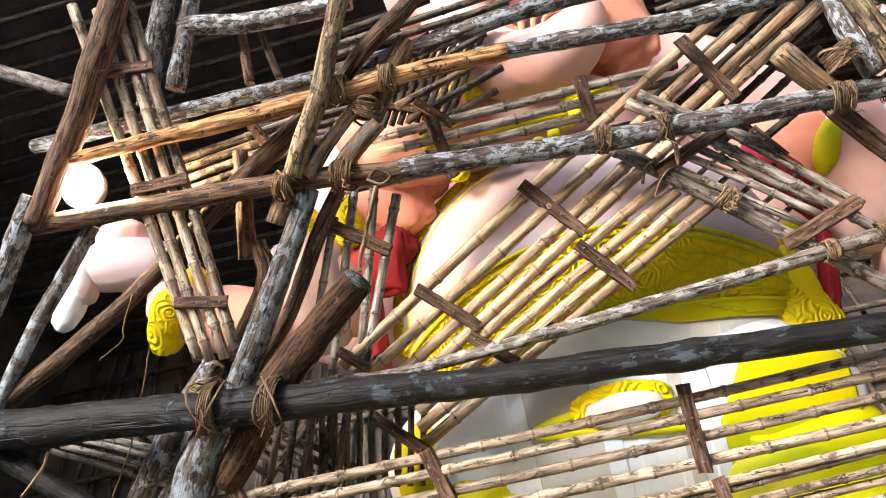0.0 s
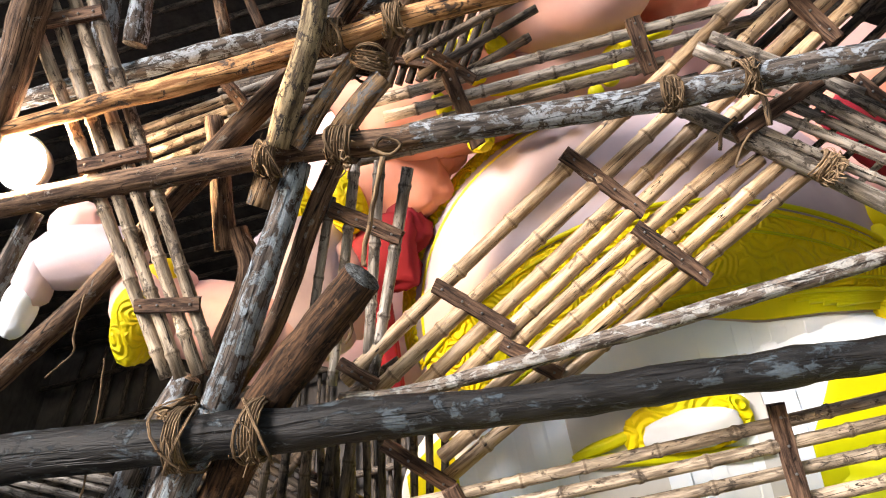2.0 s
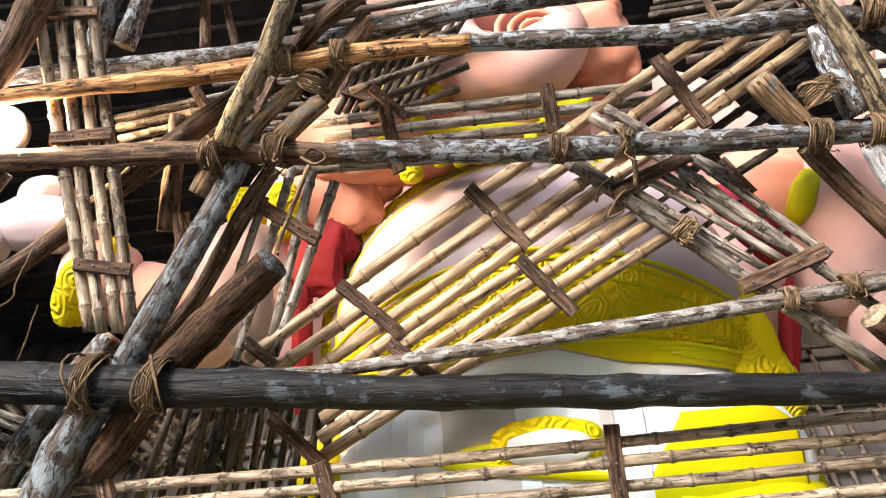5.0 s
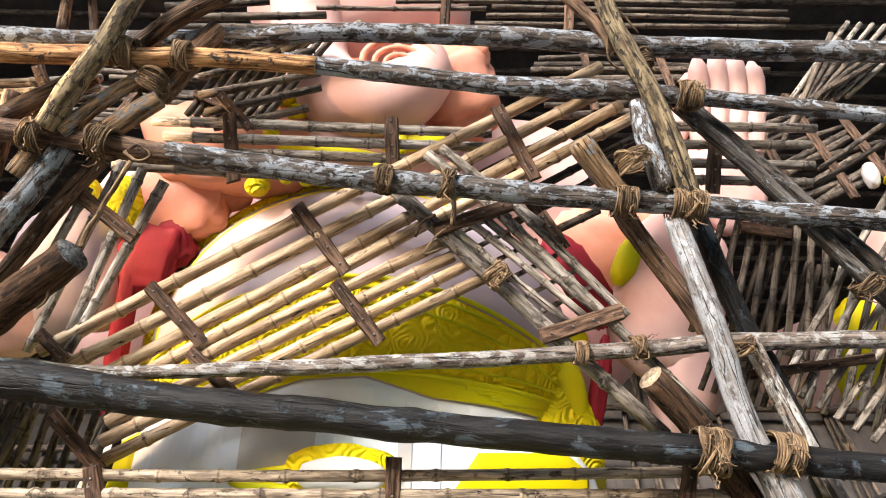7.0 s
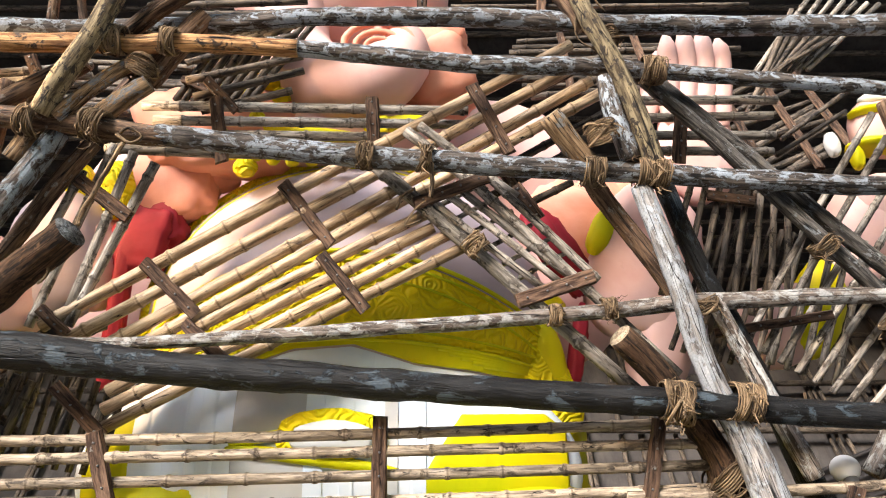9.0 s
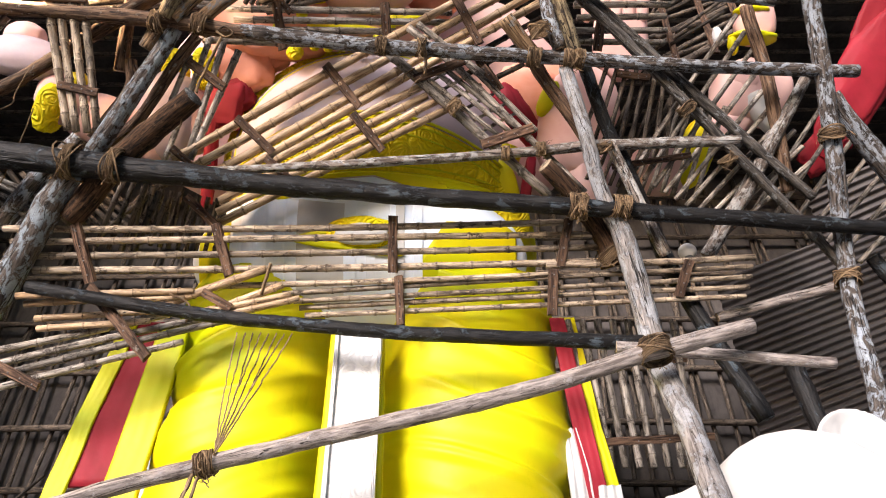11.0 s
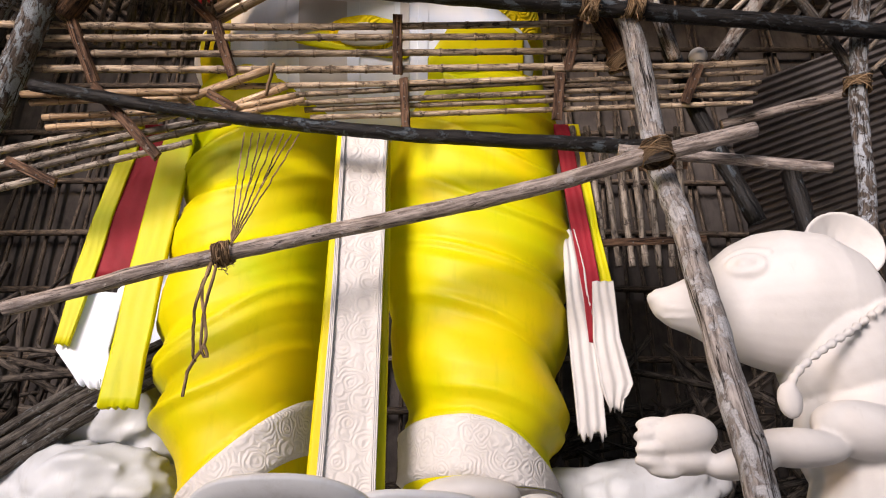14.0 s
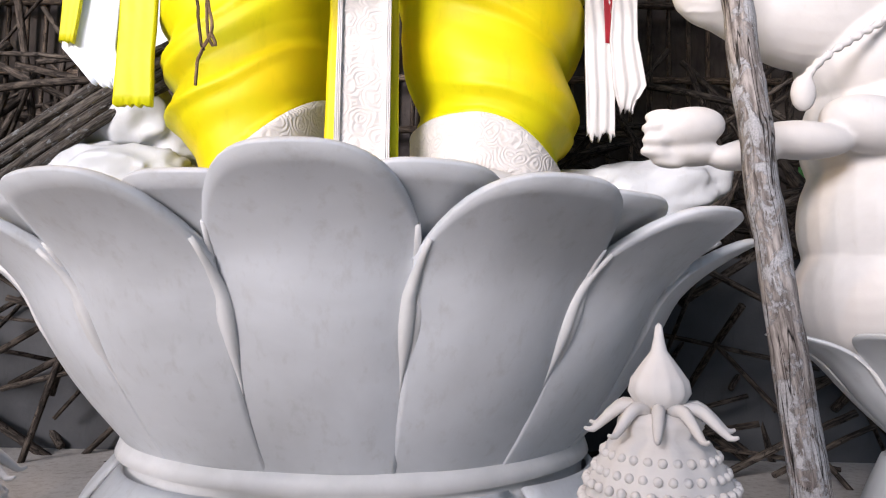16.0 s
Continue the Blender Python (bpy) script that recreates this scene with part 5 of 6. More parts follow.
pole('scaffold_pole', 'bark_grey', 'bluish grey horizontal scaffold pole', [(-3.229, 2.378, 6.411), (-1.691, 2.398, 6.342), (-1.033, 2.358, 6.297), (-0.598, 2.328, 6.299), (0.169, 2.338, 6.306), (0.943, 2.367, 6.288), (2.147, 2.377, 6.307)], [0.0393, 0.0399, 0.0438, 0.0408, 0.0462, 0.0463, 0.0519])
pole('scaffold_pole', 'bark_white', 'thin white-mottled scaffold pole below the belly', [(-1.808, 3.254, 5.119), (-1.444, 3.275, 5.100), (-0.441, 3.258, 5.151), (0.363, 3.238, 5.201), (1.185, 3.209, 5.264), (2.059, 3.204, 5.294)], [0.0291, 0.0275, 0.0324, 0.0328, 0.0379, 0.0385])
pole('scaffold_pole', 'bark_lichen', 'yellowish lichen-spotted leaning scaffold pole', [(-1.259, 1.877, 6.643), (-1.430, 2.122, 6.303), (-1.579, 2.314, 6.036), (-1.794, 2.564, 5.825)], [0.0456, 0.0463, 0.0471, 0.0479])
pole('scaffold_pole', 'bark_blue', 'pale bluish leaning scaffold pole', [(-1.755, 2.676, 5.842), (-1.990, 2.891, 5.491), (-2.278, 3.152, 5.126), (-2.495, 3.307, 4.909), (-2.835, 3.683, 4.386), (-3.019, 3.767, 4.002)], [0.0491, 0.0588, 0.0634, 0.0851, 0.0951, 0.1005])
pole('scaffold_pole', 'bark_stump', 'thick brown log with a sawn dark end', [(-2.430, 3.440, 4.813), (-2.124, 3.206, 5.090), (-1.831, 3.019, 5.236), (-1.571, 2.851, 5.336)], [0.0766, 0.0870, 0.0776, 0.0732])
pole('scaffold_pole', 'bark_brown', 'reddish brown slanting scaffold pole', [(-3.740, 3.141, 5.219), (-3.129, 3.000, 5.480), (-2.671, 2.868, 5.723), (-2.069, 2.628, 6.017), (-1.703, 2.485, 6.171)], [0.0453, 0.0482, 0.0457, 0.0538, 0.0504])
pole('scaffold_pole', 'bark_brown', 'brown knotty leaning scaffold pole', [(-1.511, 2.390, 6.206), (-1.286, 2.257, 6.291), (-1.114, 2.185, 6.361), (-0.902, 2.089, 6.498)], [0.0385, 0.0446, 0.0443, 0.0403])
pole('scaffold_pole', 'bark_brown', 'short brown log wedged behind the lashings', [(-1.406, 2.561, 6.094), (-1.266, 2.436, 6.218), (-1.130, 2.324, 6.323)], [0.0527, 0.0579, 0.0576])
pole('scaffold_pole', 'bark_split', 'split pole with torn orange and grey wood', [(-1.734, 2.592, 5.822), (-1.570, 2.499, 5.953), (-1.391, 2.434, 6.115)], [0.0347, 0.0348, 0.0325])
pole('scaffold_pole', 'bark_split', 'brown log stub tied at the crossing', [(-1.592, 2.625, 5.848), (-1.463, 2.557, 5.928), (-1.353, 2.507, 5.982)], [0.0430, 0.0456, 0.0428])
pole('scaffold_pole', 'bark_brown', 'brown split pole with bare pale patches', [(-1.634, 2.750, 5.879), (-1.801, 2.892, 5.715), (-2.041, 3.115, 5.437), (-2.423, 3.326, 5.172)], [0.0389, 0.0417, 0.0388, 0.0417])
pole('scaffold_pole', 'wood_cut', 'short squared wood block under the crossing', [(-1.856, 2.678, 5.904), (-1.963, 2.777, 5.766)], [0.0555, 0.0552])
pole('scaffold_pole', 'bark_lichen', 'thin yellow-grey branch pole, slightly bent', [(0.547, 2.078, 6.502), (0.621, 2.244, 6.262), (0.765, 2.437, 6.002), (0.863, 2.617, 5.792), (0.928, 2.760, 5.666)], [0.0409, 0.0424, 0.0438, 0.0455, 0.0454])
pole('scaffold_pole', 'bark_peeled', 'long whitish peeled upright pole', [(0.857, 2.824, 5.610), (0.974, 3.059, 5.259), (1.087, 3.324, 4.900), (1.229, 3.498, 4.633), (1.312, 3.655, 3.912), (1.253, 3.250, 3.177), (1.217, 2.900, 2.180), (1.191, 2.650, 1.431), (1.208, 2.450, 0.638), (1.211, 2.300, -0.145)], [0.0453, 0.0481, 0.0507, 0.0701, 0.0751, 0.0640, 0.0659, 0.0622, 0.0652, 0.0626])
pole('scaffold_pole', 'bark_grey', 'grey upright stub tied above the crossing', [(0.720, 2.489, 5.997), (0.752, 2.598, 5.849), (0.824, 2.750, 5.711)], [0.0368, 0.0460, 0.0458])
pole('scaffold_pole', 'bark_dim', 'slanting dark scaffold pole', [(0.886, 2.524, 6.123), (1.295, 2.775, 5.826), (1.769, 3.089, 5.443), (2.397, 3.491, 4.912), (2.839, 3.788, 4.519)], [0.0306, 0.0350, 0.0363, 0.0345, 0.0343])
pole('scaffold_pole', 'bark_dim', 'slanting brown scaffold pole beside its twin', [(1.017, 2.582, 6.132), (1.414, 2.814, 5.843), (1.877, 3.087, 5.516), (2.578, 3.472, 5.010)], [0.0310, 0.0354, 0.0370, 0.0329])
pole('scaffold_pole', 'bark_brown', 'brown split scaffold pole', [(0.663, 2.889, 5.754), (0.837, 3.041, 5.551), (1.047, 3.245, 5.311)], [0.0451, 0.0467, 0.0459])
pole('scaffold_pole', 'bark_stump', 'thick brown log with a clean sawn end', [(0.705, 3.187, 5.043), (0.871, 3.330, 4.954), (1.104, 3.573, 4.764), (1.168, 3.699, 4.593)], [0.0577, 0.0627, 0.0629, 0.0768])
pole('scaffold_pole', 'bark_dark', 'dark slanting pole behind the peeled pole', [(1.026, 2.942, 5.793), (1.170, 3.187, 5.462), (1.438, 3.558, 4.997), (1.656, 3.868, 4.579), (2.024, 4.002, 3.625)], [0.0461, 0.0471, 0.0477, 0.0593, 0.0580])
pole('scaffold_pole', 'bark_white', 'pale slanting pole at the lower crossing', [(1.174, 3.202, 5.273), (1.305, 3.374, 5.058), (1.536, 3.667, 4.665)], [0.0379, 0.0396, 0.0423])
pole('scaffold_pole', 'wood_cut', 'short split log with pale inner wood', [(0.457, 2.598, 5.840), (0.554, 2.700, 5.771), (0.663, 2.804, 5.700)], [0.0531, 0.0557, 0.0535])
pole('scaffold_pole', 'bark_brown', 'curved thin branch at the top of the scaffold', [(0.368, 2.167, 6.529), (0.528, 2.262, 6.369), (0.649, 2.363, 6.235)], [0.0262, 0.0282, 0.0304])
pole('scaffold_pole', 'bark_grey', 'upright grey scaffold pole with rope bindings', [(2.529, 2.447, 6.223), (2.601, 2.799, 5.744), (2.660, 3.145, 5.274), (2.725, 3.686, 4.536), (2.634, 3.791, 3.751), (2.539, 3.791, 3.213)], [0.0581, 0.0576, 0.0571, 0.0564, 0.0531, 0.0496])
pole('scaffold_pole', 'bark_white', 'pale slanting scaffold pole', [(2.575, 3.007, 5.713), (2.170, 3.425, 5.130), (1.853, 3.763, 4.728)], [0.0395, 0.0547, 0.0507])
pole('scaffold_pole', 'bark_grey', 'grey slanting pole at the shed side', [(2.693, 3.016, 5.534), (2.913, 3.205, 5.283), (3.315, 3.508, 4.880)], [0.0657, 0.0693, 0.0766])
pole('scaffold_pole', 'wood_pale', 'thin pale cross pole at the side', [(1.902, 3.976, 4.370), (2.757, 3.845, 4.539)], [0.0346, 0.0386])
pole('scaffold_pole', 'bark_brown', 'brown leaning pole behind the raised hand', [(2.185, 2.702, 6.153), (2.341, 3.088, 5.630), (2.443, 3.504, 5.098)], [0.0439, 0.0475, 0.0472])
pole('scaffold_pole', 'bark_dark', 'dark leaning pole at the side', [(2.961, 3.711, 4.677), (3.297, 3.890, 4.161)], [0.0507, 0.0531])
pole('scaffold_pole', 'bark_dark', 'dark roof strut of the side shed', [(2.567, 4.448, 4.289), (2.601, 4.448, 3.683)], [0.0717, 0.0671])
pole('scaffold_pole', 'bark_dim', 'weathered thin pole in a bundle beside the drapery', [(-3.154, 4.750, 2.256), (-2.444, 4.850, 2.812), (-1.913, 4.950, 3.178)], [0.0375, 0.0399, 0.0375])
pole('scaffold_pole', 'bark_dim', 'weathered thin pole in a bundle beside the drapery', [(-3.132, 4.750, 2.168), (-2.427, 4.850, 2.723), (-1.900, 4.950, 3.090)], [0.0409, 0.0436, 0.0414])
pole('scaffold_pole', 'bark_dim', 'weathered thin pole in a bundle beside the drapery', [(-3.107, 4.750, 2.074), (-2.412, 4.850, 2.642), (-1.888, 4.950, 3.004)], [0.0406, 0.0433, 0.0412])
pole('scaffold_pole', 'bark_dim', 'weathered thin pole in a bundle beside the drapery', [(-3.089, 4.750, 2.003), (-2.397, 4.850, 2.563), (-1.877, 4.950, 2.927)], [0.0367, 0.0391, 0.0369])
pole('scaffold_pole', 'bark_dark', 'thin dark scaffold pole below the walkway', [(-2.599, 3.581, 4.362), (-1.478, 3.581, 4.145), (-0.257, 3.581, 4.003), (1.254, 3.655, 3.964)], [0.0394, 0.0417, 0.0443, 0.0481])
pole('scaffold_pole', 'wood_pale', 'pale smooth cross pole in front of the skirt', [(-2.214, 3.350, 2.765), (-1.176, 3.380, 3.087), (0.350, 3.330, 3.433), (1.182, 3.270, 3.668), (1.735, 3.250, 3.812)], [0.0386, 0.0417, 0.0457, 0.0476, 0.0450])
pole('scaffold_pole', 'wood_pale', 'pale thin pole end past the crossing', [(1.037, 3.500, 3.842), (2.208, 3.400, 3.665)], [0.0363, 0.0317])
pole('scaffold_pole', 'bark_brown', 'brown leaning pole at the dim side', [(-2.442, 1.800, 6.884), (-2.687, 2.070, 6.509), (-2.916, 2.312, 6.205), (-3.169, 2.531, 5.933)], [0.0693, 0.0713, 0.0653, 0.0567])
pole('scaffold_pole', 'bark_grey', 'grey pole behind the rack', [(-2.390, 2.016, 7.183), (-2.538, 2.233, 6.882), (-2.672, 2.459, 6.655)], [0.0571, 0.0597, 0.0567])
pole('scaffold_pole', 'bark_grey', 'mottled grey leaning pole in the shade', [(-2.265, 2.064, 7.206), (-2.493, 2.430, 6.699)], [0.0480, 0.0534])
pole('scaffold_pole', 'bark_grey', 'round grey horizontal pole end', [(-2.397, 2.221, 6.987), (-1.975, 2.283, 6.914), (-1.424, 2.310, 6.892)], [0.0540, 0.0564, 0.0524])
pole('scaffold_pole', 'bark_brown', 'thin reddish upright stick', [(-2.096, 2.334, 7.011), (-2.102, 2.538, 6.732)], [0.0258, 0.0287])
pole('scaffold_pole', 'bark_brown', 'thin reddish slanting stick', [(-1.992, 2.333, 7.016), (-1.926, 2.549, 6.721)], [0.0193, 0.0222])
pole('scaffold_pole', 'bark_brown', 'brown stub in the shade', [(-2.129, 2.608, 6.213), (-2.209, 2.977, 5.791)], [0.0381, 0.0495])
pole('scaffold_pole', 'bark_brown', 'crooked brown pole in the shade', [(-2.369, 3.226, 5.362), (-2.142, 3.058, 5.682), (-2.148, 2.933, 5.853)], [0.0424, 0.0491, 0.0437])
pole('scaffold_pole', 'bark_blue', 'grey-blue slanting pole in the shade', [(-3.749, 3.253, 5.032), (-3.442, 2.998, 5.389), (-3.233, 2.842, 5.608), (-2.927, 2.648, 5.967)], [0.0362, 0.0366, 0.0396, 0.0376])
pole('scaffold_pole', 'bark_grey', 'thick grey pole at the far edge', [(-3.481, 2.766, 5.620), (-3.156, 2.452, 6.058)], [0.0507, 0.0572])
pole('scaffold_pole', 'bark_grey', 'grey pole low at the dim side', [(-2.988, 3.572, 4.871), (-2.753, 3.390, 5.127), (-2.471, 3.236, 5.396)], [0.0560, 0.0592, 0.0543])
pole('scaffold_pole', 'bark_grey', 'grey pole beside it, low at the dim side', [(-2.859, 3.617, 4.865), (-2.633, 3.416, 5.145)], [0.0478, 0.0510])
pole('scaffold_pole', 'bark_dark', 'dark pole low at the edge', [(-3.590, 3.159, 5.132), (-3.236, 3.333, 4.903), (-3.003, 3.456, 4.742)], [0.0583, 0.0569, 0.0533])
pole('scaffold_pole', 'bark_white', 'whitish thin pole at the edge', [(-3.709, 2.044, 7.024), (-3.039, 2.297, 6.731)], [0.0419, 0.0377])

# ---- rope lashings and cords ----
lashing((-1.503, 2.360, 6.111), (0.998, 0.051, -0.042), 0.0555, 8)
lashing((-1.260, 2.364, 6.112), (0.993, 0.083, -0.085), 0.0503, 6)
lashing((-1.842, 2.598, 5.811), (0.983, 0.121, -0.138), 0.0592, 7)
lashing((-1.556, 2.615, 5.795), (0.983, 0.121, -0.139), 0.0592, 8)
lashing((-1.397, 2.477, 6.055), (0.432, -0.527, 0.732), 0.0615, 6)
lashing((-0.368, 2.725, 5.712), (0.996, 0.062, -0.057), 0.0517, 5)
lashing((-0.104, 2.735, 5.705), (0.996, 0.062, -0.057), 0.0517, 4)
lashing((0.646, 2.772, 5.642), (0.999, 0.041, -0.028), 0.0565, 8)
lashing((0.909, 2.781, 5.637), (0.999, 0.041, -0.028), 0.0566, 12)
lashing((0.945, 2.472, 6.026), (0.998, 0.051, -0.042), 0.0532, 9)
lashing((0.911, 3.332, 4.817), (0.996, 0.062, -0.057), 0.0675, 9)
lashing((1.193, 3.342, 4.811), (0.998, 0.053, -0.044), 0.0652, 10)
lashing((0.460, 3.219, 5.195), (0.996, -0.035, 0.076), 0.0377, 5)
lashing((0.701, 3.206, 5.220), (0.996, -0.035, 0.076), 0.0379, 5)
lashing((0.121, 3.060, 5.488), (0.705, 0.428, -0.565), 0.0446, 7)
lashing((-2.366, 3.117, 5.020), (0.991, 0.090, -0.096), 0.1027, 5)
lashing((-2.079, 3.137, 5.000), (0.991, 0.090, -0.096), 0.0989, 6)
lashing((1.312, 3.655, 3.880), (0.966, 0.000, 0.258), 0.0733, 9)
lashing((0.922, 3.343, 4.802), (0.997, 0.054, -0.047), 0.0676, 6)
lashing((2.654, 3.133, 5.272), (0.088, 0.590, -0.803), 0.0698, 6)
lashing((2.717, 3.704, 4.493), (-0.158, 0.201, -0.967), 0.0688, 5)
lashing((1.699, 3.055, 5.454), (0.707, 0.427, -0.564), 0.0509, 6)
lashing((1.968, 3.268, 5.171), (0.708, 0.426, -0.563), 0.0469, 5)
lashing((1.127, 3.208, 5.229), (0.301, 0.567, -0.766), 0.0507, 5)
lashing((0.742, 2.386, 6.172), (0.243, 0.576, -0.780), 0.0488, 6)
lashing((0.686, 2.651, 5.774), (0.255, 0.575, -0.778), 0.0570, 6)
lashing((1.151, 3.653, 4.656), (0.615, 0.474, -0.630), 0.0811, 6)
lashing((-2.499, 3.249, 5.242), (0.000, 0.591, -0.807), 0.0661, 6)
lashing((-1.161, 3.380, 3.093), (0.965, 0.000, 0.264), 0.0548, 8)
lashing((1.172, 3.260, 3.662), (0.089, 0.000, -0.996), 0.0761, 9)
cord([(-1.208, 3.360, 3.035), (-1.228, 3.360, 2.859), (-1.173, 3.360, 2.616), (-1.232, 3.360, 2.469), (-1.240, 3.360, 2.327)], 0.0089)
cord([(-1.199, 3.360, 3.035), (-1.247, 3.360, 2.828), (-1.238, 3.360, 2.615), (-1.208, 3.360, 2.498)], 0.0089)
cord([(-1.176, 3.360, 3.019), (-1.202, 3.360, 2.767), (-1.188, 3.360, 2.557), (-1.151, 3.360, 2.528), (-1.178, 3.360, 2.586)], 0.0088)
cord([(-1.412, 2.643, 5.694), (-1.465, 2.714, 5.595), (-1.564, 2.841, 5.419), (-1.557, 2.858, 5.396)], 0.0104)
cord([(-1.446, 2.624, 5.735), (-1.387, 2.650, 5.701), (-1.335, 2.633, 5.726), (-1.399, 2.606, 5.761), (-1.432, 2.623, 5.736)], 0.0078)
cord([(-2.636, 2.933, 5.331), (-2.694, 3.036, 5.189), (-2.739, 3.092, 5.111), (-2.804, 3.192, 4.972), (-2.928, 3.313, 4.803)], 0.0040)
cord([(-2.741, 2.848, 5.613), (-2.818, 2.938, 5.489), (-2.837, 2.976, 5.435), (-2.969, 3.015, 5.378)], 0.0042)
cord([(-3.180, 3.114, 5.001), (-3.229, 3.161, 4.935), (-3.345, 3.223, 4.848)], 0.0079)
cord([(-1.654, 2.920, 5.274), (-1.654, 2.966, 5.211), (-1.689, 2.991, 5.176)], 0.0063)
cord([(-0.081, 2.701, 5.719), (-0.073, 2.775, 5.618), (-0.079, 2.833, 5.538)], 0.0107)
cord([(-0.150, 2.867, 5.660), (-0.210, 2.889, 5.628), (-0.233, 2.926, 5.576)], 0.0073)
cord([(-0.101, 2.904, 5.610), (-0.149, 2.926, 5.578), (-0.195, 2.970, 5.517), (-0.124, 2.956, 5.539)], 0.0048)
cord([(-1.086, 3.571, 4.536), (-1.117, 3.636, 4.446), (-1.148, 3.691, 4.371)], 0.0130)
cord([(1.468, 3.355, 4.868), (1.466, 3.411, 4.792), (1.432, 3.435, 4.758)], 0.0066)
cord([(0.743, 2.294, 6.264), (0.647, 2.227, 6.352), (0.599, 2.361, 6.169), (0.683, 2.409, 6.105)], 0.0050)
cord([(-1.728, 3.661, 4.362), (-1.599, 3.705, 4.303), (-1.588, 3.705, 4.172)], 0.0073)

# thin strings fanning out from the knot on the cross pole to the walkway
for k in range(8):
    top = Vector((-1.203, 3.560, 3.992)).lerp(Vector((-0.871, 3.560, 3.981)), k / 7)
    end = Vector((-1.108, 3.330, 3.121))
    cord([top, top.lerp(end, 0.5) + Vector((0.01 * (k % 3 - 1), 0, -0.01)), end], 0.0045)


# ---- bamboo panels ----
panel('slanting bamboo lath panel tied to the scaffold, sunlit tan canes', 'bamboo', 'cleat',
      [((-1.806, 3.297, 5.230), (0.624, 2.505, 6.378), 0.0317),
       ((-1.701, 3.339, 5.175), (0.657, 2.570, 6.291), 0.0315),
       ((-1.599, 3.378, 5.125), (0.712, 2.623, 6.220), 0.0313),
       ((-1.533, 3.412, 5.080), (0.782, 2.655, 6.177), 0.0312),
       ((-1.165, 3.324, 5.210), (-0.099, 3.015, 5.662), 0.0306),
       ((-1.486, 3.470, 5.002), (-0.068, 3.054, 5.609), 0.0302),
       ((-1.499, 3.515, 4.940), (0.022, 3.070, 5.591), 0.0300),
       ((-1.493, 3.561, 4.877), (0.082, 3.110, 5.537), 0.0299)],
      [((-0.763, 2.898, 5.744), (-0.533, 3.074, 5.510), 0.0643),
       ((-1.372, 3.106, 5.443), (-1.121, 3.252, 5.250), 0.0622),
       ((-0.579, 3.100, 5.473), (-0.375, 3.253, 5.270), 0.0627),
       ((-1.169, 3.273, 5.221), (-0.982, 3.376, 5.084), 0.0611),
       ((0.123, 2.610, 6.162), (0.300, 2.822, 5.877), 0.0671),
       ((0.314, 2.917, 5.748), (0.423, 3.015, 5.617), 0.0650),
       ((-1.701, 3.424, 5.000), (-1.479, 3.555, 4.826), 0.0593)])
panel('bamboo lath panel slanting the other way, greyish canes', 'bamboo_grey', 'cleat',
      [((-0.355, 2.836, 5.832), (0.816, 3.481, 4.982), 0.0364),
       ((-0.100, 2.940, 5.697), (0.425, 3.203, 5.351), 0.0196),
       ((-0.038, 2.917, 5.730), (0.511, 3.194, 5.367), 0.0197),
       ((0.024, 2.904, 5.749), (0.561, 3.179, 5.388), 0.0197),
       ((0.095, 2.889, 5.772), (1.010, 3.442, 5.041), 0.0268),
       ((-0.194, 2.746, 5.959), (0.175, 2.932, 5.715), 0.0278),
       ((-0.130, 2.730, 5.983), (0.325, 2.948, 5.698), 0.0228),
       ((0.151, 2.862, 5.810), (0.682, 3.187, 5.381), 0.0223)],
      [((0.305, 3.212, 5.277), (0.654, 3.149, 5.373), 0.0717),
       ((-0.154, 2.937, 5.639), (0.184, 2.864, 5.749), 0.0643)])
panel('horizontal bamboo lath panel across the chest', 'bamboo_grey', 'cleat',
      [((-1.490, 2.718, 6.164), (0.110, 2.753, 6.161), 0.0254),
       ((-1.429, 2.766, 6.101), (0.137, 2.797, 6.102), 0.0253),
       ((-1.368, 2.812, 6.039), (-0.289, 2.831, 6.043), 0.0251),
       ((-1.646, 2.849, 5.981), (-0.181, 2.891, 5.965), 0.0249)],
      [((-1.128, 2.680, 6.167), (-1.078, 2.877, 5.899), 0.0654),
       ((-0.367, 2.687, 6.179), (-0.352, 2.824, 5.991), 0.0660)])
panel('horizontal bamboo lath panel in front of the raised hand', 'bamboo_grey', 'cleat',
      [((0.980, 2.731, 6.216), (1.676, 2.736, 6.227), 0.0245),
       ((1.001, 2.786, 6.141), (1.644, 2.785, 6.160), 0.0243),
       ((0.914, 2.840, 6.065), (1.645, 2.848, 6.074), 0.0241),
       ((0.935, 2.890, 5.997), (1.624, 2.900, 6.003), 0.0240)],
      [((1.177, 2.730, 6.163), (1.136, 2.909, 5.918), 0.0689)])
panel('dense crossed bamboo panel in shade', 'bamboo_shaded', 'cleat',
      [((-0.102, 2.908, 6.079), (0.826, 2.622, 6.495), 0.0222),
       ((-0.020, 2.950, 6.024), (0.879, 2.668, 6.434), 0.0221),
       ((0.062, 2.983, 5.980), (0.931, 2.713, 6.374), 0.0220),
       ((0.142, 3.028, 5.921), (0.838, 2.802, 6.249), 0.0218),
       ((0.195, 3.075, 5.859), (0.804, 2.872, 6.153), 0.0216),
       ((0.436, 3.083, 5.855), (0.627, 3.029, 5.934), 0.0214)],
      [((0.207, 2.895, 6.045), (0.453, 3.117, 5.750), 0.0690)])
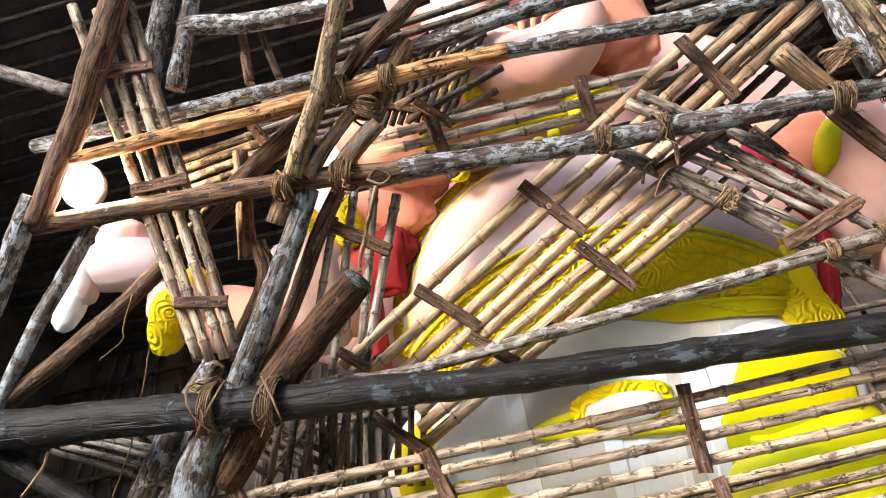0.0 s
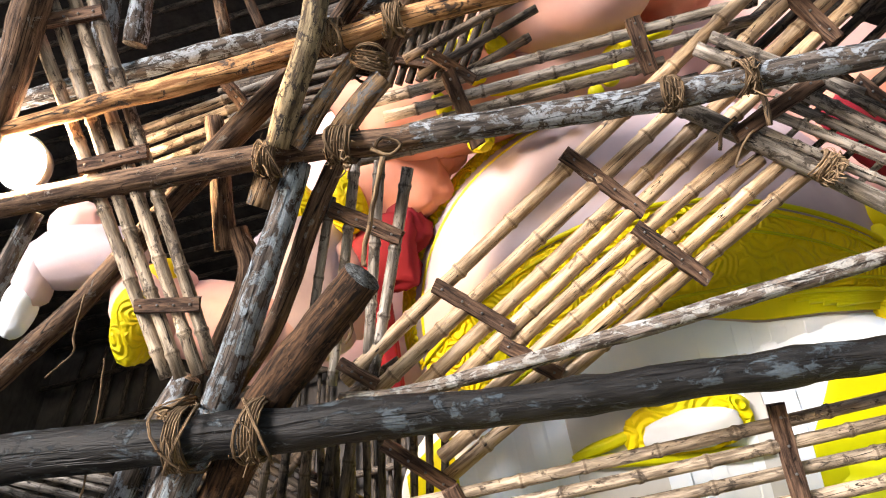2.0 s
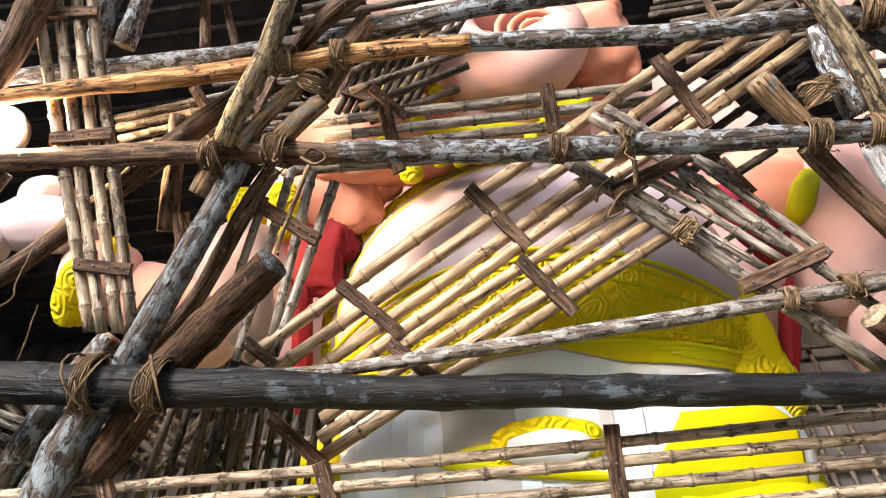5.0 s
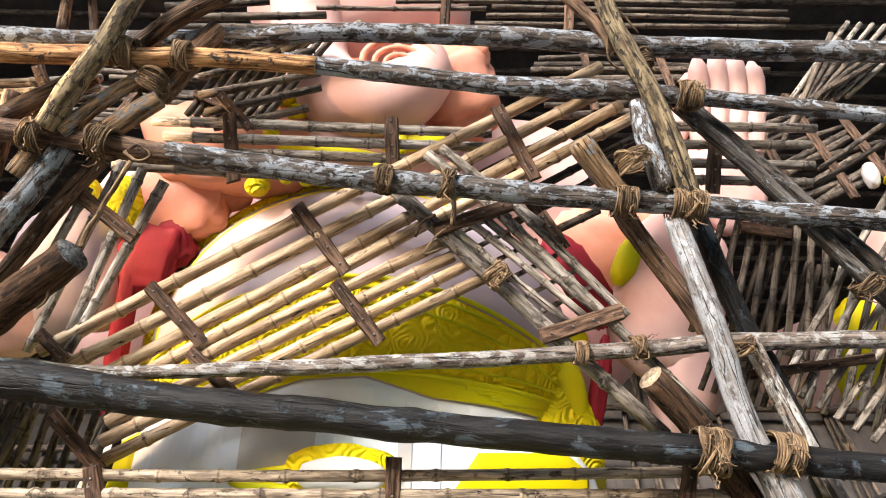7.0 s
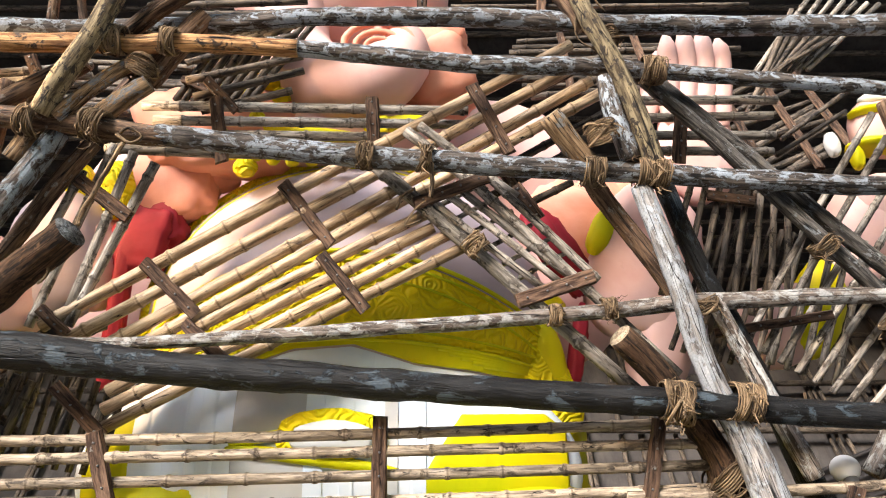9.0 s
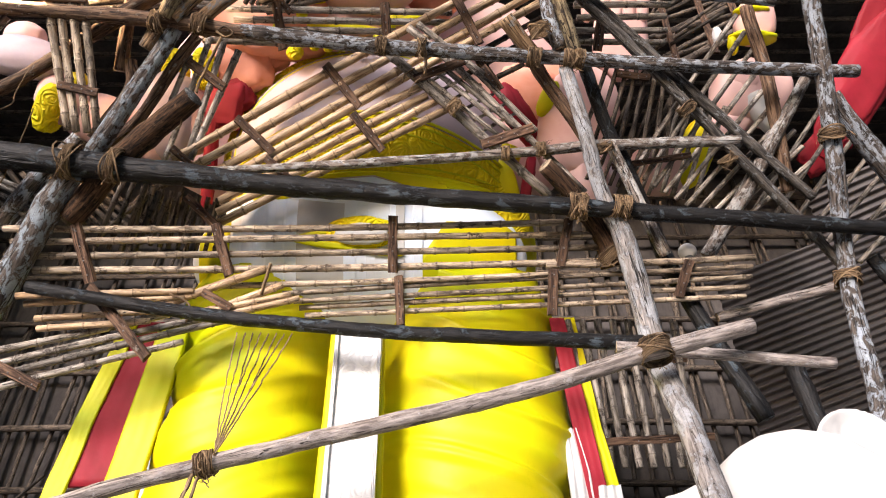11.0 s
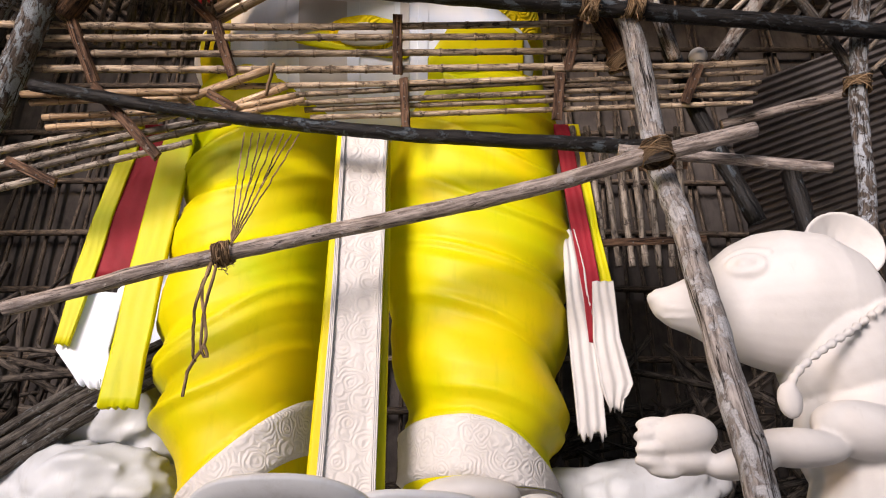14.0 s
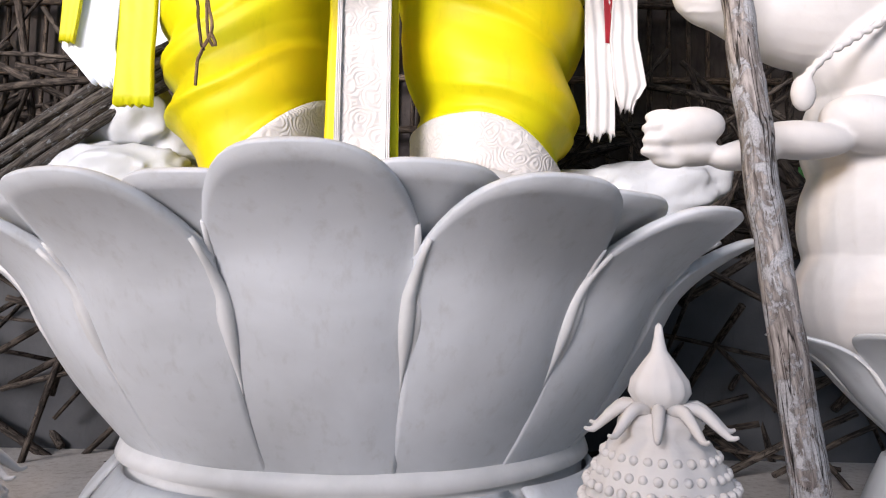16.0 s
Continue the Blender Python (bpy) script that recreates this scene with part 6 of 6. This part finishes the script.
panel('small crossed lath grid', 'bamboo_grey', 'cleat',
      [((-0.073, 3.023, 5.702), (0.131, 2.960, 5.793), 0.0128),
       ((0.003, 3.062, 5.651), (0.220, 2.995, 5.749), 0.0127),
       ((0.084, 3.100, 5.601), (0.309, 3.031, 5.702), 0.0127),
       ((0.167, 3.143, 5.545), (0.396, 3.073, 5.647), 0.0126),
       ((0.254, 3.184, 5.492), (0.483, 3.113, 5.595), 0.0125),
       ((0.327, 3.224, 5.439), (0.557, 3.154, 5.541), 0.0125)],
      [])
panel('long horizontal bamboo walkway panel below the belly', 'bamboo_walk', 'cleat',
      [((-2.866, 3.486, 4.772), (0.896, 3.516, 4.836), 0.0246),
       ((-2.813, 3.539, 4.701), (1.039, 3.567, 4.770), 0.0246),
       ((-2.853, 3.594, 4.625), (1.078, 3.619, 4.700), 0.0246),
       ((-2.663, 3.652, 4.552), (1.118, 3.676, 4.623), 0.0266)],
      [((-2.386, 3.451, 4.774), (-2.278, 3.676, 4.470), 0.0821),
       ((-1.470, 3.462, 4.785), (-1.371, 3.666, 4.509), 0.0713),
       ((-0.296, 3.447, 4.837), (-0.298, 3.669, 4.534), 0.0642),
       ((0.882, 3.475, 4.833), (0.815, 3.663, 4.573), 0.0646)])
panel('lower bamboo walkway panel with loose cane ends', 'bamboo_walk', 'cleat',
      [((-1.474, 3.716, 4.463), (0.760, 3.706, 4.539), 0.0209),
       ((-1.025, 3.753, 4.424), (2.111, 3.696, 4.589), 0.0191),
       ((-0.950, 3.783, 4.385), (2.105, 3.737, 4.534), 0.0191),
       ((-0.917, 3.829, 4.363), (2.083, 3.777, 4.478), 0.0191),
       ((-0.873, 3.829, 4.301), (2.057, 3.813, 4.428), 0.0191),
       ((0.722, 3.669, 4.588), (2.129, 3.660, 4.639), 0.0249)],
      [((-0.259, 3.667, 4.504), (-0.241, 3.785, 4.195), 0.0598),
       ((0.770, 3.659, 4.544), (0.746, 3.785, 4.267), 0.0678),
       ((1.679, 3.637, 4.599), (1.598, 3.779, 4.402), 0.0686)])
panel('bundle of loose bamboo canes on the walkway', 'bamboo', 'cleat',
      [((-2.722, 3.685, 4.369), (-1.585, 3.685, 4.400), 0.0241),
       ((-2.694, 3.754, 4.352), (-1.641, 3.711, 4.364), 0.0224),
       ((-2.585, 3.754, 4.236), (-1.752, 3.754, 4.294), 0.0222),
       ((-2.543, 3.754, 4.159), (-1.845, 3.754, 4.212), 0.0220),
       ((-1.763, 3.754, 4.350), (-1.121, 3.608, 4.519), 0.0299),
       ((-1.455, 3.754, 4.294), (-1.011, 3.671, 4.436), 0.0261),
       ((-1.634, 3.754, 4.257), (-0.956, 3.709, 4.385), 0.0260),
       ((-1.375, 3.754, 4.257), (-0.901, 3.725, 4.365), 0.0242)],
      [((-2.247, 3.631, 4.396), (-1.772, 3.711, 3.912), 0.0720),
       ((-1.518, 3.663, 4.373), (-1.331, 3.711, 4.280), 0.0591)])
panel('fanned bamboo panel hanging at the side', 'bamboo_grey', 'cleat',
      [((-2.994, 3.804, 3.975), (-1.662, 3.804, 4.331), 0.0258),
       ((-2.954, 3.804, 3.865), (-1.501, 3.804, 4.270), 0.0255),
       ((-2.921, 3.804, 3.774), (-1.386, 3.804, 4.247), 0.0254),
       ((-2.891, 3.804, 3.693), (-1.616, 3.804, 4.089), 0.0232)],
      [((-2.736, 3.760, 3.912), (-2.386, 3.760, 3.746), 0.0632)])
panel('upright bamboo rack in the lamplight', 'bamboo_walk', 'cleat',
      [((-2.819, 1.904, 6.866), (-2.451, 3.073, 5.280), 0.0284),
       ((-2.686, 1.945, 6.815), (-2.395, 3.081, 5.271), 0.0282),
       ((-2.583, 1.955, 6.804), (-2.321, 3.085, 5.267), 0.0282),
       ((-2.509, 1.955, 6.806), (-2.256, 3.079, 5.278), 0.0281)],
      [((-2.678, 2.133, 6.498), (-2.418, 2.155, 6.477), 0.0631),
       ((-2.635, 2.513, 5.981), (-2.336, 2.524, 5.974), 0.0669),
       ((-2.509, 2.869, 5.498), (-2.246, 2.905, 5.456), 0.0594)])
panel('horizontal lath panel behind the rack', 'bamboo_grey', 'cleat',
      [((-2.505, 2.641, 6.326), (-1.782, 2.613, 6.385), 0.0212),
       ((-2.497, 2.671, 6.285), (-1.777, 2.646, 6.340), 0.0211),
       ((-2.485, 2.707, 6.236), (-1.788, 2.678, 6.296), 0.0211),
       ((-2.475, 2.741, 6.190), (-1.816, 2.714, 6.245), 0.0210),
       ((-3.029, 2.465, 6.552), (-2.435, 2.519, 6.495), 0.0217)],
      [((-2.079, 2.559, 6.391), (-2.011, 2.645, 6.274), 0.0598)])
panel('steep bamboo lath panel beside the belly', 'bamboo_grey', 'cleat',
      [((-1.700, 2.867, 5.819), (-1.882, 3.138, 5.444), 0.0210),
       ((-1.567, 2.793, 5.924), (-1.861, 3.298, 5.226), 0.0222),
       ((-1.475, 2.817, 5.894), (-1.702, 3.272, 5.266), 0.0236),
       ((-1.370, 2.852, 5.850), (-1.688, 3.298, 5.230), 0.0248),
       ((-1.811, 2.911, 5.757), (-1.936, 3.062, 5.546), 0.0168)],
      [((-1.701, 2.872, 5.753), (-1.456, 2.984, 5.608), 0.0663),
       ((-1.805, 3.224, 5.270), (-1.677, 3.295, 5.176), 0.0541)])
panel('upright dim lath panel below the dark pole', 'bamboo_shaded', 'cleat',
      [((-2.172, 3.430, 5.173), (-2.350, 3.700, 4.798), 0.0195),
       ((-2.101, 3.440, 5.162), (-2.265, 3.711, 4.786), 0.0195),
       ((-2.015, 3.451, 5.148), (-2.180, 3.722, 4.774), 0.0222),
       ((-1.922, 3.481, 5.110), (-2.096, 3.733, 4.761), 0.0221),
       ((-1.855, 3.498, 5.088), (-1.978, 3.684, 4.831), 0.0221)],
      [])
panel('slanting lath panel low in the shade', 'bamboo_grey', 'cleat',
      [((-3.398, 3.353, 5.159), (-2.712, 3.559, 4.897), 0.0170),
       ((-3.332, 3.345, 5.172), (-2.673, 3.532, 4.935), 0.0170),
       ((-3.206, 3.345, 5.175), (-2.635, 3.504, 4.974), 0.0170),
       ((-3.142, 3.341, 5.183), (-2.598, 3.480, 5.009), 0.0170)],
      [])
panel('bamboo lath panel at the upper shade', 'bamboo_shaded', 'cleat',
      [((-1.561, 2.434, 6.584), (-0.604, 2.430, 6.616), 0.0207),
       ((-1.518, 2.404, 6.627), (-0.710, 2.392, 6.666), 0.0207),
       ((-1.296, 2.651, 6.295), (-0.723, 2.577, 6.412), 0.0204),
       ((-1.254, 2.704, 6.223), (-0.713, 2.625, 6.347), 0.0203),
       ((-1.210, 2.749, 6.164), (-0.768, 2.689, 6.258), 0.0202),
       ((-1.506, 2.367, 6.677), (-0.998, 2.347, 6.719), 0.0209),
       ((-1.305, 2.594, 6.373), (-0.755, 2.506, 6.508), 0.0175)],
      [((-1.185, 2.631, 6.266), (-1.029, 2.731, 6.134), 0.0517)])
panel('steep slanting bamboo lath panel before the far arm', 'bamboo_grey', 'cleat',
      [((2.131, 2.764, 6.134), (1.362, 3.425, 5.209), 0.0181),
       ((2.188, 2.837, 6.036), (1.437, 3.453, 5.173), 0.0181),
       ((2.244, 2.910, 5.938), (1.511, 3.481, 5.137), 0.0180),
       ((2.299, 2.981, 5.842), (1.585, 3.509, 5.101), 0.0179),
       ((2.354, 3.052, 5.747), (1.659, 3.537, 5.065), 0.0179),
       ((2.408, 3.122, 5.652), (1.733, 3.564, 5.030), 0.0178),
       ((2.462, 3.192, 5.559), (1.806, 3.592, 4.994), 0.0178),
       ((2.516, 3.261, 5.466), (1.879, 3.620, 4.959), 0.0177),
       ((2.569, 3.329, 5.374), (1.952, 3.647, 4.923), 0.0177),
       ((2.621, 3.397, 5.283), (2.025, 3.674, 4.888), 0.0176)],
      [((1.208, 3.371, 5.221), (1.763, 3.329, 5.292), 0.0447)])
panel('dark steep lath rack between the arms', 'bamboo_shaded', 'cleat',
      [((1.244, 3.044, 5.964), (1.034, 3.386, 5.491), 0.0169),
       ((1.313, 3.054, 5.953), (1.121, 3.399, 5.475), 0.0169),
       ((1.381, 3.063, 5.942), (1.207, 3.413, 5.460), 0.0169),
       ((1.449, 3.072, 5.932), (1.294, 3.426, 5.444), 0.0169),
       ((1.518, 3.081, 5.921), (1.380, 3.439, 5.428), 0.0169),
       ((1.586, 3.090, 5.910), (1.466, 3.452, 5.413), 0.0169),
       ((1.654, 3.100, 5.900), (1.553, 3.465, 5.397), 0.0169),
       ((1.723, 3.109, 5.889), (1.639, 3.479, 5.381), 0.0169)],
      [((1.297, 3.067, 5.875), (1.534, 3.091, 5.849), 0.0542)])
panel('far bamboo lath panel at the shed side', 'bamboo_grey', 'cleat',
      [((2.341, 3.861, 5.217), (2.933, 3.362, 5.915), 0.0191),
       ((2.475, 3.899, 5.170), (3.058, 3.431, 5.825), 0.0191),
       ((2.608, 3.936, 5.123), (3.182, 3.499, 5.735), 0.0191),
       ((2.742, 3.973, 5.076), (3.306, 3.567, 5.645), 0.0191),
       ((2.876, 4.010, 5.029), (3.430, 3.635, 5.556), 0.0191),
       ((3.010, 4.047, 4.982), (3.554, 3.703, 5.467), 0.0190),
       ((3.143, 4.084, 4.935), (3.677, 3.771, 5.378), 0.0190),
       ((3.277, 4.121, 4.888), (3.800, 3.838, 5.289), 0.0190)],
      [])
panel('horizontal lath panel high over the statue', 'bamboo_shaded', 'cleat',
      [((0.132, 2.455, 6.992), (1.743, 2.467, 7.020), 0.0138),
       ((0.102, 2.488, 6.946), (1.747, 2.496, 6.981), 0.0137),
       ((0.041, 2.516, 6.906), (1.721, 2.521, 6.946), 0.0137),
       ((-0.386, 2.439, 6.999), (1.460, 2.440, 7.049), 0.0138),
       ((-0.807, 2.464, 6.954), (0.102, 2.463, 6.980), 0.0137)],
      [((-0.113, 2.397, 7.005), (-0.125, 2.537, 6.813), 0.0540),
       ((0.556, 2.394, 7.028), (0.534, 2.538, 6.830), 0.0543)])
panel('lath panel high at the far side', 'bamboo_grey', 'cleat',
      [((1.649, 2.774, 6.513), (2.040, 2.481, 6.925), 0.0149),
       ((1.704, 2.768, 6.523), (2.107, 2.485, 6.921), 0.0149),
       ((1.758, 2.763, 6.532), (2.174, 2.488, 6.918), 0.0149),
       ((1.813, 2.757, 6.542), (2.241, 2.492, 6.915), 0.0149),
       ((1.868, 2.751, 6.551), (2.308, 2.496, 6.912), 0.0149),
       ((1.922, 2.745, 6.561), (2.375, 2.500, 6.909), 0.0149),
       ((1.977, 2.739, 6.570), (2.442, 2.503, 6.905), 0.0149)],
      [])
panel('upright lath rack behind the walkway end', 'bamboo_grey', 'cleat',
      [((0.939, 4.261, 4.547), (1.023, 4.386, 3.489), 0.0260),
       ((1.049, 4.263, 4.548), (1.115, 4.386, 3.489), 0.0260),
       ((1.159, 4.264, 4.549), (1.206, 4.386, 3.489), 0.0260),
       ((1.268, 4.266, 4.550), (1.298, 4.386, 3.488), 0.0260),
       ((1.378, 4.267, 4.551), (1.390, 4.386, 3.488), 0.0260),
       ((1.488, 4.269, 4.551), (1.482, 4.386, 3.487), 0.0261),
       ((1.599, 4.271, 4.552), (1.573, 4.386, 3.487), 0.0261),
       ((1.709, 4.272, 4.553), (1.665, 4.386, 3.487), 0.0261)],
      [((0.940, 4.343, 4.227), (1.773, 4.343, 4.274), 0.0577),
       ((0.995, 4.343, 3.636), (1.814, 4.343, 3.676), 0.0540)])
panel('slanting laths behind the lower crossing', 'bamboo_shaded', 'cleat',
      [((1.077, 3.581, 5.311), (1.376, 3.187, 5.858), 0.0146),
       ((1.133, 3.590, 5.300), (1.430, 3.195, 5.848), 0.0146),
       ((1.189, 3.599, 5.289), (1.484, 3.203, 5.838), 0.0146),
       ((1.246, 3.609, 5.278), (1.538, 3.212, 5.828), 0.0146),
       ((1.302, 3.618, 5.267), (1.591, 3.220, 5.818), 0.0146),
       ((1.357, 3.627, 5.256), (1.645, 3.228, 5.808), 0.0146),
       ((1.413, 3.636, 5.245), (1.698, 3.237, 5.798), 0.0146),
       ((1.469, 3.645, 5.234), (1.752, 3.245, 5.788), 0.0145),
       ((1.525, 3.654, 5.223), (1.805, 3.253, 5.778), 0.0145)],
      [])
panel('upright laths at the lower crossing', 'bamboo_grey', 'cleat',
      [((1.534, 3.592, 5.224), (1.790, 3.188, 5.783), 0.0171),
       ((1.608, 3.608, 5.204), (1.864, 3.202, 5.765), 0.0171),
       ((1.683, 3.624, 5.185), (1.938, 3.216, 5.748), 0.0171),
       ((1.757, 3.640, 5.165), (2.012, 3.230, 5.731), 0.0171),
       ((1.831, 3.655, 5.145), (2.085, 3.244, 5.714), 0.0170)],
      [])
panel('dim lath stack at the shaded edge', 'bamboo_shaded', 'cleat',
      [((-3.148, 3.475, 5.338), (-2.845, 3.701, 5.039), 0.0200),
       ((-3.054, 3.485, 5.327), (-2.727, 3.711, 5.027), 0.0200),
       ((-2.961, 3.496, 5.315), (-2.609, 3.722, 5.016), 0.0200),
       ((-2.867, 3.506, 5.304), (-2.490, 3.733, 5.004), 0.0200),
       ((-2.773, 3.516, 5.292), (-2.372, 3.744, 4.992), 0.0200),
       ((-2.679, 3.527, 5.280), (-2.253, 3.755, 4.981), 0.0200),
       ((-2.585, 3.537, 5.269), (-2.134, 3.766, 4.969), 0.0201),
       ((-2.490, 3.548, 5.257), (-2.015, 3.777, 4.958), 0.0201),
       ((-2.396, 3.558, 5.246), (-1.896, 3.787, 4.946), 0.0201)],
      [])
panel('dim slanting laths under the crossing', 'bamboo_shaded', 'cleat',
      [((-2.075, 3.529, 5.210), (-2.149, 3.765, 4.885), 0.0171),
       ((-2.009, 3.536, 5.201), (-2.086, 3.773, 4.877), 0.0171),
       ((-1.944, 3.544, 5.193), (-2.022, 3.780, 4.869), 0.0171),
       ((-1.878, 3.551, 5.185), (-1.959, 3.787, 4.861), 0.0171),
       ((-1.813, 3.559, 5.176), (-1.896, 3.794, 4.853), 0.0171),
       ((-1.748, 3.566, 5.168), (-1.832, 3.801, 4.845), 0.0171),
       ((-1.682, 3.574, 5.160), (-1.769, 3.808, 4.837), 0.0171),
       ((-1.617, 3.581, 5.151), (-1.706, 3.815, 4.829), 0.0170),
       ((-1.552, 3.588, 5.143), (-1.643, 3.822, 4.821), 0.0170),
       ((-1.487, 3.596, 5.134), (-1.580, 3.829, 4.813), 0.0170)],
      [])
panel('loose laths behind the sash', 'bamboo_shaded', 'cleat',
      [((-2.446, 5.316, 4.212), (-2.091, 5.244, 4.390), 0.0214),
       ((-2.429, 5.316, 4.106), (-2.084, 5.316, 4.348), 0.0214),
       ((-2.387, 5.316, 3.992), (-2.090, 5.316, 4.214), 0.0212),
       ((-2.319, 5.316, 3.146), (-2.074, 5.316, 3.287), 0.0200),
       ((-2.330, 5.316, 3.077), (-2.064, 5.316, 3.217), 0.0199),
       ((-2.337, 5.316, 2.985), (-2.074, 5.316, 3.133), 0.0198),
       ((-3.315, 5.316, 2.498), (-2.592, 5.316, 2.939), 0.0280),
       ((-3.295, 5.316, 2.414), (-2.579, 5.316, 2.872), 0.0278),
       ((-3.270, 5.316, 2.310), (-2.637, 5.316, 2.717), 0.0276)],
      [])
panel('dark laths high at the far side', 'bamboo_shaded', 'cleat',
      [((1.586, 2.867, 6.301), (1.908, 2.499, 6.811), 0.0160),
       ((1.617, 2.838, 6.341), (1.952, 2.519, 6.786), 0.0160),
       ((1.649, 2.809, 6.382), (1.996, 2.538, 6.761), 0.0160),
       ((1.681, 2.779, 6.423), (2.040, 2.557, 6.736), 0.0160),
       ((1.712, 2.750, 6.464), (2.084, 2.577, 6.711), 0.0160),
       ((1.745, 2.720, 6.506), (2.127, 2.596, 6.686), 0.0160),
       ((1.718, 2.999, 6.123), (2.123, 2.857, 6.329), 0.0141),
       ((1.757, 2.947, 6.196), (2.138, 2.793, 6.417), 0.0142)],
      [])
panel('dense dim laths behind the crossing', 'bamboo_shaded', 'cleat',
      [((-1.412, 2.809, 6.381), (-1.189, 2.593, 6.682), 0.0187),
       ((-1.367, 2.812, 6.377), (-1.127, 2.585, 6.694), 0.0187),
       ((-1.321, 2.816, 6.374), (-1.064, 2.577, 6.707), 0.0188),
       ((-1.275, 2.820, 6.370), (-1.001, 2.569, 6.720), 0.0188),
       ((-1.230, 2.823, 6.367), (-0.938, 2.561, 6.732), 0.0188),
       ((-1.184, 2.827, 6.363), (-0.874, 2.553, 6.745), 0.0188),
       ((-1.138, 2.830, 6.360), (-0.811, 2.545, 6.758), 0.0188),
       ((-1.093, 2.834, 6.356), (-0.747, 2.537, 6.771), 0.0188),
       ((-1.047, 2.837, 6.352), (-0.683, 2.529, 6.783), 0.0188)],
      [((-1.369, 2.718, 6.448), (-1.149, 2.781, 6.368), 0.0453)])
panel('tangled dim laths behind the stump', 'bamboo_shaded', 'cleat',
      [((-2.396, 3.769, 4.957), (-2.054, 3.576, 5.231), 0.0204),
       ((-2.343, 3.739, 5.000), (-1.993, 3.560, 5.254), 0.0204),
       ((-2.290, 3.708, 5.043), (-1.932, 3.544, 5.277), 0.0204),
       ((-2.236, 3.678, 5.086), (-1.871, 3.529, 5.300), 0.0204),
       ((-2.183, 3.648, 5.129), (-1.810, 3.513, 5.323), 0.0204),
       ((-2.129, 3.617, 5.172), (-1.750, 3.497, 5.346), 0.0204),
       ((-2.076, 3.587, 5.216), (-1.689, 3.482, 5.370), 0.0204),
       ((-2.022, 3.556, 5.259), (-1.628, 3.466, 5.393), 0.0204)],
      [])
panel('laths between the upper poles', 'bamboo_walk', 'cleat',
      [((-1.520, 2.584, 6.517), (-1.044, 2.495, 6.650), 0.0166),
       ((-1.422, 2.578, 6.527), (-0.960, 2.488, 6.663), 0.0166),
       ((-1.325, 2.572, 6.538), (-0.876, 2.480, 6.676), 0.0166),
       ((-1.228, 2.566, 6.548), (-0.792, 2.473, 6.688), 0.0165),
       ((-1.131, 2.561, 6.559), (-0.708, 2.465, 6.701), 0.0165),
       ((-1.035, 2.555, 6.569), (-0.625, 2.457, 6.714), 0.0165),
       ((-0.940, 2.549, 6.579), (-0.542, 2.450, 6.726), 0.0164)],
      [])


def back_canes(label, lo, hi, y, count, lean, seed):
    """A rack of canes far up behind the poles, coloured for the shade there, from a low corner to a high one."""
    rng = random.Random(seed)
    canes = []
    for i in range(count):
        z = lo[1] + (hi[1] - lo[1]) * (i + rng.uniform(-0.3, 0.3)) / count
        x0, x1 = lo[0] + rng.uniform(-0.15, 0.15), hi[0] + rng.uniform(-0.25, 0.1)
        canes.append(((x0, y + rng.uniform(-0.03, 0.03), z), (x1, y + rng.uniform(-0.03, 0.03), z + lean + rng.uniform(-0.10, 0.10)), rng.uniform(0.018, 0.028)))
    bars = []
    for f in (0.2, 0.55, 0.85):
        x = lo[0] + (hi[0] - lo[0]) * f
        bars.append(((x, y - 0.05, lo[1] + lean * f - 0.05), (x + 0.06, y - 0.05, hi[1] + lean * f), 0.055))
    return panel(label, 'bamboo_shaded', 'cleat', canes, bars)


back_canes('cane rack high behind the poles, shade put into its colour', (0.55, 7.35), (2.15, 8.25), 3.30, 11, 0.10, 21)
back_canes('steep cane rack beside the raised hand', (1.75, 6.35), (2.75, 7.60), 3.45, 13, 0.55, 22)
back_canes('cane rack high over the dim corner, shade put into its colour', (-2.60, 7.30), (-0.95, 8.10), 3.40, 10, -0.12, 23)
